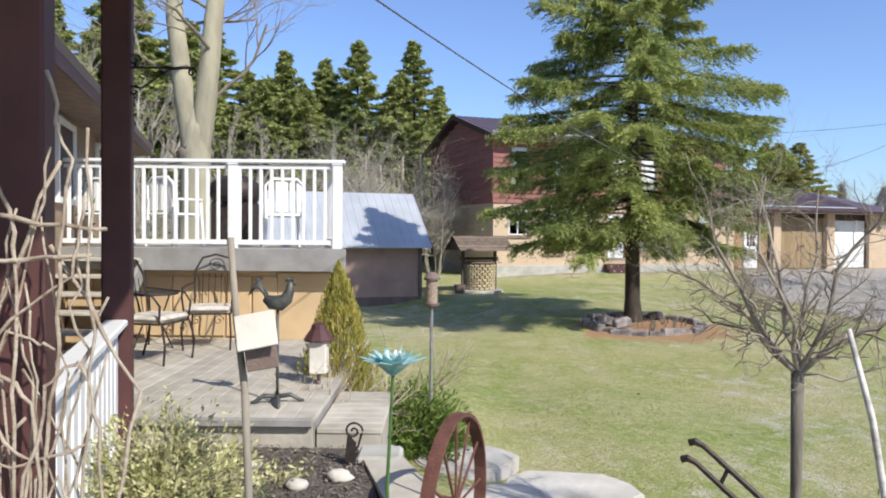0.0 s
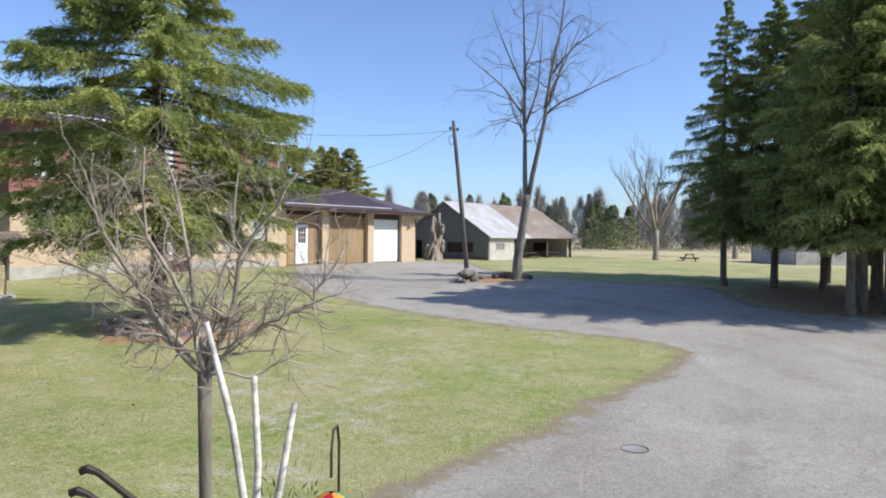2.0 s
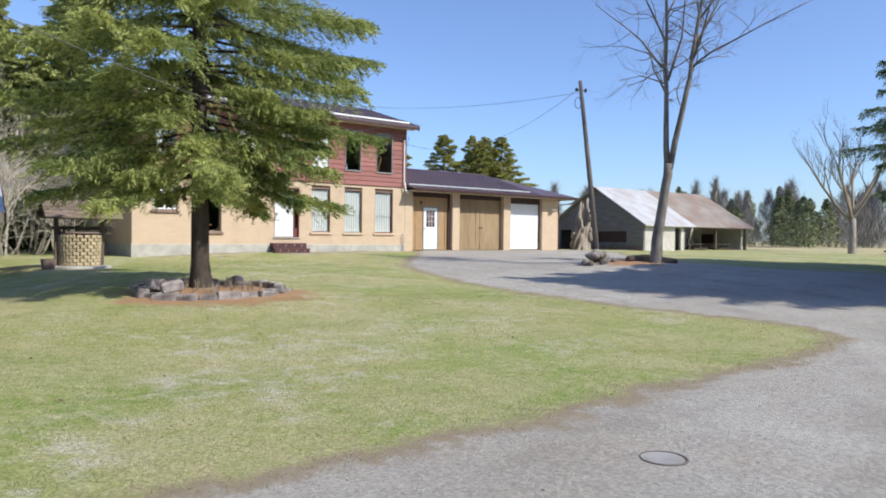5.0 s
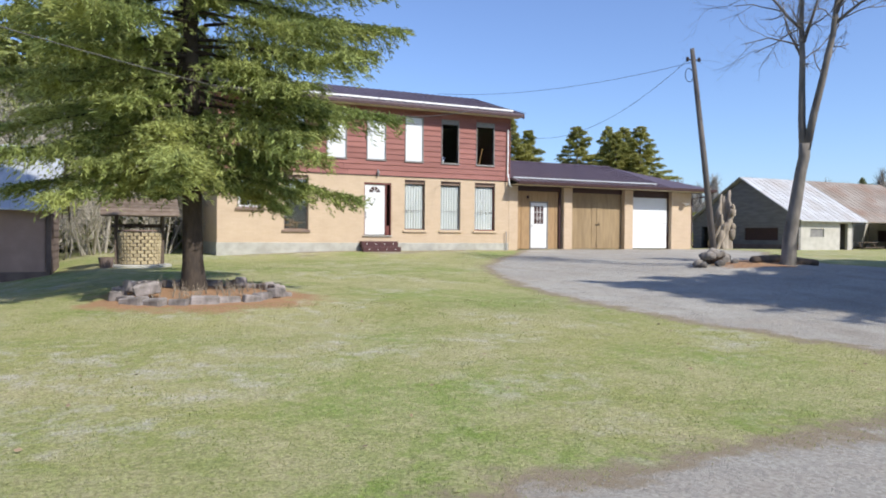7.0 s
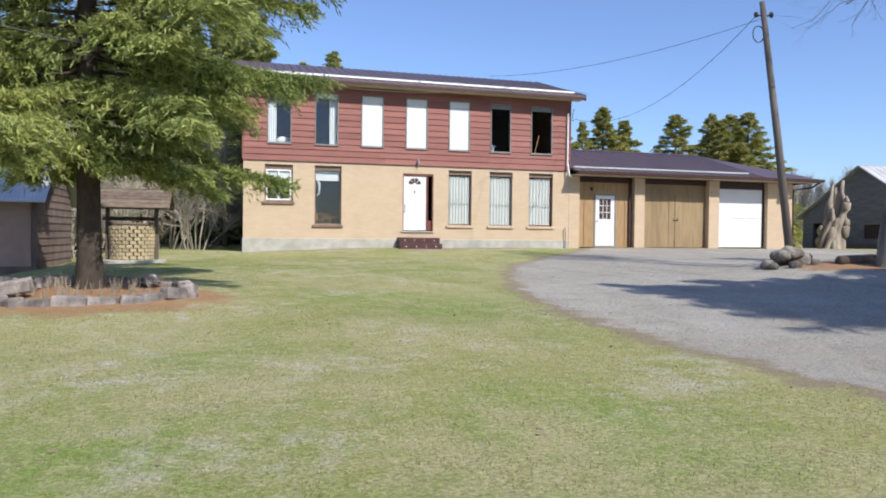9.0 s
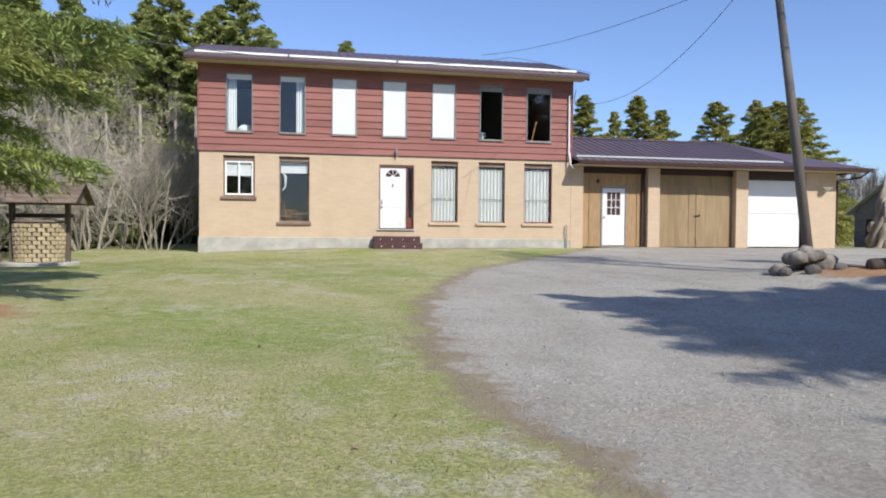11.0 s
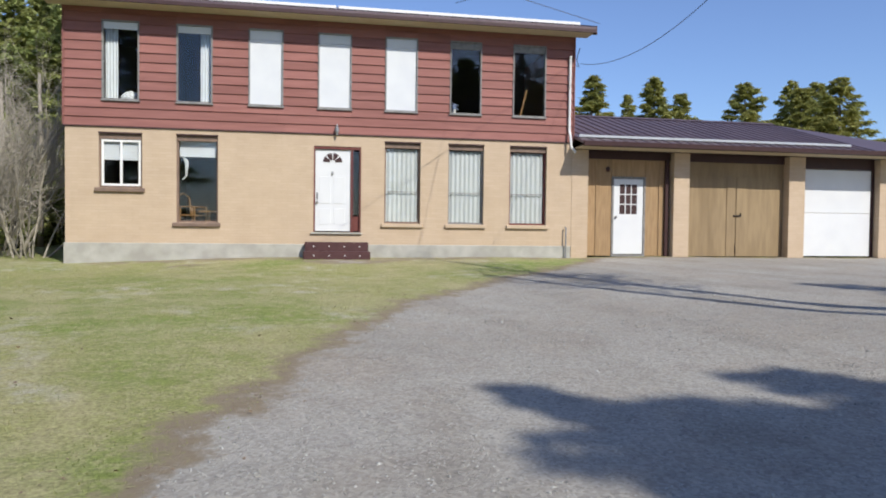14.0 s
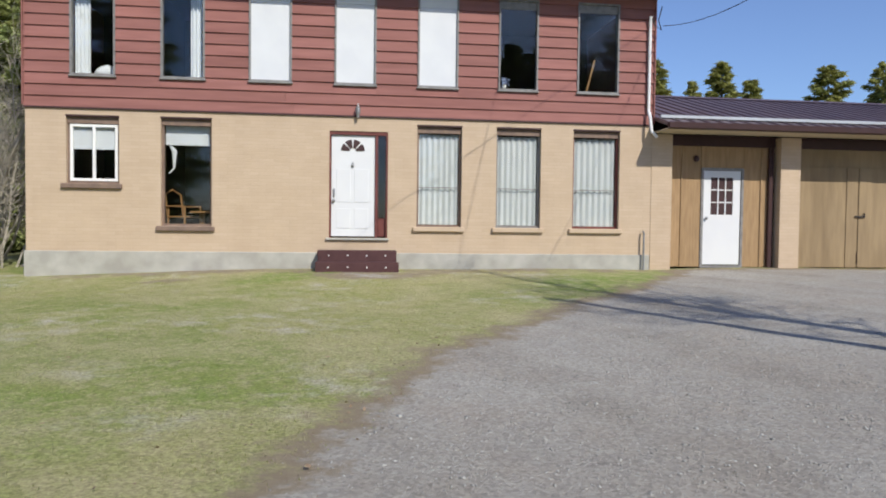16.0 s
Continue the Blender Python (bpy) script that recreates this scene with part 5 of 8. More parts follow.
for me, sc in zip(stone_me, (0.85, 0.65, 0.95)):
    for v in me.vertices:
        v.co *= sc * (1 + 0.12 * noise.noise(v.co * 9))
for k in range(23):
    t = 2 * math.pi * k / 23
    ob = new("stone", stone_me[k % 3])
    ob.parent = ring
    rr = 1.30 + rs.uniform(-0.08, 0.08)
    px, py = rr * math.cos(t) * 1.08, rr * math.sin(t) * 0.86
    ob.matrix_basis = pose(px, py, ground_z(ring.location.x + px, ring.location.y + py) - ring.location.z + 0.04 + rs.uniform(-0.03, 0.04), rs.uniform(-10, 10), rs.uniform(-10, 10), math.degrees(t) + 90 + rs.uniform(-12, 12))
for k in range(5):
    t = rs.uniform(0, 6.28)
    ob = new("stone", stone_me[k % 3])
    ob.parent = ring
    ob.matrix_basis = pose(1.05 * math.cos(t), 0.9 * math.sin(t), 0.22, rs.uniform(-15, 15), 10, rs.uniform(0, 180))
g = Geo()
for k in range(60):
    t, q = rs.uniform(0, 6.28), rs.uniform(0.3, 1.2)
    x, y = q * math.cos(t), q * math.sin(t) * 0.85
    z = ground_z(ring.location.x + x, ring.location.y + y) - ring.location.z
    for j in range(5):
        g.tube([(x, y, z), (x + rs.uniform(-0.06, 0.06), y + rs.uniform(-0.06, 0.06), z + rs.uniform(0.08, 0.25))], [0.006, 0.002], 3, cap=False)
tagged(single("dead_stems", g, M_TWIG, "dry dead plant stems in the bed round the spruce", "dry plants", ring.location, kind="stuff"))

# spruce clump beside the drive
# the last six trees are added to throw shade on the ground beyond
CLUMP = [(12.9, -25.3, 11.7), (13.5, -26.2, 12.3), (14.3, -26.6, 12.2), (15.6, -26.9, 11.9), (15.1, -25.2, 11.6), (16.8, -25.6, 12.0), (17.4, -27.6, 12.0), (18.9, -25.6, 12.2), (16.2, -28.6, 12.4), (19.2, -28.8, 12.2), (20.1, -19.6, 12.0), (20.7, -21.4, 12.3), (20.8, -23.2, 12.4), (22.6, -26.2, 12.4), (23.8, -29.4, 12.0), (21.4, -31.0, 12.2), (25.2, -24.0, 12.0), (23.6, -20.8, 12.4), (26.6, -22.4, 12.0)]
CLUMP_SHAPE = [(0, 0.66), (0.1, 0.92), (0.3, 1.0), (0.6, 0.76), (0.85, 0.40), (1, 0.05)]
ca = conifer("spruce_tree", (0, 0, 0), 15.5, 3.5, 3.3, 140, 38, 16, 31, M_NEEDLE2, M_BARK, "tall dark spruce with bare grey lower trunk beside the drive", "tree", size=0.15, trunk=0.17, group="spruce clump", droop=0.34, up=0.45, ragged=0.45, hang=0.7, slim=0.7, gaps=0.15, outline=CLUMP_SHAPE)
cb = conifer("spruce_tree", (0, 0, 0), 15.0, 3.8, 3.0, 135, 38, 16, 32, M_NEEDLE2, M_BARK, "tall dark spruce with bare grey lower trunk beside the drive", "tree", size=0.15, trunk=0.15, group="spruce clump", droop=0.38, up=0.45, ragged=0.55, hang=0.75, slim=0.7, gaps=0.2, outline=CLUMP_SHAPE)
for k, (x, y, h) in enumerate(CLUMP):
    m = pose(x, y, ground_z(x, y), 0, 0, k * 67)
    wide = {0: 0.85, 1: 1.05, 2: 1.15, 10: 0.62, 11: 0.9}.get(k, 1.25)
    ob = (ca, cb)[k] if k < 2 else copy_thing((ca, cb)[k % 2], m)
    ob.matrix_basis = m
    ob.scale = (h / 15.5, h / 15.5, h / 15.5)
    for ch in ob.children:
        if not ch.name.startswith("trunk"):
            ch.scale = (wide, wide, 1.0)
g = Geo()
for x, y, h in ((13.9, -25.5, 3.4), (15.2, -26.0, 3.0), (16.9, -26.8, 3.2), (13.0, -27.0, 3.2), (17.9, -25.3, 3.6), (15.9, -27.8, 3.2), (14.6, -27.4, 3.0)):
    single("dead_trunk", Geo().tube([(0, 0, -0.3), (0.03, 0, h * 0.5), (0.0, 0.05, h)], [0.13, 0.10, 0.07], 8), M_BARK, "bare grey trunk standing among the clumped spruces", "tree trunk", (x, y, ground_z(x, y)), "clump trunks", smooth=True)

# tall bare tree and the leaning pole on the rock island
rt = random.Random(3)
BT = (14.35, -13.0)
tree = thing("bare_tree", (*BT, ground_z(*BT)), "tall leafless forked tree with mottled grey bark on the drive island", "tree")
LEAN_R, LEAN_D = Vector((0.568, -0.823, 0)), Vector((0.823, 0.568, 0))


def limb_line(rows):
    """Points of a limb from (sideways, away, up), rounded between the rows."""
    pts = [LEAN_R * a + LEAN_D * b + Vector((0, 0, z)) for a, b, z in rows]
    out = []
    for p, q in zip(pts, pts[1:]):
        out += [p, p.lerp(q, 0.5) + Vector((rt.gauss(0, 0.03), rt.gauss(0, 0.03), 0))]
    return out + [pts[-1]]


part("trunk", Geo().tube(limb_line([(-0.05, 0, -0.4), (0, 0, 0.1), (0.12, 0, 1.5), (0.28, 0, 2.7), (0.37, 0, 3.5)]), [0.33, 0.27, 0.22, 0.19, 0.175, 0.165, 0.155, 0.155, 0.16], 12), M_TREEBARK, tree, smooth=True)
STEMS = [([(0.33, 0, 3.3), (0.27, 0.05, 5.0), (0.22, 0.1, 7.0), (0.20, 0.1, 9.6), (0.1, 0.2, 12.2)], 0.112), ([(0.41, 0, 3.3), (0.80, -0.05, 5.3), (1.04, -0.1, 6.5), (1.22, -0.15, 8.0), (1.65, -0.2, 10.2), (1.9, -0.2, 12.4)], 0.112)]
SIDE_LIMBS = [([(0.22, 0.1, 6.8), (-0.35, 0, 7.5), (-1.1, -0.1, 8.3), (-2.2, -0.2, 9.2)], 0.05), ([(1.12, -0.1, 6.8), (1.7, -0.2, 7.25), (2.9, -0.4, 7.8), (4.7, -0.7, 8.6)], 0.05),
         ([(0.24, 0.1, 6.0), (-0.2, 0.8, 7.0), (-0.5, 1.9, 8.4)], 0.045), ([(0.3, 0.05, 6.4), (0.75, -0.3, 7.8), (0.85, -0.8, 10.4)], 0.05), ([(1.2, -0.1, 7.5), (1.9, 0.3, 9.0), (2.7, 0.6, 11.0)], 0.05),
         ([(0.21, 0.1, 7.8), (-0.5, 0.2, 9.4), (-1.2, 0.3, 11.2)], 0.045), ([(1.1, -0.1, 7.0), (1.5, -1.0, 8.2), (1.8, -2.1, 9.5)], 0.045), ([(0.24, 0.08, 6.3), (-0.6, -0.3, 6.55), (-1.3, -0.5, 6.4)], 0.03),
         ([(1.3, -0.15, 8.4), (2.3, -0.1, 9.6), (3.6, 0.0, 10.6)], 0.045), ([(0.2, 0.1, 8.6), (0.7, 0.7, 10.0), (0.9, 1.2, 11.8)], 0.04)]
g = Geo()
for rows, rad in STEMS + SIDE_LIMBS:
    line = limb_line(rows)
    nl = len(line) - 1
    rads = [rad * (1 - 0.78 * k / nl) for k in range(nl + 1)]
    g.tube(line, rads, 8 if rad > 0.1 else 6)
    for k in range(3 if rad > 0.1 else 1, nl + 1):
        along = (line[k] - line[k - 1]).normalized()
        for _ in range(2):
            w = Vector((rt.gauss(0, 1), rt.gauss(0, 1), rt.gauss(0.0, 0.7))).normalized()
            bare_branches(line[k - 1].lerp(line[k], rt.random()), along * 0.7 + w * 0.9, rt.uniform(0.6, 1.9), min(0.024, rads[k] * 0.55), 3, rt, g, 0.7, sides=(4, 3, 3, 3), up=0.03, kids=(2, 4), shrink=0.58, wiggle=0.22)
part("branch_crown", g, M_TREEBARK, tree, smooth=True)
pole = thing("utility_pole", (13.20, -11.36, ground_z(13.20, -11.36)), "old dark utility pole leaning over a heap of field stones", "utility pole")
top = Vector((12.39 - 13.20, -11.12 + 11.36, 6.02 - pole.location.z))
part("shaft", Geo().tube([(0.04, 0, -0.5), top * 0.5, top * 1.02], [0.105, 0.09, 0.065], 12), M_POLEGREY, pole, smooth=True)
for s in (-1, 1):
    part("insulator", Geo().tube([top * 0.965, top * 0.965 + Vector((0.17 * s, -0.05 * s, 0.02))], 0.02, 6).lathe([(0.03, -0.06), (0.05, -0.02), (0.05, 0.03), (0.03, 0.07)], 10, tuple(top * 0.965 + Vector((0.18 * s, -0.05 * s, 0.02)))), M_IRON, pole)
part("wire_coil", Geo().tube([top * 0.95 + Vector((-0.12 + 0.16 * math.cos(a), 0.05, -0.35 + 0.2 * math.sin(a))) for a in np.linspace(1.3, 8.0, 22)], 0.012, 5), M_CABLE, pole)
rk = random.Random(14)
for k in range(15):
    t = rk.uniform(0, 6.28)
    q = rk.uniform(0.15, 0.75)
    x, y = 12.85 + q * math.cos(t) * 1.1, -11.5 + q * math.sin(t) * 0.8
    r = rk.uniform(0.12, 0.24)
    single("boulder", Geo().rock((0, 0, 0), r, rk, (1, 0.85, 0.75)), M_STONE, "rounded grey field stone heaped round the leaning pole", "boulder", (x, y, ground_z(x, y) + r * 0.35 + (0.22 if q < 0.4 else 0)), "pole stones", smooth=True)
single("border_log", Geo().tube([(13.7, -12.3, ground_z(13.7, -12.3) + 0.06), (14.6, -12.35, ground_z(14.6, -12.35) + 0.08), (15.7, -12.9, ground_z(15.7, -12.9) + 0.06)], [0.13, 0.15, 0.12], 8), M_POLE, "dark rotten log edging the drive island", "log", smooth=True)

# cables
def cable(pts, name, label, r=0.007, material=None):
    single(name, Geo().tube(pts, r, 5), material or M_CABLE, label, "cable", kind="")


def span(a, b, sag, n=24):
    a, b = Vector(a), Vector(b)
    return [a.lerp(b, k / n) - Vector((0, 0, sag * 4 * (k / n) * (1 - k / n))) for k in range(n + 1)]


ptop = pole.location + top
cable(span(ptop + Vector((-0.15, 0, -0.2)), (12.75, -0.15, 4.95), 0.95), "service_cable", "black service cable sagging from pole to house corner")
cable(span(ptop + Vector((0.1, 0, -0.25)), (9.6, 1.0, 6.66), 0.35), "service_cable", "black service cable running from the pole over the house roof")
cable([(13.3 - 0.7254 * q, -0.6 - 0.6884 * q, (5.84 - 0.105 * q) if q < 6 else (7.279 - 0.4144 * q + 0.01175 * q ** 2 - 0.0000891 * q ** 3)) for q in np.linspace(0.5, 42, 60)], "overhead_cable", "long cable crossing over the lawn to the house, sun glint painted grey", 0.0075, M_GLINTCABLE)
cable([(12.72, -0.15, 5.35), (12.62, -0.20, 5.05), (12.70, -0.18, 4.85), (12.58, -0.14, 4.95), (12.50, -0.10, 5.15)], "cable_loop", "black drip loop at the house corner", 0.012)

# old hollow stump by the garage
g = Geo()
st = random.Random(6)
for k in range(11):
    t = 2 * math.pi * k / 11
    hh = 2.45 + 0.75 * math.cos(t - 0.3) + st.uniform(-0.35, 0.25)
    line, rad = [], []
    for q in range(9):
        u = q / 8
        spread = 0.30 * (1 - u) ** 3 + 0.32 - 0.04 * u + 0.07 * math.sin(7 * u + k)
        tw = t + 0.45 * u + 0.18 * math.sin(5 * u + 2 * k)
        line.append((0.36 * u * hh / 3 + spread * math.cos(tw), 0.9 * spread * math.sin(tw), -0.3 + (hh + 0.3) * u))
        rad.append((0.20 - 0.09 * u) * st.uniform(0.6, 1.3))
    rad[-1] *= 0.5
    g.tube(line, rad, 9)
for k in range(16):
    t = st.uniform(0, 6.28)
    z = st.uniform(0.3, 2.5)
    g.rock((0.12 * z + 0.5 * math.cos(t), 0.45 * math.sin(t), z), st.uniform(0.08, 0.2), st, (1, 1, 1.6))
stub = [(0.5, 0, 1.75), (0.85, -0.1, 2.0), (0.95, -0.1, 2.25)]
g.tube(stub, [0.15, 0.12, 0.05], 8)
stump = single("hollow_stump", g, M_STUMP, "tall gnarled hollow tree stump beside the garage", "tree stump", (26.3, 0.9, -0.25), smooth=True)

# round lid in the gravel
mh = (-3.04, -25.41)
lid = thing("manhole_lid", (*mh, ground_z(*mh)), "round worn concrete lid lying flush in the gravel", "lid")
part("ring", Geo().lathe([(0.165, -0.08), (0.165, 0.004), (0.16, 0.005), (0.150, 0.005), (0.146, 0.001), (0.13, -0.05)], 28), M_POLEGREY, lid)
part("cover", Geo().lathe([(0.138, -0.05), (0.138, 0.003), (0.12, 0.005)], 28), M_LIMEWASH, lid)

# pines and spruces behind the garage and house
def pine(x, y, h, r, seed, label="shaggy green pine rising behind the garage"):
    return conifer("pine_tree", (x, y, ground_z(x, y)), h, r, h * 0.10, 120, 30, 13, seed, M_PINE, M_BARK, label, "tree", size=0.17, trunk=0.16, boughs=False, group="pines behind garage", droop=0.16, taper=0.95, up=0.5, ragged=0.5, hang=0.35, slim=0.8)


pa = pine(33.8, 20.0, 9.8, 3.4, 41)
pb = pine(26.0, 25.5, 9.6, 2.6, 42, "pointed spruce rising behind the garage")
for k, (x, y, h) in enumerate([(36.2, 21.0, 8.6), (23.2, 24.5, 9.0), (31.4, 21.0, 8.4), (28.6, 27.0, 9.6), (35.0, 17.5, 8.2), (20.6, 25.5, 9.4), (38.5, 23.0, 7.6), (30.8, 27.5, 8.8), (32.6, 17.6, 7.6), (18.0, 27.5, 10.0)]):
    src, hh = ((pa, 9.8), (pb, 9.6))[k % 2]
    ob = copy_thing(src, pose(x, y, ground_z(x, y), 0, 0, k * 71))
    ob.scale = (1.75 * h / hh, 1.75 * h / hh, 1.16 * h / hh)

fa = conifer("spruce_tree", (0, 0, 0), 15.0, 4.1, 0.6, 150, 34, 13, 51, M_FARCON, M_BARKDARK, "tall pointed spruce in the wood behind the lawn", "tree", size=0.23, trunk=0.17, hang=0.3, boughs=False, group="wood behind lawn", droop=0.15, taper=1.0, up=0.55, ragged=0.5)
fb = conifer("spruce_tree", (0, 0, 0), 15.0, 3.8, 1.2, 140, 34, 13, 52, M_FARCON, M_BARKDARK, "tall pointed spruce in the wood behind the lawn", "tree", size=0.23, trunk=0.16, hang=0.3, boughs=False, group="wood behind lawn", droop=0.2, taper=0.9, up=0.5, ragged=0.55)
rf = random.Random(77)
WOOD = []
for row, (y0, y1, cnt) in enumerate([(10.5, 13.5, 19), (15, 19, 22), (20, 26, 22)]):
    for k in range(cnt):
        x = -34 + 35.5 * (k + rf.random() * 0.8) / cnt + (3 * row if k > cnt - 3 else 0)
        y = rf.uniform(y0, y1) - 0.10 * min(0, x + 12) * 1.0
        WOOD.append((x, y, rf.uniform(9.5, 13.5) + (2.0 if x < -13 else 0.6)))
for k, (x, y, h) in enumerate(WOOD):
    m = pose(x, y, ground_z(x, y) - 0.1, 0, 0, rf.uniform(0, 360))
    if k < 2:
        ob = (fa, fb)[k]
        ob.matrix_basis = m
    else:
        ob = copy_thing((fa, fb)[k % 2], m)
    ob.scale = (h / 15 * rf.uniform(1.2, 1.5), h / 15 * 1.3, h / 15)

# grey leafless shrubs before the wood
def bare_shrub(seed, h, n):
    g, r = Geo(), random.Random(seed)
    for k in range(n):
        t = k * 2.4 + r.random()
        lean = r.uniform(0.15, 1.0)
        bare_branches((0.3 * math.cos(t), 0.3 * math.sin(t), -0.1), (lean * math.cos(t), lean * math.sin(t), 1), h * r.uniform(0.30, 0.55), 0.032, 3, r, g, 0.7, sides=(4, 3, 3, 3), up=0.02, kids=(5, 7), shrink=0.62, wiggle=0.16)
    return g


sa = single("bare_shrub", bare_shrub(61, 5.0, 9), M_BRUSH, "tangled grey leafless shrub at the edge of the wood", "shrub", group="bare shrubs")
sb = single("bare_shrub", bare_shrub(62, 4.6, 9), M_BRUSH, "tangled grey leafless shrub at the edge of the wood", "shrub", group="bare shrubs")
for k, (x, y, s) in enumerate([(-2.6, 4.0, 1.1), (-5.2, 2.2, 1.2), (-3.9, 2.6, 1.25), (-1.6, 2.8, 0.9), (-6.6, 2.6, 1.2), (-8.0, 4.2, 1.2), (-11, 3.2, 1.1), (-4.0, 7.0, 1.25), (-7.0, 7.5, 1.2), (-14.5, 3.5, 1.2), (-18, 2.0, 1.3), (-1.4, 8.5, 1.1), (-10.5, 7.5, 1.3), (-21.5, -1, 1.2), (-16, 7, 1.4), (-20, 5, 1.4)]):
    m = pose(x, y, ground_z(x, y), 0, 0, k * 53)
    if k < 2:
        ob = (sa, sb)[k]
        ob.matrix_basis = m
    else:
        ob = copy_thing((sa, sb)[k % 2], m)
    ob.scale = (s * 1.15, s * 1.15, s * (1.45 if k < 5 else 1.15))
for k, (x, y) in enumerate([(-1.2, 9.5), (-2.2, 10.5), (-3.4, 9.0), (-0.4, 11.5), (-5, 10), (-0.6, 8.0), (-1.8, 12.0), (-2.8, 12.5), (-4.2, 12.0), (-0.9, 14.0), (-6.2, 11.5), (-3.1, 15.0)]):
    single("dead_trunk", Geo().tube([(0, 0, -0.2), (0.05, 0, 2.5), (0, 0, 6)], [0.11, 0.09, 0.05], 7), M_BARKPALE, "slim bare trunk at the edge of the wood", "tree trunk", (x, y, ground_z(x, y)), "wood trunks", smooth=True)

# bare trees far across the field
def bare_tree(seed, h, name, label, x, y, rot=0, material=M_TWIG, depth=4):
    r, g = random.Random(seed), Geo()
    t = thing(name, (x, y, ground_z(x, y)), label, "tree", "field trees", rz=rot)
    part("trunk", Geo().tube([(0, 0, -0.3), (0, 0, 0.1), (0.02, 0, h * 0.12), (0, 0, h * 0.24)], [h * 0.035, h * 0.027, h * 0.022, h * 0.02], 9), M_BARKPALE, t, smooth=True)
    for k in range(6):
        a = k * 1.05 + r.random()
        lean = 0.25 if k < 2 else 0.75
        bare_branches((0, 0, h * (0.17 + 0.02 * k)), (lean * math.cos(a), lean * math.sin(a), 1), h * 0.42, h * 0.012, depth, r, g, 0.42, sides=(5, 4, 3, 3, 3), up=0.10, kids=(3, 5), shrink=0.58, wiggle=0.07)
    part("branch_crown", g, material, t)
    return t


bare_tree(71, 10.0, "field_tree", "leafless spreading tree standing in the field", 45.0, -7.0)
bare_tree(72, 10.5, "field_tree", "pale leafless tree further out in the field", 58.0, -9.5, 40)
bare_tree(73, 8.5, "field_tree", "pale leafless tree further out in the field", 63.0, -13.0, 100)
for k, (x, y, h) in enumerate([(-17.6, 4.5, 10.5), (-20.4, 2.0, 9.5), (-14.4, 8.5, 11.0), (-10.0, 10.0, 9.0)]):
    tagged(bare_tree(76 + k, h, "wood_edge_tree", "tall leafless tree at the edge of the wood", x, y, 60 * k, M_BRUSH), "tall leafless tree at the edge of the wood", "tree", "wood edge trees")
tt = thing("old_maple", (*cot_xy(-5.95, 17.0), -0.9), "pale two-stemmed leafless tree behind the raised deck", "tree", rz=COT_RZ)
part("trunk", Geo().tube([(0, 0, -0.4), (0, 0, 1.0), (0.08, 0, 3.0), (0.10, 0, 4.2), (0.10, 0, 4.9), (0.10, 0, 5.5)], [0.55, 0.42, 0.36, 0.35, 0.30, 0.10], 12), M_MOSSBARK, tt, smooth=True)
part("stem", Geo().tube([(0.0, 0, 3.6), (-0.02, 0, 4.6), (-0.18, 0, 5.6), (-0.45, 0.1, 7.5), (-0.55, 0.3, 10)], [0.20, 0.26, 0.24, 0.21, 0.12], 10), M_MOSSBARK, tt, smooth=True)
part("stem", Geo().tube([(0.18, 0, 3.6), (0.20, 0, 4.6), (0.34, 0, 5.6), (0.48, 0.1, 7.5), (0.8, 0.2, 10.5)], [0.20, 0.27, 0.26, 0.23, 0.12], 10), M_MOSSBARK, tt, smooth=True)
g = Geo()
rm = random.Random(75)
for k in range(9):
    z = 5.6 + k * 0.5
    a = k * 2.4
    bare_branches(((-0.45 if k % 2 else 0.5), 0.1, z), (math.cos(a), math.sin(a), 0.5), 2.2, 0.05, 3, rm, g, 0.5, up=0.05, kids=(3, 4))
part("branch_crown", g, M_TWIG, tt)

# far woods round the fields, one joined growth
def far_wood(name, label, specs, material, seed, blob, leaf=(0.075, 0.030), rise=0.3):
    """Many small sprays, or upright twigs, in the bodies of far trees."""
    g = np.random.RandomState(seed)
    vs, fs, off = [], [], 0
    for x, y, h, w in specs:
        n = int(70 * blob)
        u = g.rand(n) ** 0.8
        rad = w * (1 - u) ** g.uniform(0.45, 0.9) * np.sqrt(g.rand(n)) * (1 + 0.25 * np.sin(u * 19 + x))
        az = g.rand(n) * 6.283
        c = np.stack([x + rad * np.cos(az), y + rad * np.sin(az), ground_z(x, y) + h * (0.03 + 0.95 * u)], 1)
        d = unit(g.normal(0, 1, (n, 3)) * np.array([1, 1, 0.7]) + np.array([0, 0, rise]))
        nn = unit(np.cross(d, g.normal(0, 1, (n, 3))))
        v, f = diamonds(c, d, nn, h * leaf[0] * g.uniform(0.7, 1.5, n), h * leaf[1] * g.uniform(0.7, 1.4, n))
        vs.append(v)
        fs.append(f + off)
        off += len(v)
    ob = new(name, np_mesh(name, np.concatenate(vs), np.concatenate(fs), material))
    return tagged(ob, label, "woods", kind="stuff")


rf = random.Random(91)
fc, fd = [], []
for k in range(240):
    a = radians(rf.uniform(-30, 62))
    q = rf.uniform(95, 150)
    x, y = -10 + q * math.cos(a), -28 + q * math.sin(a)
    (fc if rf.random() < (0.55 if 18 < math.degrees(a) < 34 else 0.22) else fd).append((x, y, rf.uniform(5.0, 8.5) if q < 120 else rf.uniform(7, 10.5), rf.uniform(1.8, 3.2)))
far_wood("far_conifers", "distant dark conifers along the edge of the fields", fc, M_FARWOOD, 5, 13.0)
far_wood("far_brush", "distant grey-brown leafless woods along the fields", fd, M_FARBRUSH, 6, 11.0, (0.26, 0.007), 2.2)
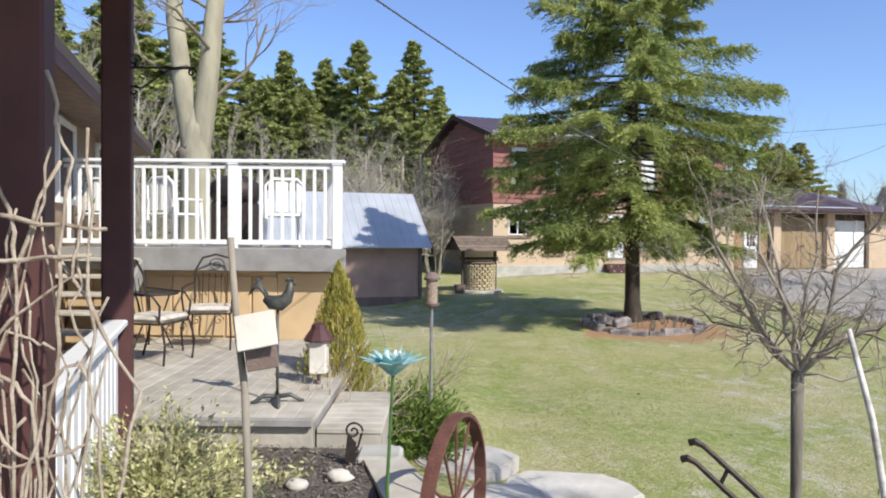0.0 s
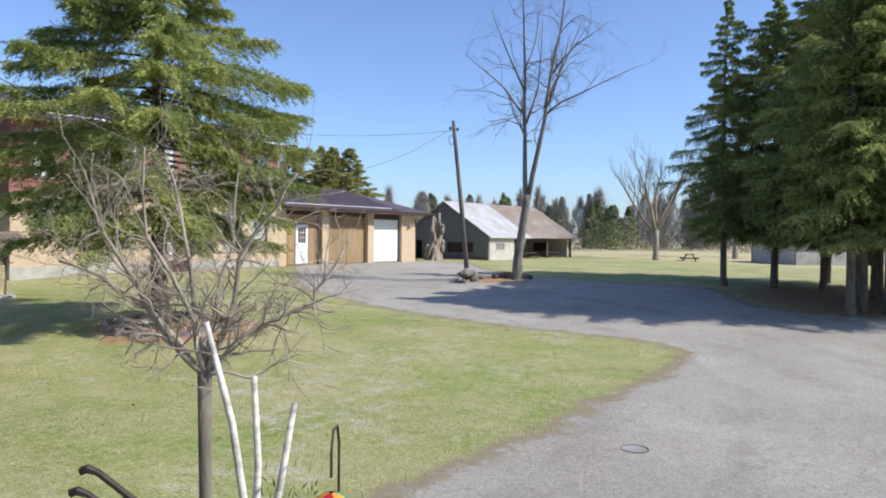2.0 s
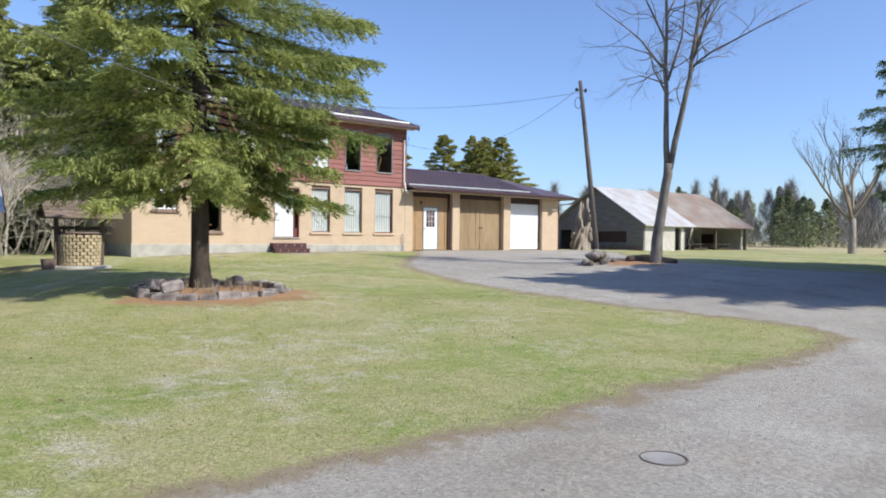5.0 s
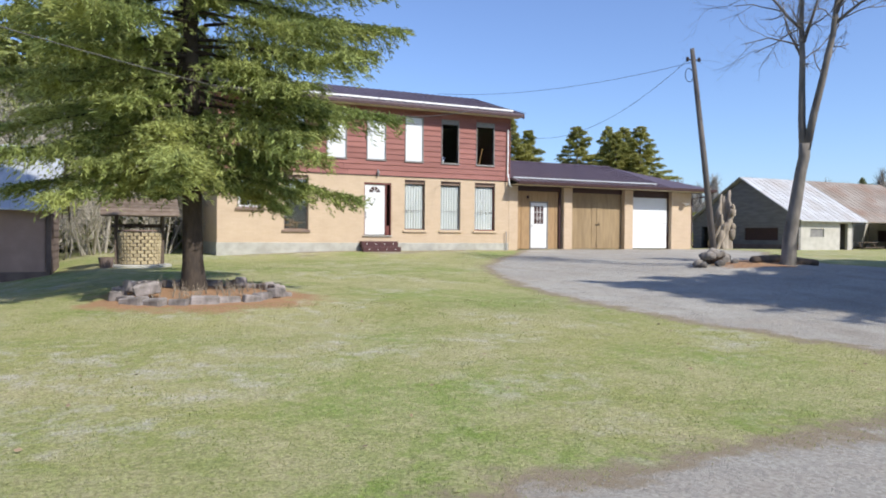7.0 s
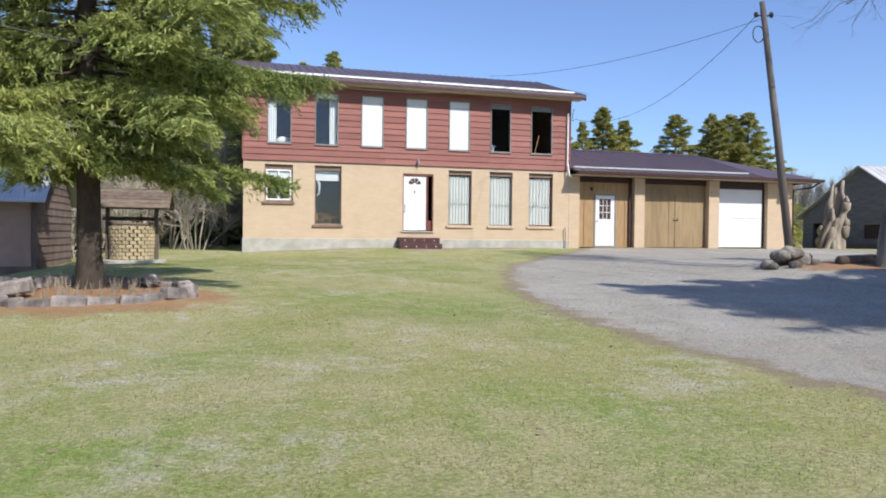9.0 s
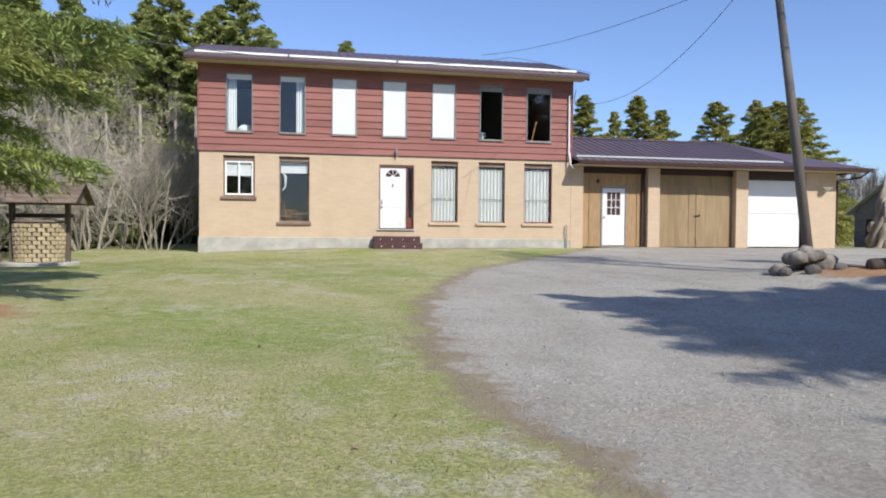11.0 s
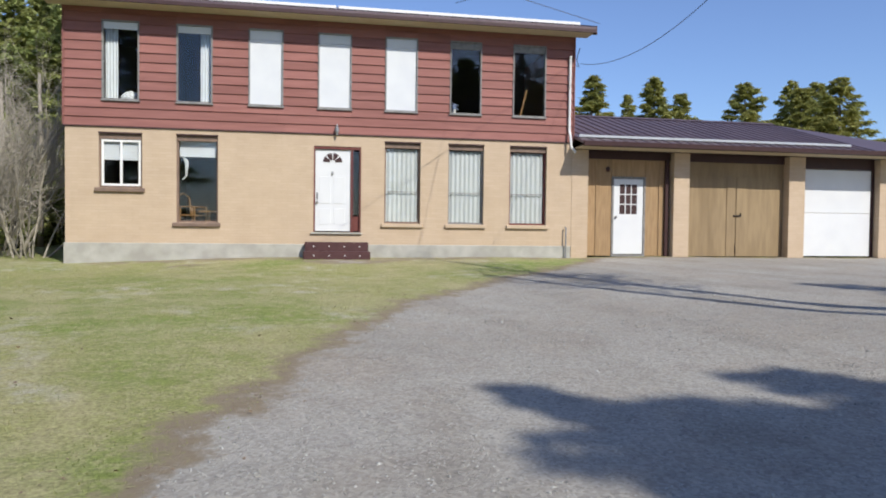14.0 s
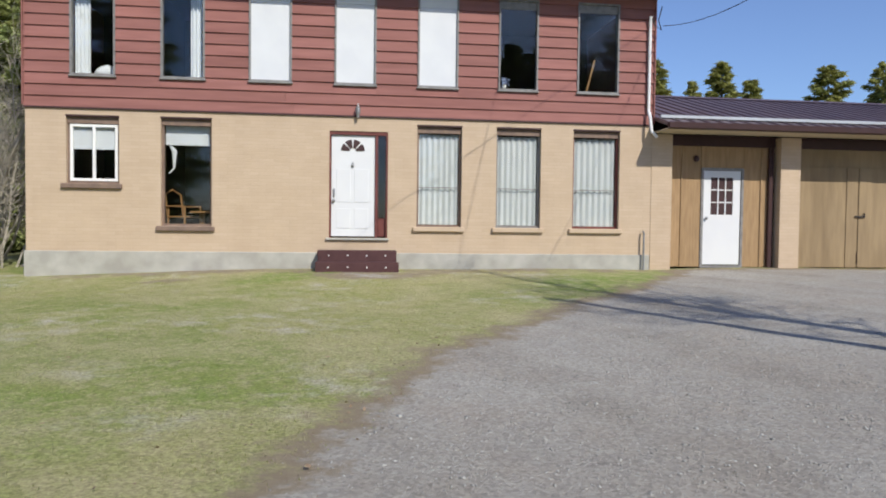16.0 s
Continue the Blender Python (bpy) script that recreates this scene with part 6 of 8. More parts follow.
fe = [(x, y + rf.uniform(8, 22), h * rf.uniform(0.9, 1.15), 2.6) for x, y, h in WOOD[::1]] + [(rf.uniform(-75, -30), rf.uniform(-30, 30), rf.uniform(9, 13), 2.8) for _ in range(60)]
far_wood("far_spruces", "deep spruce wood behind the first trees", fe, M_FARCON, 7, 9.0, (0.09, 0.036))

# ---- cottage porch, decks and garden in the foreground ----


def cot(name, a, d, z, label, category, group="", kind="", rz=0.0):
    x, y = cot_xy(a, d)
    return thing(name, (x, y, z), label, category, group, kind, COT_RZ + rz)


def cot_single(name, geo, material, label, category, a, d, z, group="", kind="", smooth=False, rz=0.0):
    x, y = cot_xy(a, d)
    return single(name, geo, material, label, category, (x, y, z), group, kind, smooth, COT_RZ + rz)


# porch floor and steps down to the gravel
porch = cot("porch", 0, 0, 0, "wooden porch floor with steps down to the drive", "porch", kind="structure")
part("floor", Geo().box((-6, -3, -0.1), (1.25, 1.5, 0.05), bev=0.01), M_DECK, porch)
part("floor", Geo().box((-6, 1.502, -0.1), (-2.35, 7.0, 0.05), bev=0.01), M_DECK, porch)
part("skirt", Geo().box((1.12, -2.95, -1.3), (1.20, 1.45, -0.1)).box((-6, 1.38, -1.3), (1.12, 1.45, -0.1)), M_DECKGREY, porch)
for k in range(1, 5):
    part("step", Geo().box((1.25 + 0.3 * (k - 1), -1.2, 0.05 - 0.18 * k - 0.05), (1.25 + 0.3 * k + 0.02, 1.45, 0.05 - 0.18 * k), bev=0.008), M_DECK, porch)
    part("riser", Geo().box((1.25 + 0.3 * (k - 1) + 0.005, -1.18, -1.3), (1.25 + 0.3 * (k - 1) + 0.03, 1.43, 0.05 - 0.18 * k - 0.05)), M_DECKGREY, porch)
P1, P2 = (-1.36, 2.3), (-2.13, 4.7)
for a, d in (P1, P2):
    p = cot("porch_post", a, d, -0.1, "maroon painted porch post", "porch post", "porch posts", rz=18)
    part("shaft", Geo().box((-0.09, -0.09, -0.8), (0.09, 0.09, 3.90), bev=0.012), M_PORCH, p)
    part("trim", Geo().box((-0.105, -0.105, 3.5), (0.105, 0.105, 3.6), bev=0.01), M_PORCH, p)
roof = cot("porch_roof", 0, 0, 3.30, "maroon trimmed porch roof over the posts", "roof", kind="structure")
part("beam", Geo().add([(P1[0] + 0.2, -3, 0), (P1[0] + 0.4, -3, 0), (P2[0] + 0.1, 5.2, 0), (P2[0] - 0.1, 5.2, 0), (P1[0] + 0.2, -3, 0.25), (P1[0] + 0.4, -3, 0.25), (P2[0] + 0.1, 5.2, 0.25), (P2[0] - 0.1, 5.2, 0.25)], [(0, 1, 2, 3), (4, 7, 6, 5), (0, 4, 5, 1), (1, 5, 6, 2), (2, 6, 7, 3), (3, 7, 4, 0)]), M_PORCH, roof)
part("roof_panel", Geo().prism([(-6, -3), (0.85, -3), (0.35, 0.96), (-0.15, 3.0), (-0.85, 5.0), (-6, 5.0)], 0.25, 0.36, axis=2), M_ROOF, roof)
# white porch railing between the posts
va = Vector((P2[0] - P1[0], P2[1] - P1[1], 0))
ln = va.length
rl = cot("porch_railing", P1[0], P1[1], 0.05, "white painted porch railing with flat boards", "railing", rz=math.degrees(math.atan2(va.y, va.x)))
part("cap", Geo().box((0.10, -0.07, 0.86), (ln - 0.10, 0.07, 0.905), bev=0.01), M_WHITE, rl)
part("bottom_rail", Geo().box((0.10, -0.03, 0.08), (ln - 0.10, 0.03, 0.15), bev=0.006), M_WHITE, rl)
for k in range(13):
    x = 0.14 + k * (ln - 0.30) / 12.5
    part("picket", Geo().box((x, -0.015, 0.15), (x + 0.12, 0.015, 0.86), bev=0.005), M_WHITE, rl)
rl2 = cot("porch_railing", P1[0] + 0.16, 0.35, 0.05, "white painted porch railing with flat boards", "railing", rz=100)
part("cap", Geo().box((0.0, -0.07, 0.86), (1.85, 0.07, 0.905), bev=0.01), M_WHITE, rl2)
for k in range(12):
    part("picket", Geo().box((0.02 + k * 0.15, -0.015, 0.05), (0.14 + k * 0.15, 0.015, 0.86), bev=0.005), M_WHITE, rl2)
# iron plant bracket
g = Geo().tube([(0, 0, 0), (0.42, 0, 0.0)], 0.008, 6).tube([(0, 0, -0.12), (0.08, 0, -0.13), (0.18, 0, -0.06), (0.26, 0, -0.01), (0.34, 0, 0.0)], 0.007, 6)
for cx, cz, r0 in ((0.03, 0.05, 0.045), (0.03, -0.15, 0.04), (0.40, -0.03, 0.03)):
    g.tube([(cx + r0 * (1 - k / 16) * math.cos(k * 0.55), 0, cz + r0 * (1 - k / 16) * math.sin(k * 0.55)) for k in range(14)], 0.006, 5)
cot_single("plant_bracket", g, M_IRON, "black scrolled iron plant bracket on the porch post", "bracket", P2[0] + 0.10, P2[1] - 0.05, 2.58)
# grapevine trellis
g = Geo()
rv = random.Random(17)


def vine(pts, r=0.011):
    out = []
    for p, q in zip(pts, pts[1:]):
        for k in range(5):
            v = Vector(p).lerp(Vector(q), k / 5)
            out.append(v + Vector((rv.gauss(0, 0.007), rv.gauss(0, 0.007), rv.gauss(0, 0.007))))
    out.append(Vector(pts[-1]))
    rr = [r * rv.uniform(0.8, 1.25) for _ in out]
    return out, rr


tre = cot("vine_trellis", -1.16, 1.92, 0, "rustic trellis of twisted bare grapevine against the porch post", "trellis")
for pts, r in [([(-0.06, 0, -0.6), (-0.05, 0, 0.9), (-0.07, 0, 1.6), (-0.12, 0, 2.0), (-0.3, 0, 2.12)], 0.014), ([(0.0, 0, -0.6), (0.0, 0, 1.0), (0.02, 0, 1.45), (-0.02, 0, 1.62), (-0.05, 0, 1.95)], 0.012),
               ([(0.10, 0, -0.5), (0.09, 0, 0.9), (0.13, 0, 1.3), (0.15, 0, 1.72), (0.10, 0, 1.95)], 0.012), ([(-0.22, 0, -0.6), (-0.24, 0, 0.8), (-0.18, 0, 1.5), (-0.14, 0, 1.9)], 0.012),
               ([(0.20, 0, -0.5), (0.19, 0, 0.8), (0.22, 0, 1.25), (0.21, 0, 1.8)], 0.010), ([(-0.30, 0, 1.57), (-0.05, 0, 1.57), (0.26, 0, 1.53)], 0.014), ([(-0.32, 0, 1.46), (0.0, 0, 1.44), (0.22, 0, 1.46)], 0.014),
               ([(-0.30, 0, 0.75), (-0.22, 0, 1.10), (-0.08, 0, 1.19), (0.06, 0, 1.05), (0.09, 0, 0.7)], 0.013), ([(-0.16, 0, 0.3), (-0.14, 0, 0.85), (-0.06, 0, 1.02), (0.04, 0, 0.9), (0.06, 0, 0.3)], 0.012),
               ([(0.02, 0, 0.7), (0.10, 0, 1.12), (0.18, 0, 1.18), (0.24, 0, 1.0), (0.22, 0, 0.5)], 0.011), ([(-0.32, 0, 1.3), (-0.1, 0, 1.2), (0.16, 0, 1.4), (0.20, 0, 1.62)], 0.009),
               ([(-0.28, 0, 0.95), (0.0, 0, 0.88), (0.2, 0, 0.95)], 0.010), ([(-0.28, 0, 1.85), (-0.22, 0, 1.98), (-0.18, 0, 1.7), (-0.24, 0, 1.4)], 0.009), ([(-0.2, 0.02, 0.6), (0.05, 0.02, 1.5), (0.1, 0.02, 1.75)], 0.008),
               ([(-0.34, 0.02, 1.75), (-0.26, 0.02, 1.5), (-0.2, 0.02, 1.2), (-0.02, 0.02, 0.7), (0.0, 0.02, 0.3)], 0.011), ([(0.06, 0.02, 0.2), (-0.03, 0.02, 1.0), (-0.10, 0.02, 1.5), (-0.20, 0.02, 1.9)], 0.010),
               ([(0.14, 0.02, 0.3), (0.05, 0.02, 0.75), (0.18, 0.02, 1.2), (0.17, 0.02, 1.5)], 0.009), ([(-0.3, 0.01, 1.12), (-0.15, 0.01, 1.0), (0.0, 0.01, 1.25), (0.12, 0.01, 1.2)], 0.009),
               ([(-0.05, 0.02, 0.85), (0.03, 0.02, 0.62), (0.12, 0.02, 0.85), (0.2, 0.02, 0.7)], 0.009), ([(-0.33, 0.01, 0.9), (-0.2, 0.01, 0.72), (-0.05, 0.01, 0.8)], 0.009)]:
    o, rr = vine(pts, r * 0.46)
    part("vine", Geo().tube(o, rr, 6), M_VINE, tre, smooth=True)

for k in range(16):
    x0 = -0.30 + 0.036 * k + rv.uniform(-0.03, 0.03)
    top = rv.uniform(0.9, 2.0)
    o, rr = vine([(x0, 0.03, -0.5), (x0 + rv.uniform(-0.06, 0.06), 0.03, 0.5), (x0 + rv.uniform(-0.10, 0.10), 0.03, 0.5 + (top - 0.5) * 0.6), (x0 + rv.uniform(-0.16, 0.16), 0.03, top)], rv.uniform(0.003, 0.0055))
    part("vine", Geo().tube(o, rr, 5), M_VINE, tre, smooth=True)

# raised deck with white balustrade
rd = cot("raised_deck", 0, 0, 0, "raised deck with grey fascia and tan panelled skirting", "deck", kind="structure")
part("floor", Geo().prism([(-7, 8.58), (-1.20, 8.58), (-2.1, 13.0), (-7, 13.0)], 1.2, 1.33, axis=2), M_DECK, rd)
part("fascia", Geo().box((-7, 8.54, 1.06), (-1.16, 8.578, 1.335), bev=0.006), M_DECKGREY, rd)
part("skirting", Geo().box((-7, 8.80, -1.1), (-1.22, 8.85, 1.06)).prism([(-1.27, 8.85), (-1.22, 8.85), (-2.15, 13.0), (-2.2, 13.0)], -1.1, 1.06, axis=2), M_PANEL, rd)
for k in range(13):
    a = -5.9 + k * 0.325
    if a < -2.1:
        part("panel", Geo().box((a, 8.775, 0.25), (a + 0.30, 8.798, 0.98), bev=0.006), M_PANEL, rd)
part("panel", Geo().box((-2.02, 8.775, 0.10), (-1.24, 8.798, 1.03), bev=0.006), M_PANEL, rd)
part("top_rail", Geo().box((-6, 8.775, 1.0), (-2.05, 8.799, 1.058), bev=0.004), M_PANEL, rd)
bal = cot("deck_balustrade", 0, 8.62, 1.33, "white painted balustrade round the raised deck", "balustrade")
for k, a in enumerate((-1.27, -2.52, -4.0, -5.5)):
    part("post", Geo().box((a - 0.055, -0.05, 0), (a + 0.055, 0.05, 1.0), bev=0.006), M_WHITE, bal)
    part("post_cap", Geo().box((a - 0.065, -0.06, 1.0), (a + 0.065, 0.06, 1.02), bev=0.004), M_WHITE, bal)
part("handrail", Geo().box((-6, -0.06, 1.022), (-1.18, 0.07, 1.065), bev=0.008), M_WHITE, bal)
part("top_rail", Geo().box((-6, -0.02, 0.955), (-1.33, 0.02, 0.998)), M_WHITE, bal)
part("bottom_rail", Geo().box((-6, -0.025, 0.05), (-1.33, 0.025, 0.105)), M_WHITE, bal)
part("side_rail", Geo().prism([(-1.33, 0.072), (-1.20, 0.072), (-2.05, 4.3), (-2.18, 4.3)], 1.022, 1.065, axis=2).prism([(-1.30, 0.06), (-1.26, 0.06), (-2.10, 4.3), (-2.14, 4.3)], 0.05, 0.105, axis=2), M_WHITE, bal)
bm_me = Geo().box((-0.019, -0.017, 0.105), (0.019, 0.017, 0.955), bev=0.003).mesh("baluster", M_WHITE)
for k in range(36):
    a = -1.42 - 0.128 * k
    if min(abs(a - q) for q in (-2.52, -4.0, -5.5)) > 0.07:
        ob = new("baluster", bm_me)
        ob.parent, ob.location = bal, (a, 0, 0)
for k in range(28):
    ob = new("baluster", bm_me)
    ob.parent, ob.location = bal, (-1.29 - 0.03 * k, 0.15 + 0.15 * k, 0)


def patio_chair(a, d, rz):
    t = cot("patio_chair", a, d, 1.33, "white moulded plastic patio chair on the raised deck", "chair", "patio chairs", rz=rz)
    part("seat", Geo().box((-0.24, -0.24, 0.40), (0.24, 0.24, 0.44), bev=0.015), M_WHITE, t)
    for k in range(5):
        part("back_slat", Geo().box((-0.22 + k * 0.09, 0.20, 0.46), (-0.15 + k * 0.09, 0.235, 0.86), bev=0.01), M_WHITE, t)
    part("back_rim", Geo().tube([(-0.25, 0.22, 0.42), (-0.25, 0.23, 0.8), (-0.16, 0.24, 0.89), (0.16, 0.24, 0.89), (0.25, 0.23, 0.8), (0.25, 0.22, 0.42)], 0.02, 6), M_WHITE, t)
    for sx in (-1, 1):
        part("armrest", Geo().box((sx * 0.25 - 0.03, -0.22, 0.60), (sx * 0.25 + 0.03, 0.22, 0.63), bev=0.008), M_WHITE, t)
        for sy in (-1, 1):
            part("leg", Geo().tube([(sx * 0.26, sy * 0.25, 0.0), (sx * 0.23, sy * 0.22, 0.62)], [0.022, 0.028], 6), M_WHITE, t)
    return t


patio_chair(-3.55, 9.5, 150)
patio_chair(-2.15, 9.6, 200)
patio_chair(-4.6, 9.8, 170)
gr = cot("barbecue", -2.95, 10.2, 1.33, "dark covered barbecue behind the balustrade", "barbecue")
part("lid", Geo().lathe([(0.30, 0.62), (0.36, 0.72), (0.34, 0.88), (0.2, 0.98), (0.05, 1.0)], 18), M_IRON, gr, smooth=True)
part("body", Geo().box((-0.28, -0.22, 0.05), (0.28, 0.22, 0.62), bev=0.02), M_IRON, gr)
# steps up to the raised deck
st = cot("deck_stairs", -4.35, 7.35, 0.05, "weathered grey stairs up to the raised deck", "stairs")
for k in range(6):
    part("tread", Geo().box((-0.75, 0.2 * k, 0.17 + 0.19 * k), (0.75, 0.2 * k + 0.27, 0.21 + 0.19 * k), bev=0.006), M_DECK, st)
for sx in (-0.78, 0.74):
    part("stringer", Geo().prism([(0, 0), (0.25, 0), (1.35, 1.05), (1.35, 1.27), (0, 0.15)], sx, sx + 0.04, axis=0), M_DECKGREY, st)
# cottage gable behind the deck
cg = cot("cottage", -3.2, 5.95, 0, "tan sided cottage with a dark eave beyond the porch", "house", rz=16.7)
part("wall", Geo().box((-0.80, -6, -1), (-0.55, 7.4, 2.95)), M_COTTAGE, cg)
part("end_wall", Geo().box((-6, 7.15, -1), (-0.80, 7.4, 2.95)), M_COTTAGE, cg)
part("fascia", Geo().box((-0.03, -0.9, 2.90), (0.0, 7.7, 3.09), bev=0.006), M_TRIM, cg)
part("soffit", Geo().box((-0.55, -0.9, 2.92), (-0.03, 7.7, 2.945)), M_REVEAL, cg)
part("roof", Geo().prism([(0.04, 3.09), (-4.0, 4.7), (-4.0, 4.62), (0.0, 3.03)], -0.9, 7.75, axis=1), M_ROOF, cg)
for y0 in (2.55, 5.2):
    w1 = part("window", Geo().box((-0.55, y0, 1.85), (-0.50, y0 + 0.07, 2.85)).box((-0.55, y0 + 0.93, 1.85), (-0.50, y0 + 1.0, 2.85)).box((-0.55, y0 + 0.07, 1.85), (-0.50, y0 + 0.93, 1.92)).box((-0.55, y0 + 0.07, 2.78), (-0.50, y0 + 0.93, 2.85)), M_WHITE, cg, "white framed cottage window")
    part("pane", Geo().box((-0.549, y0 + 0.07, 1.92), (-0.53, y0 + 0.93, 2.78)), M_TRIM, w1, "dark glass")

pl = cot_single("potted_plant", Geo().lathe([(0.12, 0), (0.17, 0.25), (0.16, 0.26)], 14), M_WHITE, "leafy potted plant on the cottage side of the deck", "potted plant", -5.0, 9.6, 1.33)
gl = np.random.RandomState(2)
n = 260
c = gl.normal(0, 1, (n, 3)) * np.array([0.16, 0.16, 0.24]) + np.array([0, 0, 0.62])
d = unit(gl.normal(0, 1, (n, 3)) + np.array([0, 0, 0.4]))
v, f = diamonds(c, d, unit(np.cross(d, gl.normal(0, 1, (n, 3)))), gl.uniform(0.08, 0.16, n), gl.uniform(0.03, 0.06, n))
ob = new("foliage", np_mesh("foliage", v, f, M_GREENLEAF))
ob.parent = pl

# lower deck of planks
ld = cot("lower_deck", 0, 0, 0, "low deck of weathered grey planks with a pale fascia", "deck", kind="structure")
for k in range(20):
    a = -3.75 + k * 0.143
    part("plank", Geo().box((a, 5.02, 0.185), (a + 0.137, 8.77, 0.222), bev=0.005), M_DECK, ld)
part("nosing", Geo().box((-3.75, 4.97, 0.165), (-0.90, 5.018, 0.224), bev=0.008), M_DECKGREY, ld)
part("fascia", Geo().box((-3.75, 5.03, -0.6), (-0.91, 5.08, 0.18), bev=0.004), M_DECK, ld)
part("side_fascia", Geo().box((-0.94, 5.08, -0.9), (-0.90, 8.77, 0.182)), M_DECKGREY, ld)
for k in range(8):
    part("step_plank", Geo().box((-0.885, 5.06 + k * 0.15, 0.10), (-0.42, 5.20 + k * 0.15, 0.14), bev=0.005), M_DECK, ld)
part("step_fascia", Geo().box((-0.885, 5.07, -0.9), (-0.44, 6.24, 0.098)), M_DECK, ld)
blk = cot_single("edging_block", Geo().box((-0.16, -0.14, -0.9), (0.14, 0.14, 0.06), bev=0.02), M_CONC, "pale concrete block at the corner of the deck step", "block", -0.40, 4.80, 0)
g = Geo()
g.tube([(0.10 * (1 - k / 22) * math.cos(k * 0.5), 0, 0.36 + 0.10 * (1 - k / 22) * math.sin(k * 0.5)) for k in range(20)], 0.012, 6).tube([(0.09, 0, 0.34), (0.05, 0, 0.2), (-0.02, 0, 0.1), (0.02, 0, 0.0), (0.10, 0, 0.02)], 0.012, 6)
g.add([(-0.09, 0.01, 0.05), (0.02, 0.01, 0.02), (0.03, 0.01, 0.24), (-0.06, 0.01, 0.33), (-0.09, -0.01, 0.05), (0.02, -0.01, 0.02), (0.03, -0.01, 0.24), (-0.06, -0.01, 0.33)], [(0, 1, 2, 3), (7, 6, 5, 4), (0, 4, 5, 1), (1, 5, 6, 2), (2, 6, 7, 3), (3, 7, 4, 0)])
scr = cot_single("iron_scroll", g, M_IRON, "black scrolled iron ornament leaning on the edging block", "garden ornament", -0.57, 4.62, 0.02)
scr.scale = (0.62, 0.62, 0.62)

# mulch bed with its edging planks
bed = cot_single("mulch_bed", Geo().box((-2.2, 1.6, -1.3), (-0.36, 5.02, 0.02), bev=0.03), M_MULCH, "raised bed of dark bark mulch before the deck", "flower bed", 0, 0, 0, kind="structure")
gm = np.random.RandomState(9)
n = 5200
c = np.stack([gm.uniform(-2.15, -0.40, n), gm.uniform(2.6, 5.0, n), gm.uniform(0.018, 0.035, n)], 1)
d = unit(gm.normal(0, 1, (n, 3)) * np.array([1, 1, 0.25]))
v, f = diamonds(c, d, unit(np.cross(d, np.array([0, 0, 1.0]) + gm.normal(0, 0.3, (n, 3)))), gm.uniform(0.02, 0.06, n), gm.uniform(0.010, 0.02, n))
chips = new("mulch_chips", np_mesh("mulch_chips", v, f, M_CHIP))
chips.matrix_basis = pose(*COT, 0, 0, 0, COT_RZ)
tagged(chips, "loose bark chips strewn over the bed", "mulch", kind="stuff")
ed = cot("edging_plank", 0, 0, 0, "broad weathered plank edging the mulch bed", "edging", kind="structure")
part("plank", Geo().add([(-0.60, 5.0, 0.0), (-0.34, 5.0, 0.0), (0.20, 3.4, 0.0), (-0.10, 3.2, 0.0), (-0.60, 5.0, 0.045), (-0.34, 5.0, 0.045), (0.20, 3.4, 0.045), (-0.10, 3.2, 0.045)], [(0, 1, 2, 3), (4, 7, 6, 5), (0, 4, 5, 1), (1, 5, 6, 2), (2, 6, 7, 3), (3, 7, 4, 0)]), M_DECK, ed)
part("side", Geo().add([(-0.36, 5.0, -1.2), (-0.34, 5.0, -1.2), (0.20, 3.4, -1.2), (0.18, 3.4, -1.2), (-0.36, 5.0, 0.0), (-0.34, 5.0, 0.0), (0.20, 3.4, 0.0), (0.18, 3.4, 0.0)], [(0, 1, 2, 3), (4, 7, 6, 5), (0, 4, 5, 1), (1, 5, 6, 2), (2, 6, 7, 3), (3, 7, 4, 0)]), M_DECKGREY, ed)
rr = random.Random(23)
for a, d, r in ((-0.62, 4.35, 0.07), (-0.85, 4.2, 0.06), (-1.2, 4.55, 0.05)):
    cot_single("garden_stone", Geo().rock((0, 0, 0), r, rr, (1.2, 0.9, 0.6)), M_SLAB, "pale stone lying in the mulch bed", "stone", a, d, 0.04, "garden stones", smooth=True)

# flagstones
fl = cot("flagstone_path", 0.6, 6.0, 0, "path of big pale irregular flagstones set in the grass", "path", kind="structure")
for k, (a, d, ra, rb_, rot) in enumerate([(-0.35, 0.75, 0.52, 0.42, 10), (0.55, 0.35, 0.62, 0.40, -14), (-0.15, -0.15, 0.50, 0.40, 30), (0.75, -0.45, 0.55, 0.40, -20), (0.05, -0.95, 0.55, 0.42, 0), (1.15, -1.1, 0.5, 0.36, 10), (0.45, -1.7, 0.5, 0.4, 30)]):
    pts = []
    m = 11
    for q in range(m):
        t = 2 * math.pi * q / m
        w = 1 + rr.uniform(-0.16, 0.14)
        pts.append((ra * w * math.cos(t), rb_ * w * math.sin(t)))
    x, y = cot_xy(0.6 + a, 6.0 + d)
    z = ground_z(x, y)
    g = Geo().prism(pts, -0.10, 0.045, axis=2)
    tp = [(p[0] * 0.96, p[1] * 0.96) for p in pts]
    g.prism(tp, 0.045, 0.06, axis=2)
    ob = part("flagstone", g, M_SLAB, fl)
    ob.matrix_basis = pose(a, d, z, rr.uniform(-2, 2), rr.uniform(-2, 2), rot)
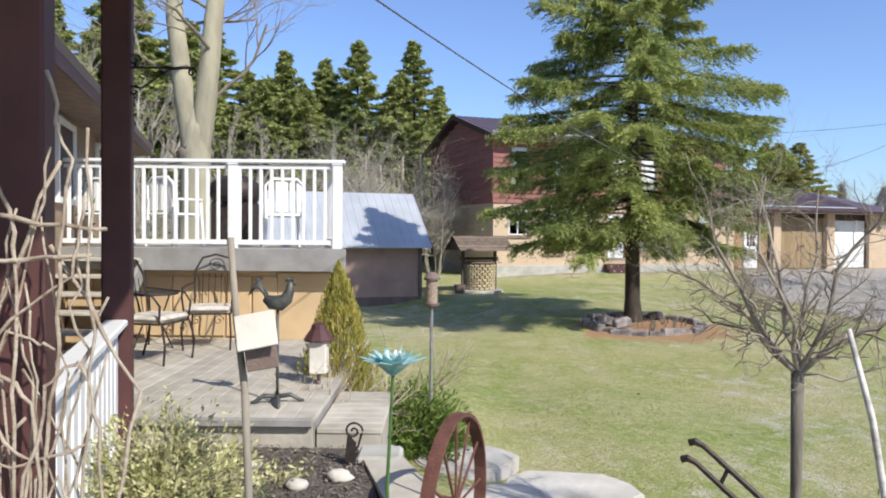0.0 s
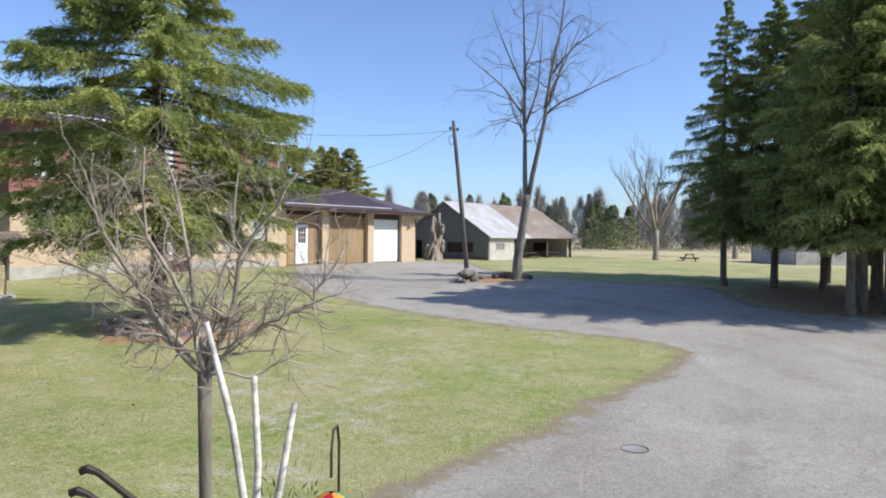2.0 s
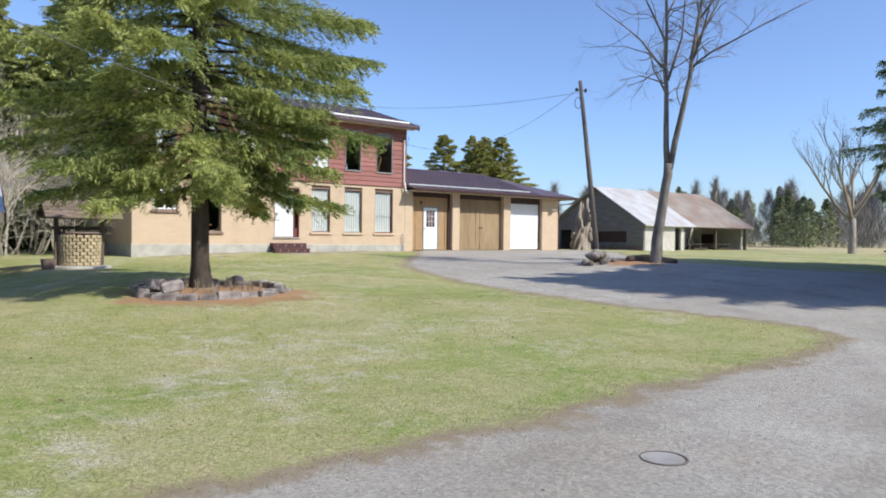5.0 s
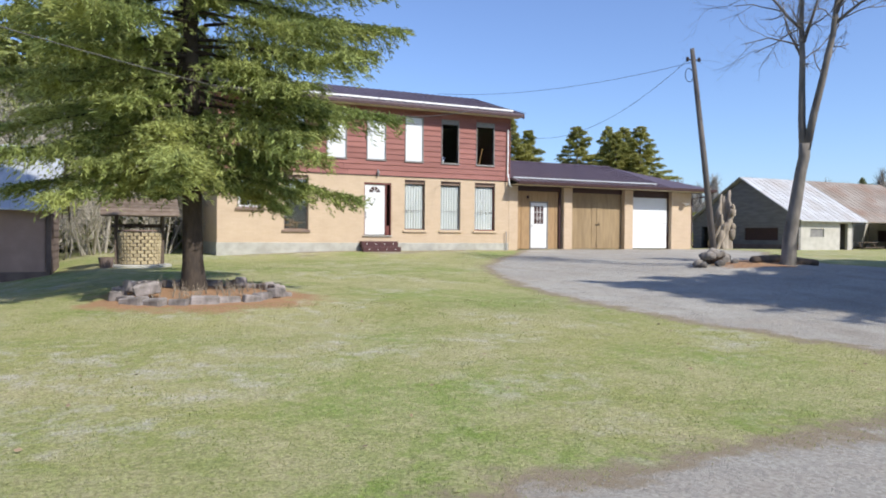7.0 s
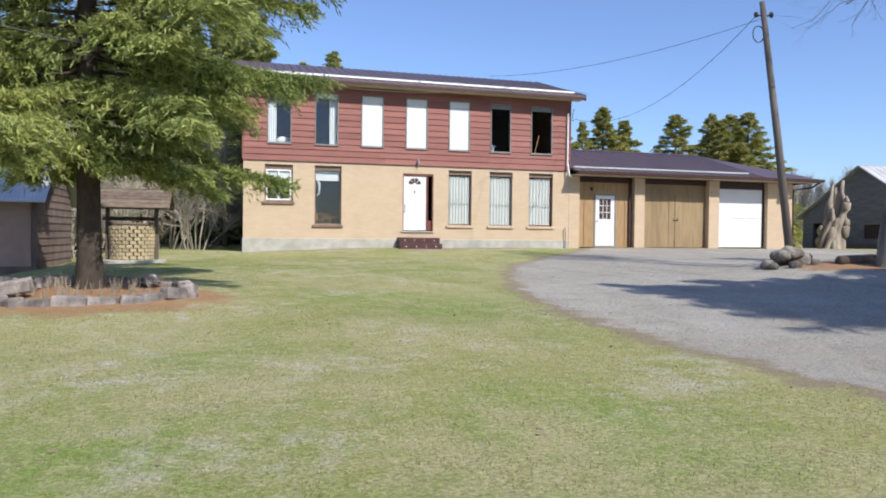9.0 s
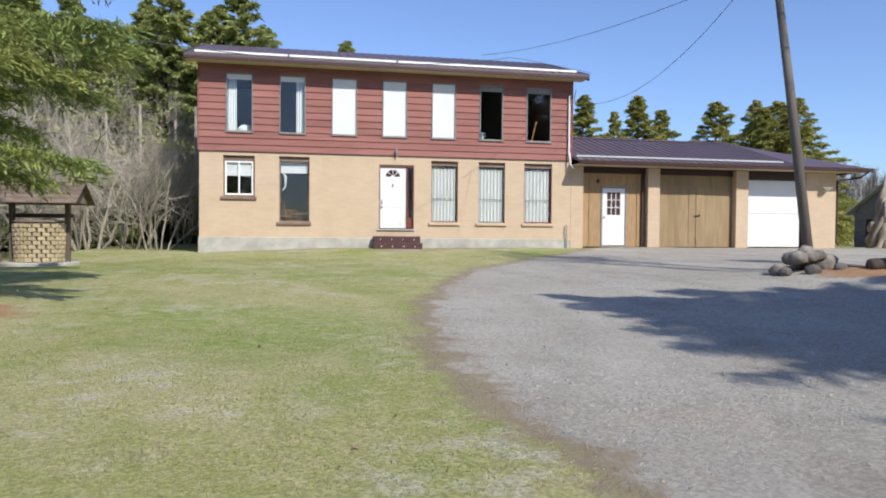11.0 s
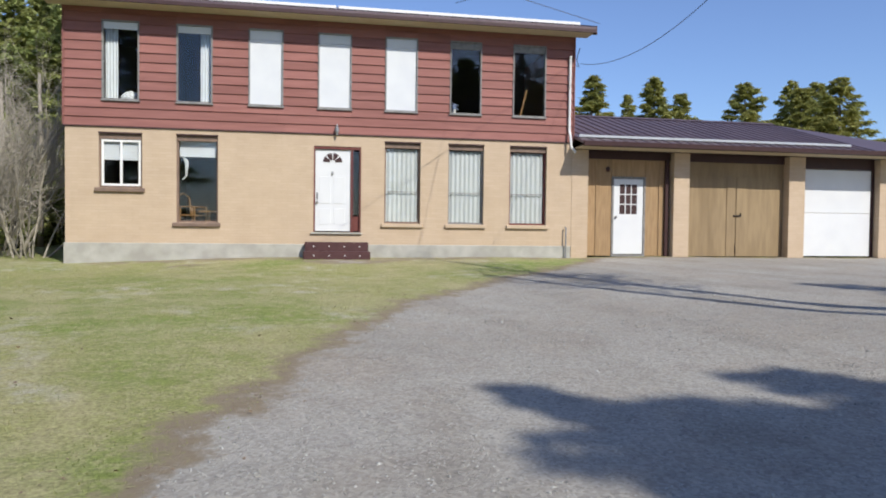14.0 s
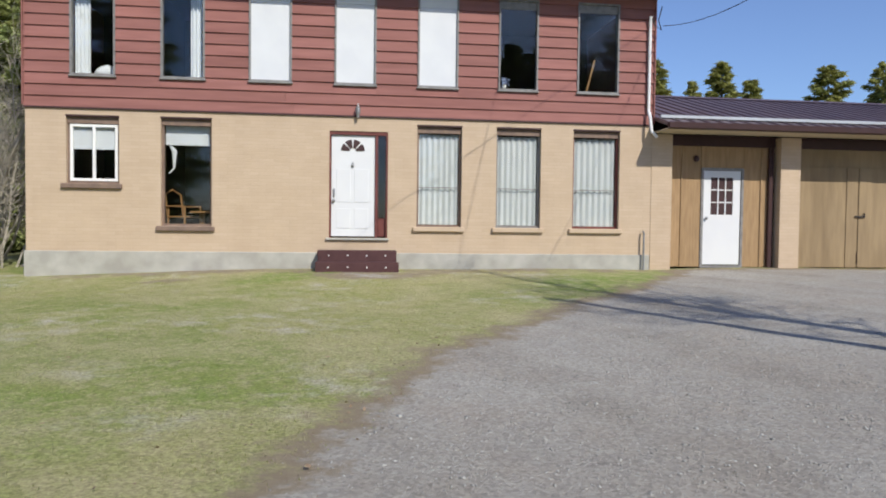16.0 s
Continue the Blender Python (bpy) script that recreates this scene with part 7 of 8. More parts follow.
for k, (a, d, r) in enumerate([(-0.72, 7.5, 0.13), (-0.45, 7.9, 0.15), (-0.2, 8.15, 0.12), (-0.95, 7.15, 0.12), (-0.6, 8.35, 0.10), (0.05, 7.9, 0.10), (-0.9, 6.6, 0.14)]):
    x, y = cot_xy(a, d)
    cot_single("garden_stone", Geo().rock((0, 0, 0), r, rr, (1.2, 0.9, 0.7)), M_SLAB, "pale stone edging the garden bed", "stone", a, d, ground_z(x, y) + r * 0.4, "garden stones", smooth=True)


def leafy(name, label, category, a, d, z, material, n, shape, size, seed, stems=None, world=None, upward=0.4, wf=0.4):
    """A plant of many small leaves in a rounded, uneven body, with stems inside."""
    g = np.random.RandomState(seed)
    x, y = world or cot_xy(a, d)
    t = thing(name, (x, y, z), label, category)
    c = shape(g, n)
    dd = unit(c * np.array([1, 1, 0.3]) * 2 + g.normal(0, 0.5, (n, 3)) + np.array([0, 0, upward]))
    nn = unit(np.cross(dd, g.normal(0, 1, (n, 3))))
    v, f = diamonds(c, dd, nn, size * g.uniform(0.7, 1.5, n), size * wf * g.uniform(0.7, 1.3, n))
    ob = new("foliage", np_mesh("foliage", v, f, material))
    ob.parent = t
    gs, r = Geo(), random.Random(seed)
    for k in range(stems or 8):
        q = c[r.randrange(n)]
        gs.tube([(q[0] * 0.1, q[1] * 0.1, -0.05), (q[0] * 0.5, q[1] * 0.5, q[2] * 0.55), tuple(q)], [0.012, 0.008, 0.004], 4, cap=False)
    part("stem_frame", gs, M_TWIG, t)
    return t


def mound(rx, ry, h, lumps=5):
    def f(g, n):
        u = g.rand(n) ** 0.45
        az, el = g.rand(n) * 6.283, np.arccos(g.rand(n))
        k = 1 + 0.22 * np.sin(lumps * az + 2 * el) + 0.12 * np.sin(9 * az)
        return np.stack([rx * u * k * np.sin(el) * np.cos(az), ry * u * k * np.sin(el) * np.sin(az), h * u * k * np.cos(el) + 0.03], 1)
    return f


def cone(r, h):
    def f(g, n):
        u = g.rand(n) ** 1.4
        az = g.rand(n) * 6.283
        rad = r * (1 - u) ** 0.8 * g.uniform(0.6, 1.08, n) * (1 + 0.12 * np.sin(6 * az + 9 * u))
        return np.stack([rad * np.cos(az), rad * np.sin(az), h * u], 1)
    return f


leafy("variegated_shrub", "low shrub with small cream and green leaves", "shrub", -1.42, 3.65, 0.0, M_SHRUBLEAF, 9500, mound(0.50, 0.46, 0.54), 0.034, 101, 60)
x, y = cot_xy(-0.36, 7.0)
leafy("juniper_bush", "spreading bright green juniper bush by the flagstones", "shrub", -0.36, 7.0, ground_z(x, y), M_JUNIPER, 12000, mound(0.66, 0.55, 0.56, 7), 0.07, 102, 24, upward=0.5, wf=0.28)
leafy("golden_cedar", "cone-shaped golden cedar beside the lower deck", "shrub", -0.98, 6.75, -0.6, M_CEDAR, 15000, cone(0.55, 1.85), 0.055, 103, 30, upward=1.2, wf=0.22)
leafy("seedling_plants", "sparse pale seedlings sprouting in the mulch", "plant", -0.98, 4.25, 0.02, M_SHRUBLEAF, 160, mound(0.28, 0.14, 0.10), 0.04, 104, 6)
leafy("seedling_plants", "sparse pale seedlings sprouting in the mulch", "plant", -1.25, 4.55, 0.02, M_SHRUBLEAF, 90, mound(0.16, 0.12, 0.08), 0.04, 105, 5)
leafy("low_cedar", "low green cedar bush under the birch sticks", "shrub", 0, 0, ground_z(-8.85, -26.3), M_JUNIPER, 11000, mound(0.38, 0.34, 1.08), 0.04, 106, 20, (-8.88, -26.22), 0.8, 0.22)
leafy("dry_grass_clump", "clump of pale dry ornamental grass beside the steps", "plant", 0, 0, ground_z(-8.57, -26.45), M_STRAW, 12000, mound(0.46, 0.42, 1.0), 0.10, 107, 26, (-8.50, -26.5), 0.1, 0.045)
leafy("low_cedar", "low golden cedar bush beside the birch sticks", "shrub", 0, 0, ground_z(-8.8, -26.75), M_CEDAR, 7000, mound(0.30, 0.28, 1.0), 0.04, 108, 12, (-8.84, -26.78), 0.8, 0.22)
# bare rose-like bushes
for a, d, z, h, seed in ((-0.80, 6.3, -0.5, 0.75, 111), (-1.0, 5.9, -0.3, 0.6, 112), (-0.35, 8.6, -0.75, 1.0, 113)):
    g, r = Geo(), random.Random(seed)
    for k in range(9):
        t = r.uniform(0, 6.28)
        bare_branches((0, 0, 0), (0.6 * math.cos(t), 0.6 * math.sin(t), 1), h, 0.012, 2, r, g, 0.6, sides=(4, 3, 3), up=0.02, kids=(3, 4), shrink=0.5)
    cot_single("bare_bush", g, M_VINE, "leafless tan bush in the garden bed", "shrub", a, d, z, "bare bushes")
# teal metal flower
fw = cot("metal_flower", -0.206, 3.0, 0.0, "teal painted metal flower on a green stake", "garden ornament")
part("stem", Geo().tube([(0.0, 0, -0.3), (-0.02, 0.0, 0.45), (0.0, 0, 0.93)], [0.008, 0.008, 0.006], 6), M_GREENLEAF, fw)
for ringk, (cnt, tilt, le) in enumerate(((10, 30, 0.15), (8, 52, 0.125), (5, 72, 0.08))):
    for k in range(cnt):
        az = 2 * math.pi * (k + 0.5 * ringk) / cnt
        ct, stt = math.cos(radians(tilt)), math.sin(radians(tilt))
        def pp(u, w, dz=0.0):
            rad, hz = 0.012 + le * u * ct, le * u * stt + 0.02 * math.sin(u * 3.1) + dz
            return (rad * math.cos(az) - w * math.sin(az), rad * math.sin(az) + w * math.cos(az), 0.93 + hz)
        g = Geo()
        for dz in (0.0, 0.003):
            g.v += [pp(0, -0.006, dz), pp(0, 0.006, dz), pp(0.5, 0.024, dz), pp(1, 0.002, dz), pp(1, -0.002, dz), pp(0.5, -0.024, dz), pp(0.5, 0, dz - 0.006)]
        g.f = [(0, 1, 2, 6), (6, 2, 3, 4), (0, 6, 4, 5), (7, 13, 9, 8), (13, 11, 10, 9), (7, 12, 11, 13), (0, 5, 12, 7), (1, 8, 9, 2), (2, 9, 10, 3), (5, 4, 11, 12)]
        part("petal", g, M_TEAL, fw)
for k in range(5):
    az = k * 1.256
    part("stamen", Geo().tube([(0, 0, 0.93), (0.03 * math.cos(az), 0.03 * math.sin(az), 1.02)], 0.004, 5).lathe([(0.002, -0.008), (0.008, 0), (0.002, 0.008)], 8, (0.03 * math.cos(az), 0.03 * math.sin(az), 1.025)), M_WHITE, fw)
# rusty wagon wheel
wh = cot("wagon_wheel", 0.08, 3.85, 0.05, "rusty iron wagon wheel standing in the garden edge", "wagon wheel", rz=71)
R = 0.5
g = Geo()
for q in range(40):
    t = 2 * math.pi * q / 40
    for rr_, w in ((R, -0.035), (R, 0.035), (R - 0.02, 0.035), (R - 0.02, -0.035)):
        g.v.append((rr_ * math.cos(t), w, rr_ * math.sin(t)))
for q in range(40):
    for e in range(4):
        g.f.append((4 * q + e, 4 * q + (e + 1) % 4, 4 * ((q + 1) % 40) + (e + 1) % 4, 4 * ((q + 1) % 40) + e))
part("rim", g, M_RUST, wh)
part("hub", Geo().tube([(0, -0.09, 0), (0, 0.09, 0)], [0.05, 0.05], 12), M_RUST, wh)
for q in range(12):
    t = 2 * math.pi * q / 12
    part("spoke", Geo().tube([(0.04 * math.cos(t), 0, 0.04 * math.sin(t)), ((R - 0.01) * math.cos(t), 0, (R - 0.01) * math.sin(t))], 0.008, 5), M_RUST, wh)
# seed feeder on its pole
fx, fy = cot_xy(-0.104, 6.93)
fd_ = thing("bird_feeder", (fx, fy, ground_z(fx, fy)), "mesh bird feeder with a dark cap on a grey pole", "bird feeder")
zb = 0.83 - ground_z(fx, fy)
part("pole", Geo().tube([(0, 0, -0.2), (0, 0, zb)], 0.017, 10), M_GREYMETAL, fd_)
part("mesh_tube", Geo().lathe([(0.056, zb + 0.02), (0.056, zb + 0.25)], 18), M_SEED, fd_)
part("tray", Geo().lathe([(0.02, zb - 0.02), (0.07, zb), (0.08, zb + 0.025), (0.062, zb + 0.025)], 18), M_SHEDDARK, fd_)
part("cap", Geo().lathe([(0.078, zb + 0.25), (0.082, zb + 0.27), (0.04, zb + 0.32), (0.01, zb + 0.33)], 18), M_SHEDDARK, fd_)
# lantern house
lt = cot("garden_lantern", -1.06, 6.15, -0.1, "small white lantern house with a dusky roof on a post", "lantern")
part("post", Geo().tube([(0, 0, -0.6), (0, 0, 0.42)], 0.018, 6), M_SHEDDARK, lt)
part("body", Geo().box((-0.075, -0.075, 0.42), (0.075, 0.075, 0.70), bev=0.01), M_SLAB, lt)
part("roof", Geo().lathe([(0.13, 0.70), (0.13, 0.715), (0.07, 0.80), (0.06, 0.84), (0.01, 0.86)], 10), M_STEPWOOD, lt)
# rooster ornament on its stand
g = Geo()
for k in range(4):
    t = k * 1.571 + 0.4
    g.tube([(0, 0, 0.05), (0.10 * math.cos(t), 0.10 * math.sin(t), 0.06), (0.17 * math.cos(t), 0.17 * math.sin(t), 0.015), (0.20 * math.cos(t), 0.20 * math.sin(t), 0.012)], [0.02, 0.018, 0.016, 0.01], 6)
g.tube([(0, 0, 0.04), (0, 0, 0.74)], 0.012, 8)
g.tube([(-0.10, 0, 0.80), (-0.05, 0, 0.77), (0.02, 0, 0.765), (0.07, 0, 0.80), (0.095, 0, 0.86), (0.10, 0, 0.91), (0.105, 0, 0.935)], [0.03, 0.055, 0.062, 0.05, 0.034, 0.028, 0.012], 10)
g.tube([(0.12, 0, 0.915), (0.16, 0, 0.905)], [0.012, 0.002], 6)
for k in range(4):
    g.tube([(0.07 + 0.016 * k, 0, 0.93), (0.066 + 0.018 * k, 0, 0.965)], [0.012, 0.004], 5)
g.tube([(0.115, 0, 0.895), (0.118, 0, 0.865)], [0.010, 0.008], 5)
for k in range(6):
    b = 0.05 + k * 0.03
    g.tube([(-0.08, 0.006 * (k - 3), 0.81), (-0.13 - 0.01 * k, 0.008 * (k - 3), 0.86 + b * 0.45), (-0.19 + 0.012 * k, 0.01 * (k - 3), 0.86 + b * 0.5), (-0.22 + 0.006 * k, 0.01 * (k - 3), 0.80 + b * 0.35)], [0.014, 0.013, 0.010, 0.003], 5)
g.tube([(0.0, 0.02, 0.76), (0.01, 0.02, 0.735)], 0.008, 5)
cot_single("rooster_ornament", g, M_ROOSTER, "dark metal rooster ornament on a four-footed stand", "garden ornament", -1.256, 5.46, 0.222, smooth=True, rz=-8)
# nesting box on a birch stick
nb = cot("nesting_box", -0.93, 3.3, 0.0, "weathered box with a pale tilted roof on a crooked birch stick", "nesting box")
part("stick", Geo().tube([(0.045, 0, -0.3), (0.04, 0, 0.31), (0.02, 0.0, 0.8), (-0.02, 0.0, 1.12), (-0.05, 0.01, 1.5)], [0.022, 0.020, 0.018, 0.016, 0.016], 8), M_BARKPALE, nb, smooth=True)
mbx = pose(0.09, 0.0, 1.02, 0, -8, 12)
part("box", Geo().box((-0.07, -0.06, -0.12), (0.07, 0.06, 0.08), mbx, bev=0.004), M_SHEDDARK, nb)
part("roof", Geo().box((-0.09, -0.09, -0.008), (0.09, 0.085, 0.006), pose(0.09, -0.075, 1.085, 58, -10, 10), bev=0.003), M_SLAB, nb, "pale tilted roof board")
# wrought iron chairs with cushions
def iron_chair(a, d, rz):
    t = cot("garden_chair", a, d, 0.222, "black wrought iron garden chair with a patterned cushion", "chair", "iron chairs", rz=rz)
    part("seat_frame", Geo().tube([(-0.24, -0.22, 0.40), (0.24, -0.22, 0.40), (0.24, 0.22, 0.40), (-0.24, 0.22, 0.40), (-0.24, -0.22, 0.40)], 0.012, 6), M_IRON, t)
    part("cushion", Geo().box((-0.24, -0.23, 0.41), (0.24, 0.22, 0.48), bev=0.03), M_CUSHION, t, "cream patterned seat cushion")
    part("back_frame", Geo().tube([(-0.22, 0.22, 0.40), (-0.23, 0.30, 0.85), (-0.15, 0.33, 1.0), (0, 0.34, 1.04), (0.15, 0.33, 1.0), (0.23, 0.30, 0.85), (0.22, 0.22, 0.40)], 0.012, 6), M_IRON, t)
    for k in range(5):
        x = -0.14 + 0.07 * k
        part("back_bar", Geo().tube([(x, 0.24, 0.46), (x, 0.30, 0.82)], 0.005, 5), M_IRON, t)
    part("back_scroll", Geo().tube([(0.10 * (1 - q / 24) * math.cos(q * 0.5), 0.325, 0.92 + 0.08 * (1 - q / 24) * math.sin(q * 0.5)) for q in range(22)], 0.006, 5), M_IRON, t)
    for sx in (-1, 1):
        part("armrest", Geo().tube([(sx * 0.23, 0.29, 0.72), (sx * 0.27, 0.1, 0.70), (sx * 0.28, -0.14, 0.68), (sx * 0.27, -0.22, 0.58), (sx * 0.25, -0.20, 0.40)], 0.011, 6), M_IRON, t)
        part("leg", Geo().tube([(sx * 0.24, -0.22, 0.40), (sx * 0.26, -0.27, 0.2), (sx * 0.25, -0.25, 0.0)], 0.011, 6), M_IRON, t)
        part("leg", Geo().tube([(sx * 0.24, 0.22, 0.40), (sx * 0.26, 0.27, 0.2), (sx * 0.25, 0.32, 0.0)], 0.011, 6), M_IRON, t)
        part("apron_scroll", Geo().tube([(sx * 0.12 + 0.06 * (1 - q / 20) * math.cos(q * 0.5), -0.225, 0.33 + 0.06 * (1 - q / 20) * math.sin(q * 0.5)) for q in range(18)], 0.005, 5), M_IRON, t)
    return t


iron_chair(-2.88, 7.2, 78)
iron_chair(-2.62, 8.1, 8)
it = cot("garden_table", -3.25, 8.0, 0.222, "small black wrought iron side table", "table")
part("top", Geo().lathe([(0.28, 0.60), (0.29, 0.61), (0.28, 0.625)], 20), M_IRON, it)
for k in range(3):
    t = k * 2.09
    part("leg", Geo().tube([(0.2 * math.cos(t), 0.2 * math.sin(t), 0.6), (0.1 * math.cos(t), 0.1 * math.sin(t), 0.3), (0.24 * math.cos(t), 0.24 * math.sin(t), 0.0)], 0.010, 5), M_IRON, it)
sg = cot_single("squirrel_ornament", Geo().tube([(0, 0, 0), (0.02, 0, 0.08), (0.0, 0, 0.14)], [0.05, 0.06, 0.04], 8).tube([(0.03, 0, 0.14), (0.06, 0, 0.18)], [0.035, 0.02], 8).tube([(-0.05, 0, 0.02), (-0.11, 0, 0.10), (-0.08, 0, 0.18), (-0.12, 0, 0.22)], [0.02, 0.035, 0.03, 0.01], 7), M_BARK, "small grey ornament perched on the white handrail", "garden ornament", -3.15, 8.62, 2.395, smooth=True)

# small bare tree at the edge of the lawn
sx_, sy_ = -8.56, -25.18
gz0 = ground_z(sx_, sy_)
smt = thing("young_tree", (sx_, sy_, gz0), "small leafless tree with pale spreading twigs", "tree")
fz = 0.69 - gz0
part("trunk", Geo().tube([(-0.01, 0.03, -0.2), (0.0, 0.02, 0.2), (0.015, 0.01, fz * 0.5), (0, 0, fz)], [0.050, 0.038, 0.034, 0.040], 10), M_BARK, smt, smooth=True)
g, r = Geo(), random.Random(207)
# limbs as (sideways, up, radius at the fork), spread through the depth of the crown
YOUNG_BOUGHS = (
    (((-0.14, 0.15), (-0.37, 0.39), (-0.61, 0.53), (-0.82, 0.60)), 0.024, 0.10),
    (((-0.17, 0.19), (-0.34, 0.53), (-0.48, 0.80), (-0.52, 1.08)), 0.024, -0.35),
    (((-0.07, 0.22), (-0.12, 0.60), (-0.20, 0.94), (-0.30, 1.22)), 0.022, 0.30),
    (((0.07, 0.12), (0.17, 0.39), (0.20, 0.63), (0.41, 0.92), (0.52, 1.10)), 0.024, -0.15),
    (((0.20, 0.19), (0.41, 0.29), (0.60, 0.35), (0.65, 0.49), (0.77, 0.68)), 0.024, 0.15),
    (((0.24, -0.05), (0.41, 0.05), (0.54, 0.02)), 0.013, 0.05),
    (((-0.27, 0.22), (-0.54, 0.24), (-0.71, 0.34)), 0.018, 0.40),
    (((0.02, 0.30), (0.10, 0.70), (0.10, 1.15)), 0.020, 0.45),
    (((-0.02, 0.30), (-0.22, 0.75), (-0.18, 1.18)), 0.020, -0.50))
side_v, deep_v = Vector((0.69, -0.72, 0)), Vector((0.72, 0.69, 0))
for line, rad, deep in YOUNG_BOUGHS:
    pts = [Vector((0, 0, fz - 0.03))] + [side_v * a + deep_v * deep * (k + 1) / len(line) + Vector((0, 0, fz + b)) for k, (a, b) in enumerate(line)]
    fine = []
    for p, q in zip(pts, pts[1:]):
        fine += [p, p.lerp(q, 0.5) + Vector((r.gauss(0, 0.012), r.gauss(0, 0.012), r.gauss(0, 0.012)))]
    fine.append(pts[-1])
    rads = [0.82 * rad * (1 - 0.72 * k / (len(fine) - 1)) for k in range(len(fine))]
    g.tube(fine, rads, 7)
    for k in range(2, len(fine)):
        along = (fine[k] - fine[k - 1]).normalized()
        for _ in range(4 if rad > 0.015 else 1):
            w = Vector((r.gauss(0, 1), r.gauss(0, 1), r.gauss(0.25, 0.8))).normalized()
            bare_branches(fine[k].lerp(fine[k - 1], r.random()), along * 0.7 + w * 0.9, r.uniform(0.16, 0.40), rads[k] * 0.5, 2, r, g, 0.75, sides=(4, 3, 3), up=0.04, kids=(3, 5), shrink=0.55, wiggle=0.22)
part("branch_crown", g, M_YOUNGBARK, smt, smooth=True)
# birch sticks
b0 = Vector((-8.99, -26.21, ground_z(-8.99, -26.21)))
bsx = thing("birch_sticks", b0, "three white birch sticks standing in the planting", "birch sticks")
for tp, mid in (((-9.14, -26.05, 1.08), 0.5), ((-9.0, -26.19, 0.85), 0.5), ((-8.88, -26.31, 0.73), 0.4)):
    v = Vector(tp) - b0
    part("stick", Geo().tube([(0.0, 0, -0.2), (v.x * 0.03 + 0.012, v.y * 0.03, v.z * 0.40), (v.x * 0.14 - 0.01, v.y * 0.14 + 0.01, v.z * 0.58), (v.x * 0.55 + 0.012, v.y * 0.55, v.z * 0.79), v], [0.022, 0.020, 0.018, 0.016, 0.012], 8), M_BIRCH, bsx, smooth=True)
# hook with a coloured glass ornament
oz = ground_z(-8.9, -26.56)
hk = thing("hanging_ornament", (-8.9, -26.56, oz), "red, green and amber glass ornament hung from an iron hook", "garden ornament")
zo = 0.37 - oz
part("hook", Geo().tube([(0.12, 0.08, -0.2), (0.12, 0.08, zo + 0.2), (0.10, 0.07, zo + 0.28), (0.04, 0.03, zo + 0.28), (0.0, 0, zo + 0.2), (0, 0, zo + 0.1)], 0.006, 5), M_IRON, hk)
for kk, mm in enumerate((M_GLASSRED, M_GLASSGREEN, M_GLASSYEL, M_GLASSRED, M_GLASSYEL, M_GLASSGREEN)):
    # a flattened blown-glass body in six coloured segments
    prof = [(0.010, 0.040), (0.038, 0.034), (0.064, 0.015), (0.070, 0.0), (0.062, -0.017), (0.034, -0.030), (0.007, -0.034)]
    bm = bmesh.new()
    grid = [[bm.verts.new((q * math.cos(w), q * math.sin(w), zo + h)) for w in np.linspace(kk * 1.0472, kk * 1.0472 + 1.0472, 5)] for q, h in prof]
    for r0, r1 in zip(grid, grid[1:]):
        for j in range(4):
            bm.faces.new((r0[j], r1[j], r1[j + 1], r0[j + 1]))
    me = bpy.data.meshes.new("glass_segment")
    bm.to_mesh(me)
    bm.free()
    me.materials.append(mm)
    for pl in me.polygons:
        pl.use_smooth = True
    new("glass_segment", me).parent = hk
part("pendant", Geo().tube([(0, 0, zo - 0.035), (0.012, 0, zo - 0.08), (-0.005, 0, zo - 0.14), (0.012, 0, zo - 0.17)], [0.012, 0.018, 0.014, 0.003], 8), M_GLASSAMBER, hk, "twisted orange glass drop")
g, r = Geo(), random.Random(44)
for k in range(12):
    t = r.uniform(0, 6.28)
    bare_branches((0.15 * math.cos(t), 0.2 * math.sin(t), 0), (0.3 * math.cos(t), 0.3 * math.sin(t), 1), 0.8, 0.008, 2, r, g, 0.5, sides=(4, 3, 3), up=0.03, kids=(2, 3), shrink=0.5)
single("rose_bush", g, M_REDFRAME, "thin reddish bare canes beside the hook", "shrub", (-8.72, -26.6, ground_z(-8.72, -26.6)))
# old plough handles
pa_, pd_ = 1.67, 4.69
ph = cot("old_plough", 0, 0, 0, "old dark iron plough handles tilted in the grass", "plough")
for off, dz in ((0.0, 0.0), (-0.05, -0.11)):
    part("handle", Geo().tube([(pa_ + off - 0.03, pd_ + 0.02, 0.16 + dz), (pa_ + off, pd_, 0.175 + dz), (pa_ + off + 0.05, pd_ - 0.02, 0.15 + dz), (pa_ + off + 0.30, pd_ - 0.18, -0.08 + dz), (pa_ + off + 0.75, pd_ - 0.45, -0.50 + dz), (pa_ + off + 0.95, pd_ - 0.55, -0.72 + dz)], [0.025, 0.025, 0.018, 0.02, 0.022, 0.02], 8), M_IRON, ph)
part("brace", Geo().tube([(pa_ + 0.18, pd_ - 0.10, 0.03), (pa_ + 0.13, pd_ - 0.10, -0.08)], 0.014, 6), M_IRON, ph)
part("beam", Geo().tube([(pa_ + 0.25, pd_ - 0.1, -0.62), (pa_ + 0.9, pd_ - 0.5, -0.7)], 0.03, 6), M_IRON, ph)
xk, yk = cot_xy(1.95, 4.5)
single("garden_stone", Geo().rock((0, 0, 0), 0.16, rr, (0.8, 0.8, 1.2)), M_SLAB, "pale stone standing beside the plough", "stone", (xk, yk, ground_z(xk, yk) + 0.1), "garden stones", smooth=True)

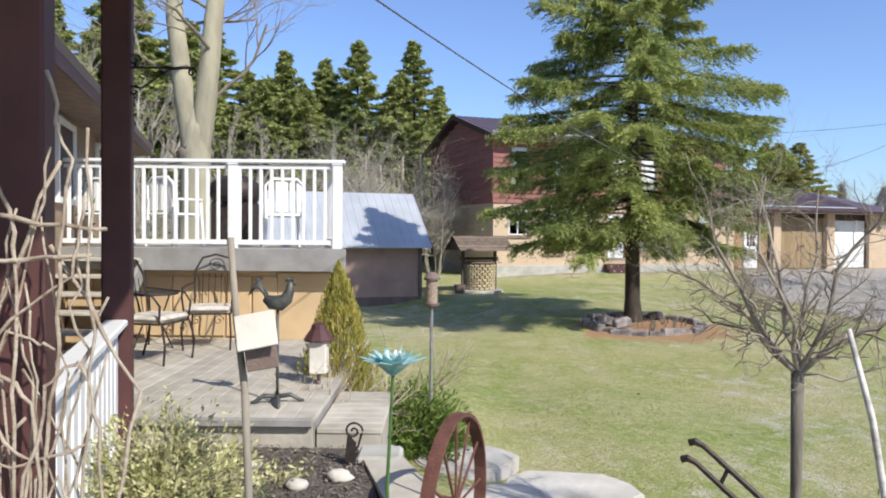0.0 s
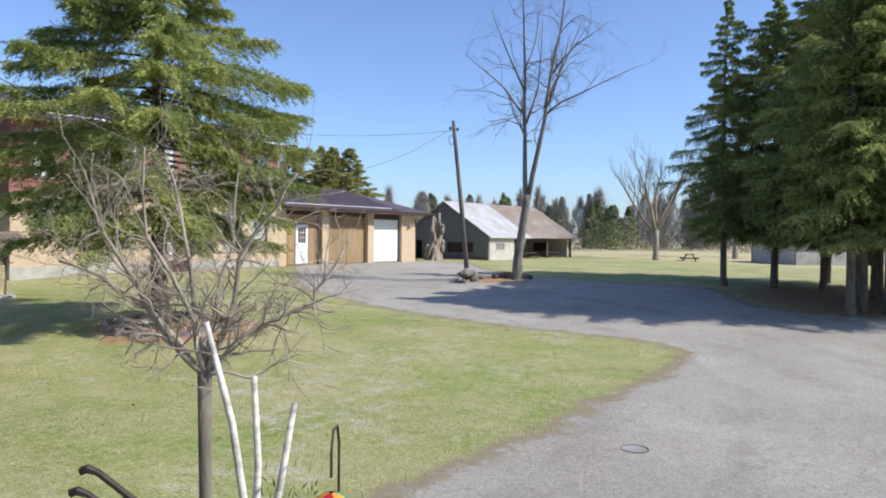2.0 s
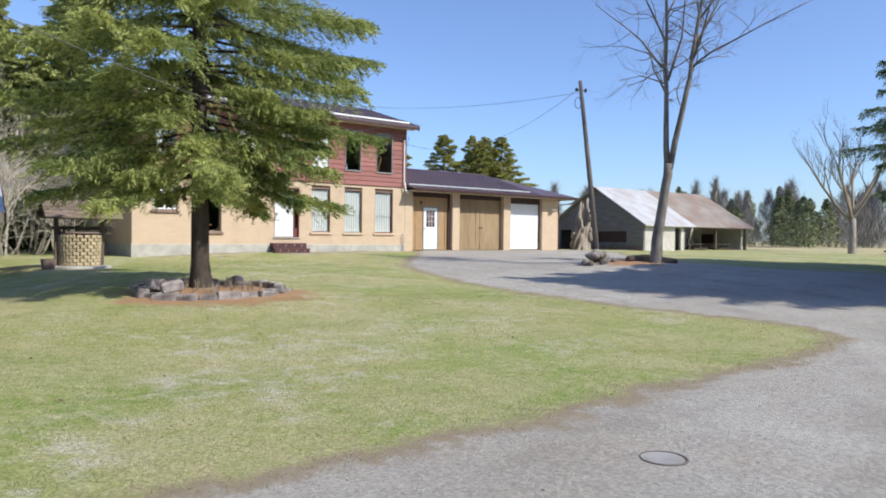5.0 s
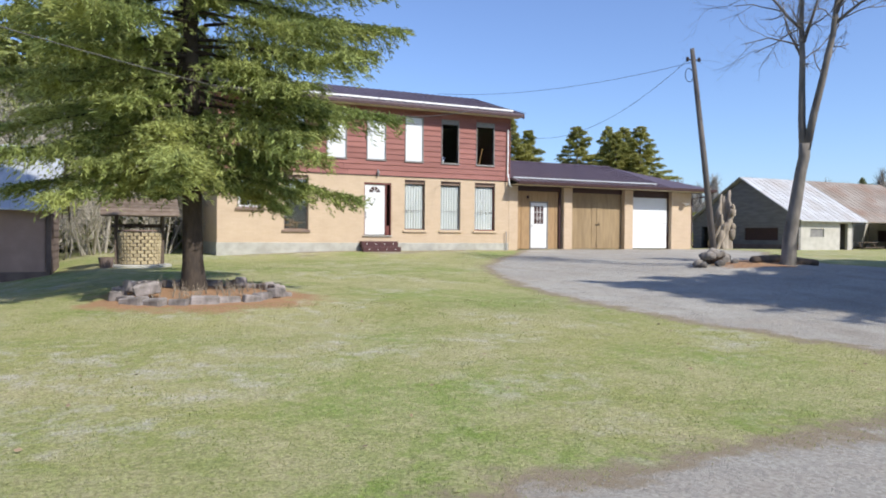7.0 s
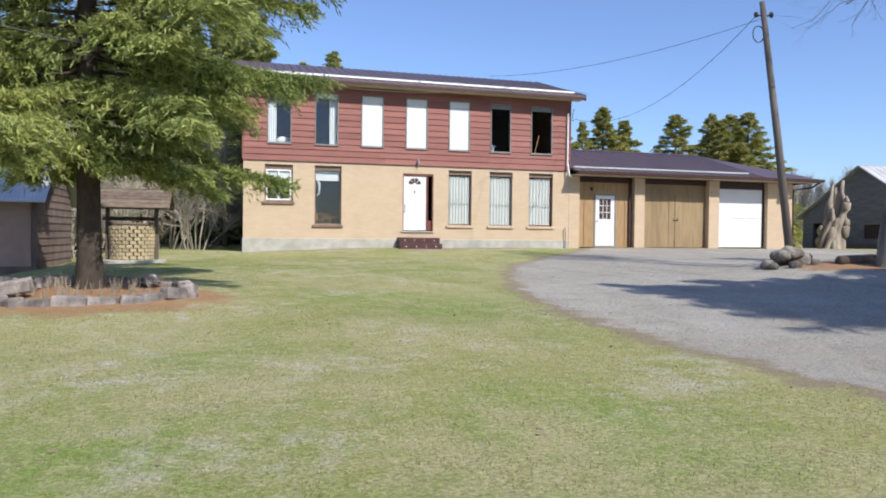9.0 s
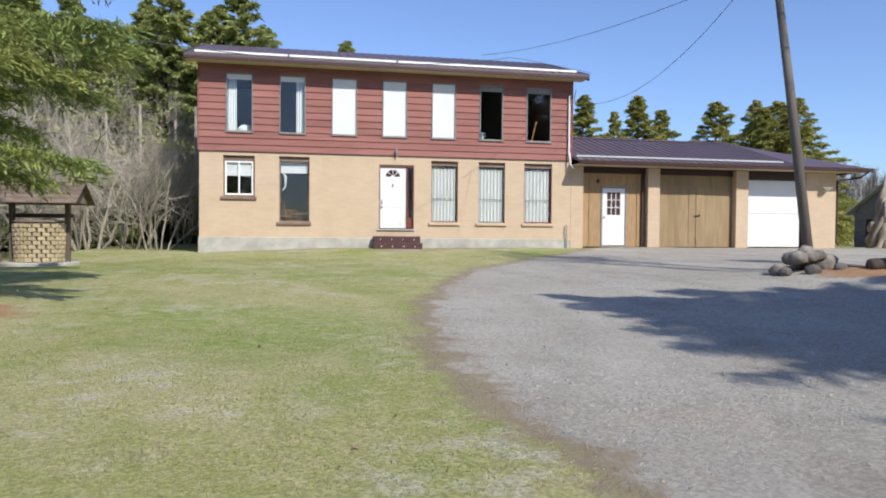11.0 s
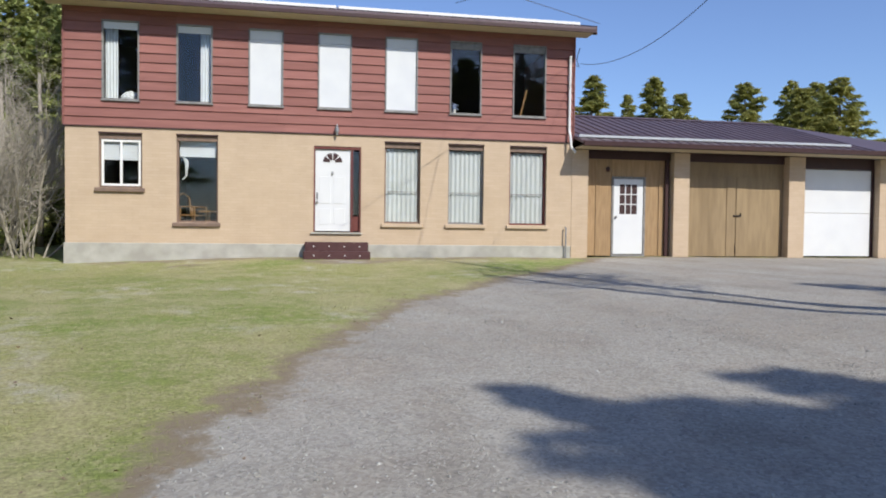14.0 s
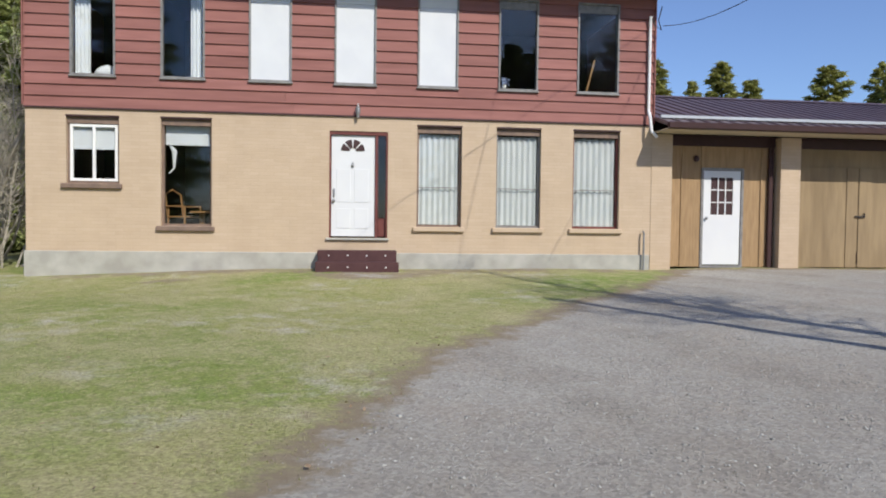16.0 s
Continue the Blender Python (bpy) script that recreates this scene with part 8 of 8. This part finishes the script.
# things seen in the windows
ch = thing("wooden_chair", (2.92, 0.75, 0.40), "honey wooden armchair behind the tall window", "chair", rz=60)
part("seat", Geo().box((-0.24, -0.22, 0.42), (0.24, 0.24, 0.46), bev=0.01), M_WOODCH, ch)
for sx in (-1, 1):
    part("armrest", Geo().box((sx * 0.24 - 0.03, -0.22, 0.64), (sx * 0.24 + 0.03, 0.24, 0.67), bev=0.01), M_WOODCH, ch)
    for sy in (-1, 1):
        part("leg", Geo().tube([(sx * 0.24, sy * 0.22, 0), (sx * 0.22, sy * 0.21, 0.65)], 0.02, 6), M_WOODCH, ch)
part("backrest", Geo().tube([(-0.22, 0.24, 0.46), (-0.22, 0.30, 0.9), (0, 0.32, 1.0), (0.22, 0.30, 0.9), (0.22, 0.24, 0.46)], 0.02, 6), M_WOODCH, ch)
tb = thing("side_table", (3.30, 0.7, 0.40), "small wooden table behind the tall window", "table")
part("top", Geo().box((-0.22, -0.22, 0.52), (0.22, 0.22, 0.56), bev=0.01), M_WOODCH, tb)
part("pedestal", Geo().lathe([(0.14, 0.0), (0.05, 0.08), (0.07, 0.2), (0.035, 0.35), (0.05, 0.52)], 12), M_WOODCH, tb)
a6 = WIN_UP[5][0]
vp = thing("flower_pot", (a6 + 0.16, 0.20, 3.56), "blue and white flowers in a pale pot on the window ledge", "flower pot")
part("pot", Geo().lathe([(0.035, 0.0), (0.05, 0.10), (0.05, 0.11), (0.04, 0.11)], 12), M_WHITE, vp)
gfl = np.random.RandomState(3)
c = gfl.normal(0, 1, (70, 3)) * np.array([0.05, 0.04, 0.045]) + np.array([0, 0, 0.18])
d = unit(gfl.normal(0, 1, (70, 3)))
v, f = diamonds(c, d, unit(np.cross(d, gfl.normal(0, 1, (70, 3)))), np.full(70, 0.05), np.full(70, 0.03))
ob = new("blossom", np_mesh("blossom", v, f, M_BLUE))
ob.parent = vp
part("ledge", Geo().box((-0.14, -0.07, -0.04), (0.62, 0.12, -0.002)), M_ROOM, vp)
a7 = WIN_UP[6][0]
single("leaning_board", Geo().box((-0.02, -0.015, 0), (0.02, 0.015, 0.75), pose(0, 0, 0, 0, 14, 0), bev=0.004), M_WOODCH, "wooden board leaning inside the upper window", "board", (a7 + 0.30, 0.33, 3.1 + 0.46))
single("dresser", Geo().box((-0.25, -0.05, 0), (0.45, 0.25, 0.455), bev=0.01), M_ROOM, "dresser below the upper window, coloured dark for room shade", "dresser", (a7 + 0.28, 0.34, 3.1))
single("bed_pillow", Geo().rock((0, 0, 0), 0.2, random.Random(2), (1.3, 0.6, 0.7)), M_CURTAIN, "rumpled white pillow behind the upper window", "pillow", (WIN_UP[0][0] + 0.55, 0.42, 3.66), smooth=True)
single("bed_headboard", Geo().box((-0.35, -0.08, 0), (0.45, 0.12, 0.44), bev=0.02), M_CURTAIN, "pale padded bed end behind the upper window", "bed", (WIN_UP[0][0] + 0.45, 0.42, 3.1))

# ---- loose ground cover ----
def scatter(name, label, category, n, region, keep, material, make, seed):
    g = np.random.RandomState(seed)
    xs, ys = g.uniform(region[0], region[1], n * 2), g.uniform(region[2], region[3], n * 2)
    pts = []
    for x, y in zip(xs, ys):
        if keep(x, y, g):
            pts.append((x, y, ground_z(x, y)))
            if len(pts) >= n:
                break
    v, f = make(np.array(pts), g)
    ob = new(name, np_mesh(name, v, f, material))
    return tagged(ob, label, category, kind="stuff")


def blades(p, g):
    n = len(p)
    az = g.rand(n) * 6.283
    w = np.stack([np.cos(az), np.sin(az), np.zeros(n)], 1)
    lean = unit(g.normal(0, 0.45, (n, 3)) * np.array([1, 1, 0]) + np.array([0, 0, 1.0]))
    h = g.uniform(0.006, 0.017, n)[:, None]
    v = np.stack([p - w * 0.006 - np.array([0, 0, 0.004]), p + w * 0.006 - np.array([0, 0, 0.004]), p + lean * h], 1).reshape(-1, 3)
    return v, np.arange(len(v)).reshape(-1, 3)


def pebbles(p, g, big=1.0):
    n = len(p)
    r = big * g.uniform(0.004, 0.010, n) * np.where(g.rand(n) < 0.04, 1.8, 1.0)
    base = np.array([(1, 0, 0), (-0.4, 0.9, 0), (-0.5, -0.85, 0), (0.1, 0.05, 0.5), (0, 0, -0.4)])
    fc = np.array([(0, 1, 3), (1, 2, 3), (2, 0, 3), (1, 0, 4), (2, 1, 4), (0, 2, 4)])
    az = g.rand(n) * 6.283
    c, s = np.cos(az), np.sin(az)
    b = base[None] * g.uniform(0.7, 1.3, (n, 5, 1))
    v = np.stack([b[..., 0] * c[:, None] - b[..., 1] * s[:, None], b[..., 0] * s[:, None] + b[..., 1] * c[:, None], b[..., 2]], 2) * r[:, None, None] + p[:, None, :]
    f = (fc[None] + 5 * np.arange(n)[:, None, None]).reshape(-1, 3)
    return v.reshape(-1, 3), f


def litter(p, g, big=1.0):
    n = len(p)
    d = unit(g.normal(0, 1, (n, 3)) * np.array([1, 1, 0.2]))
    v, f = diamonds(p + np.array([0, 0, 0.025]), d, unit(np.cross(d, np.array([0, 0, 1.0]) + g.normal(0, 0.3, (n, 3)))), big * g.uniform(0.03, 0.07, n), big * g.uniform(0.02, 0.04, n))
    return v, f


M_PEBBLE = mat("loose gravel", (0.395, 0.39, 0.36, 1), (0.28, 0.275, 0.25, 1), 8.0, 0.95, island=0.22)
M_LITTER = mat("fallen leaves", (0.30, 0.215, 0.135, 1), (0.19, 0.135, 0.09, 1), 8.0, 0.9, island=0.4)


def on_lawn(x, y, g):
    return poly_dist(DRIVE, x, y) < g.uniform(-0.25, 0.15) and math.hypot((x + 2.05) / 1.7, (y + 14.2) / 1.5) > 1


scatter("lawn_grass", "short patchy spring grass on the lawn", "grass", 90000, (-8.5, 6.5, -24.6, -15.5), on_lawn, M_GRASSBLADE, blades, 301)
scatter("lawn_grass", "short patchy spring grass near the house", "grass", 40000, (-2, 9.5, -16, -0.6), on_lawn, M_GRASSBLADE, blades, 302)
scatter("loose_gravel", "loose grey gravel over the driveway", "gravel", 42000, (-8.8, 12, -29, -4), lambda x, y, g: poly_dist(DRIVE, x, y) > g.uniform(-0.2, 0.3), M_PEBBLE, pebbles, 303)
scatter("loose_gravel", "coarser loose stones on the drive before the house", "gravel", 26000, (1.5, 13, -20, -4), lambda x, y, g: poly_dist(DRIVE, x, y) > g.uniform(0.0, 0.4), M_PEBBLE, lambda p, g: pebbles(p, g, 1.5), 305)
scatter("fallen_leaves", "scattered brown leaves lying on the lawn", "leaves", 260, (-9, 8, -25, -6), lambda x, y, g: poly_dist(DRIVE, x, y) < g.uniform(-0.3, 0.6), M_LITTER, litter, 304)
scatter("edge_litter", "dead leaves and twigs gathered along the edge of the drive", "leaves", 1900, (3.0, 10.5, -22.5, -4.0), lambda x, y, g: -0.55 < poly_dist(DRIVE, x, y) + g.normal(0, 0.18) < 0.12, M_LITTER, lambda p, g: litter(p - np.array([0, 0, 0.016]), g, 0.55), 306)
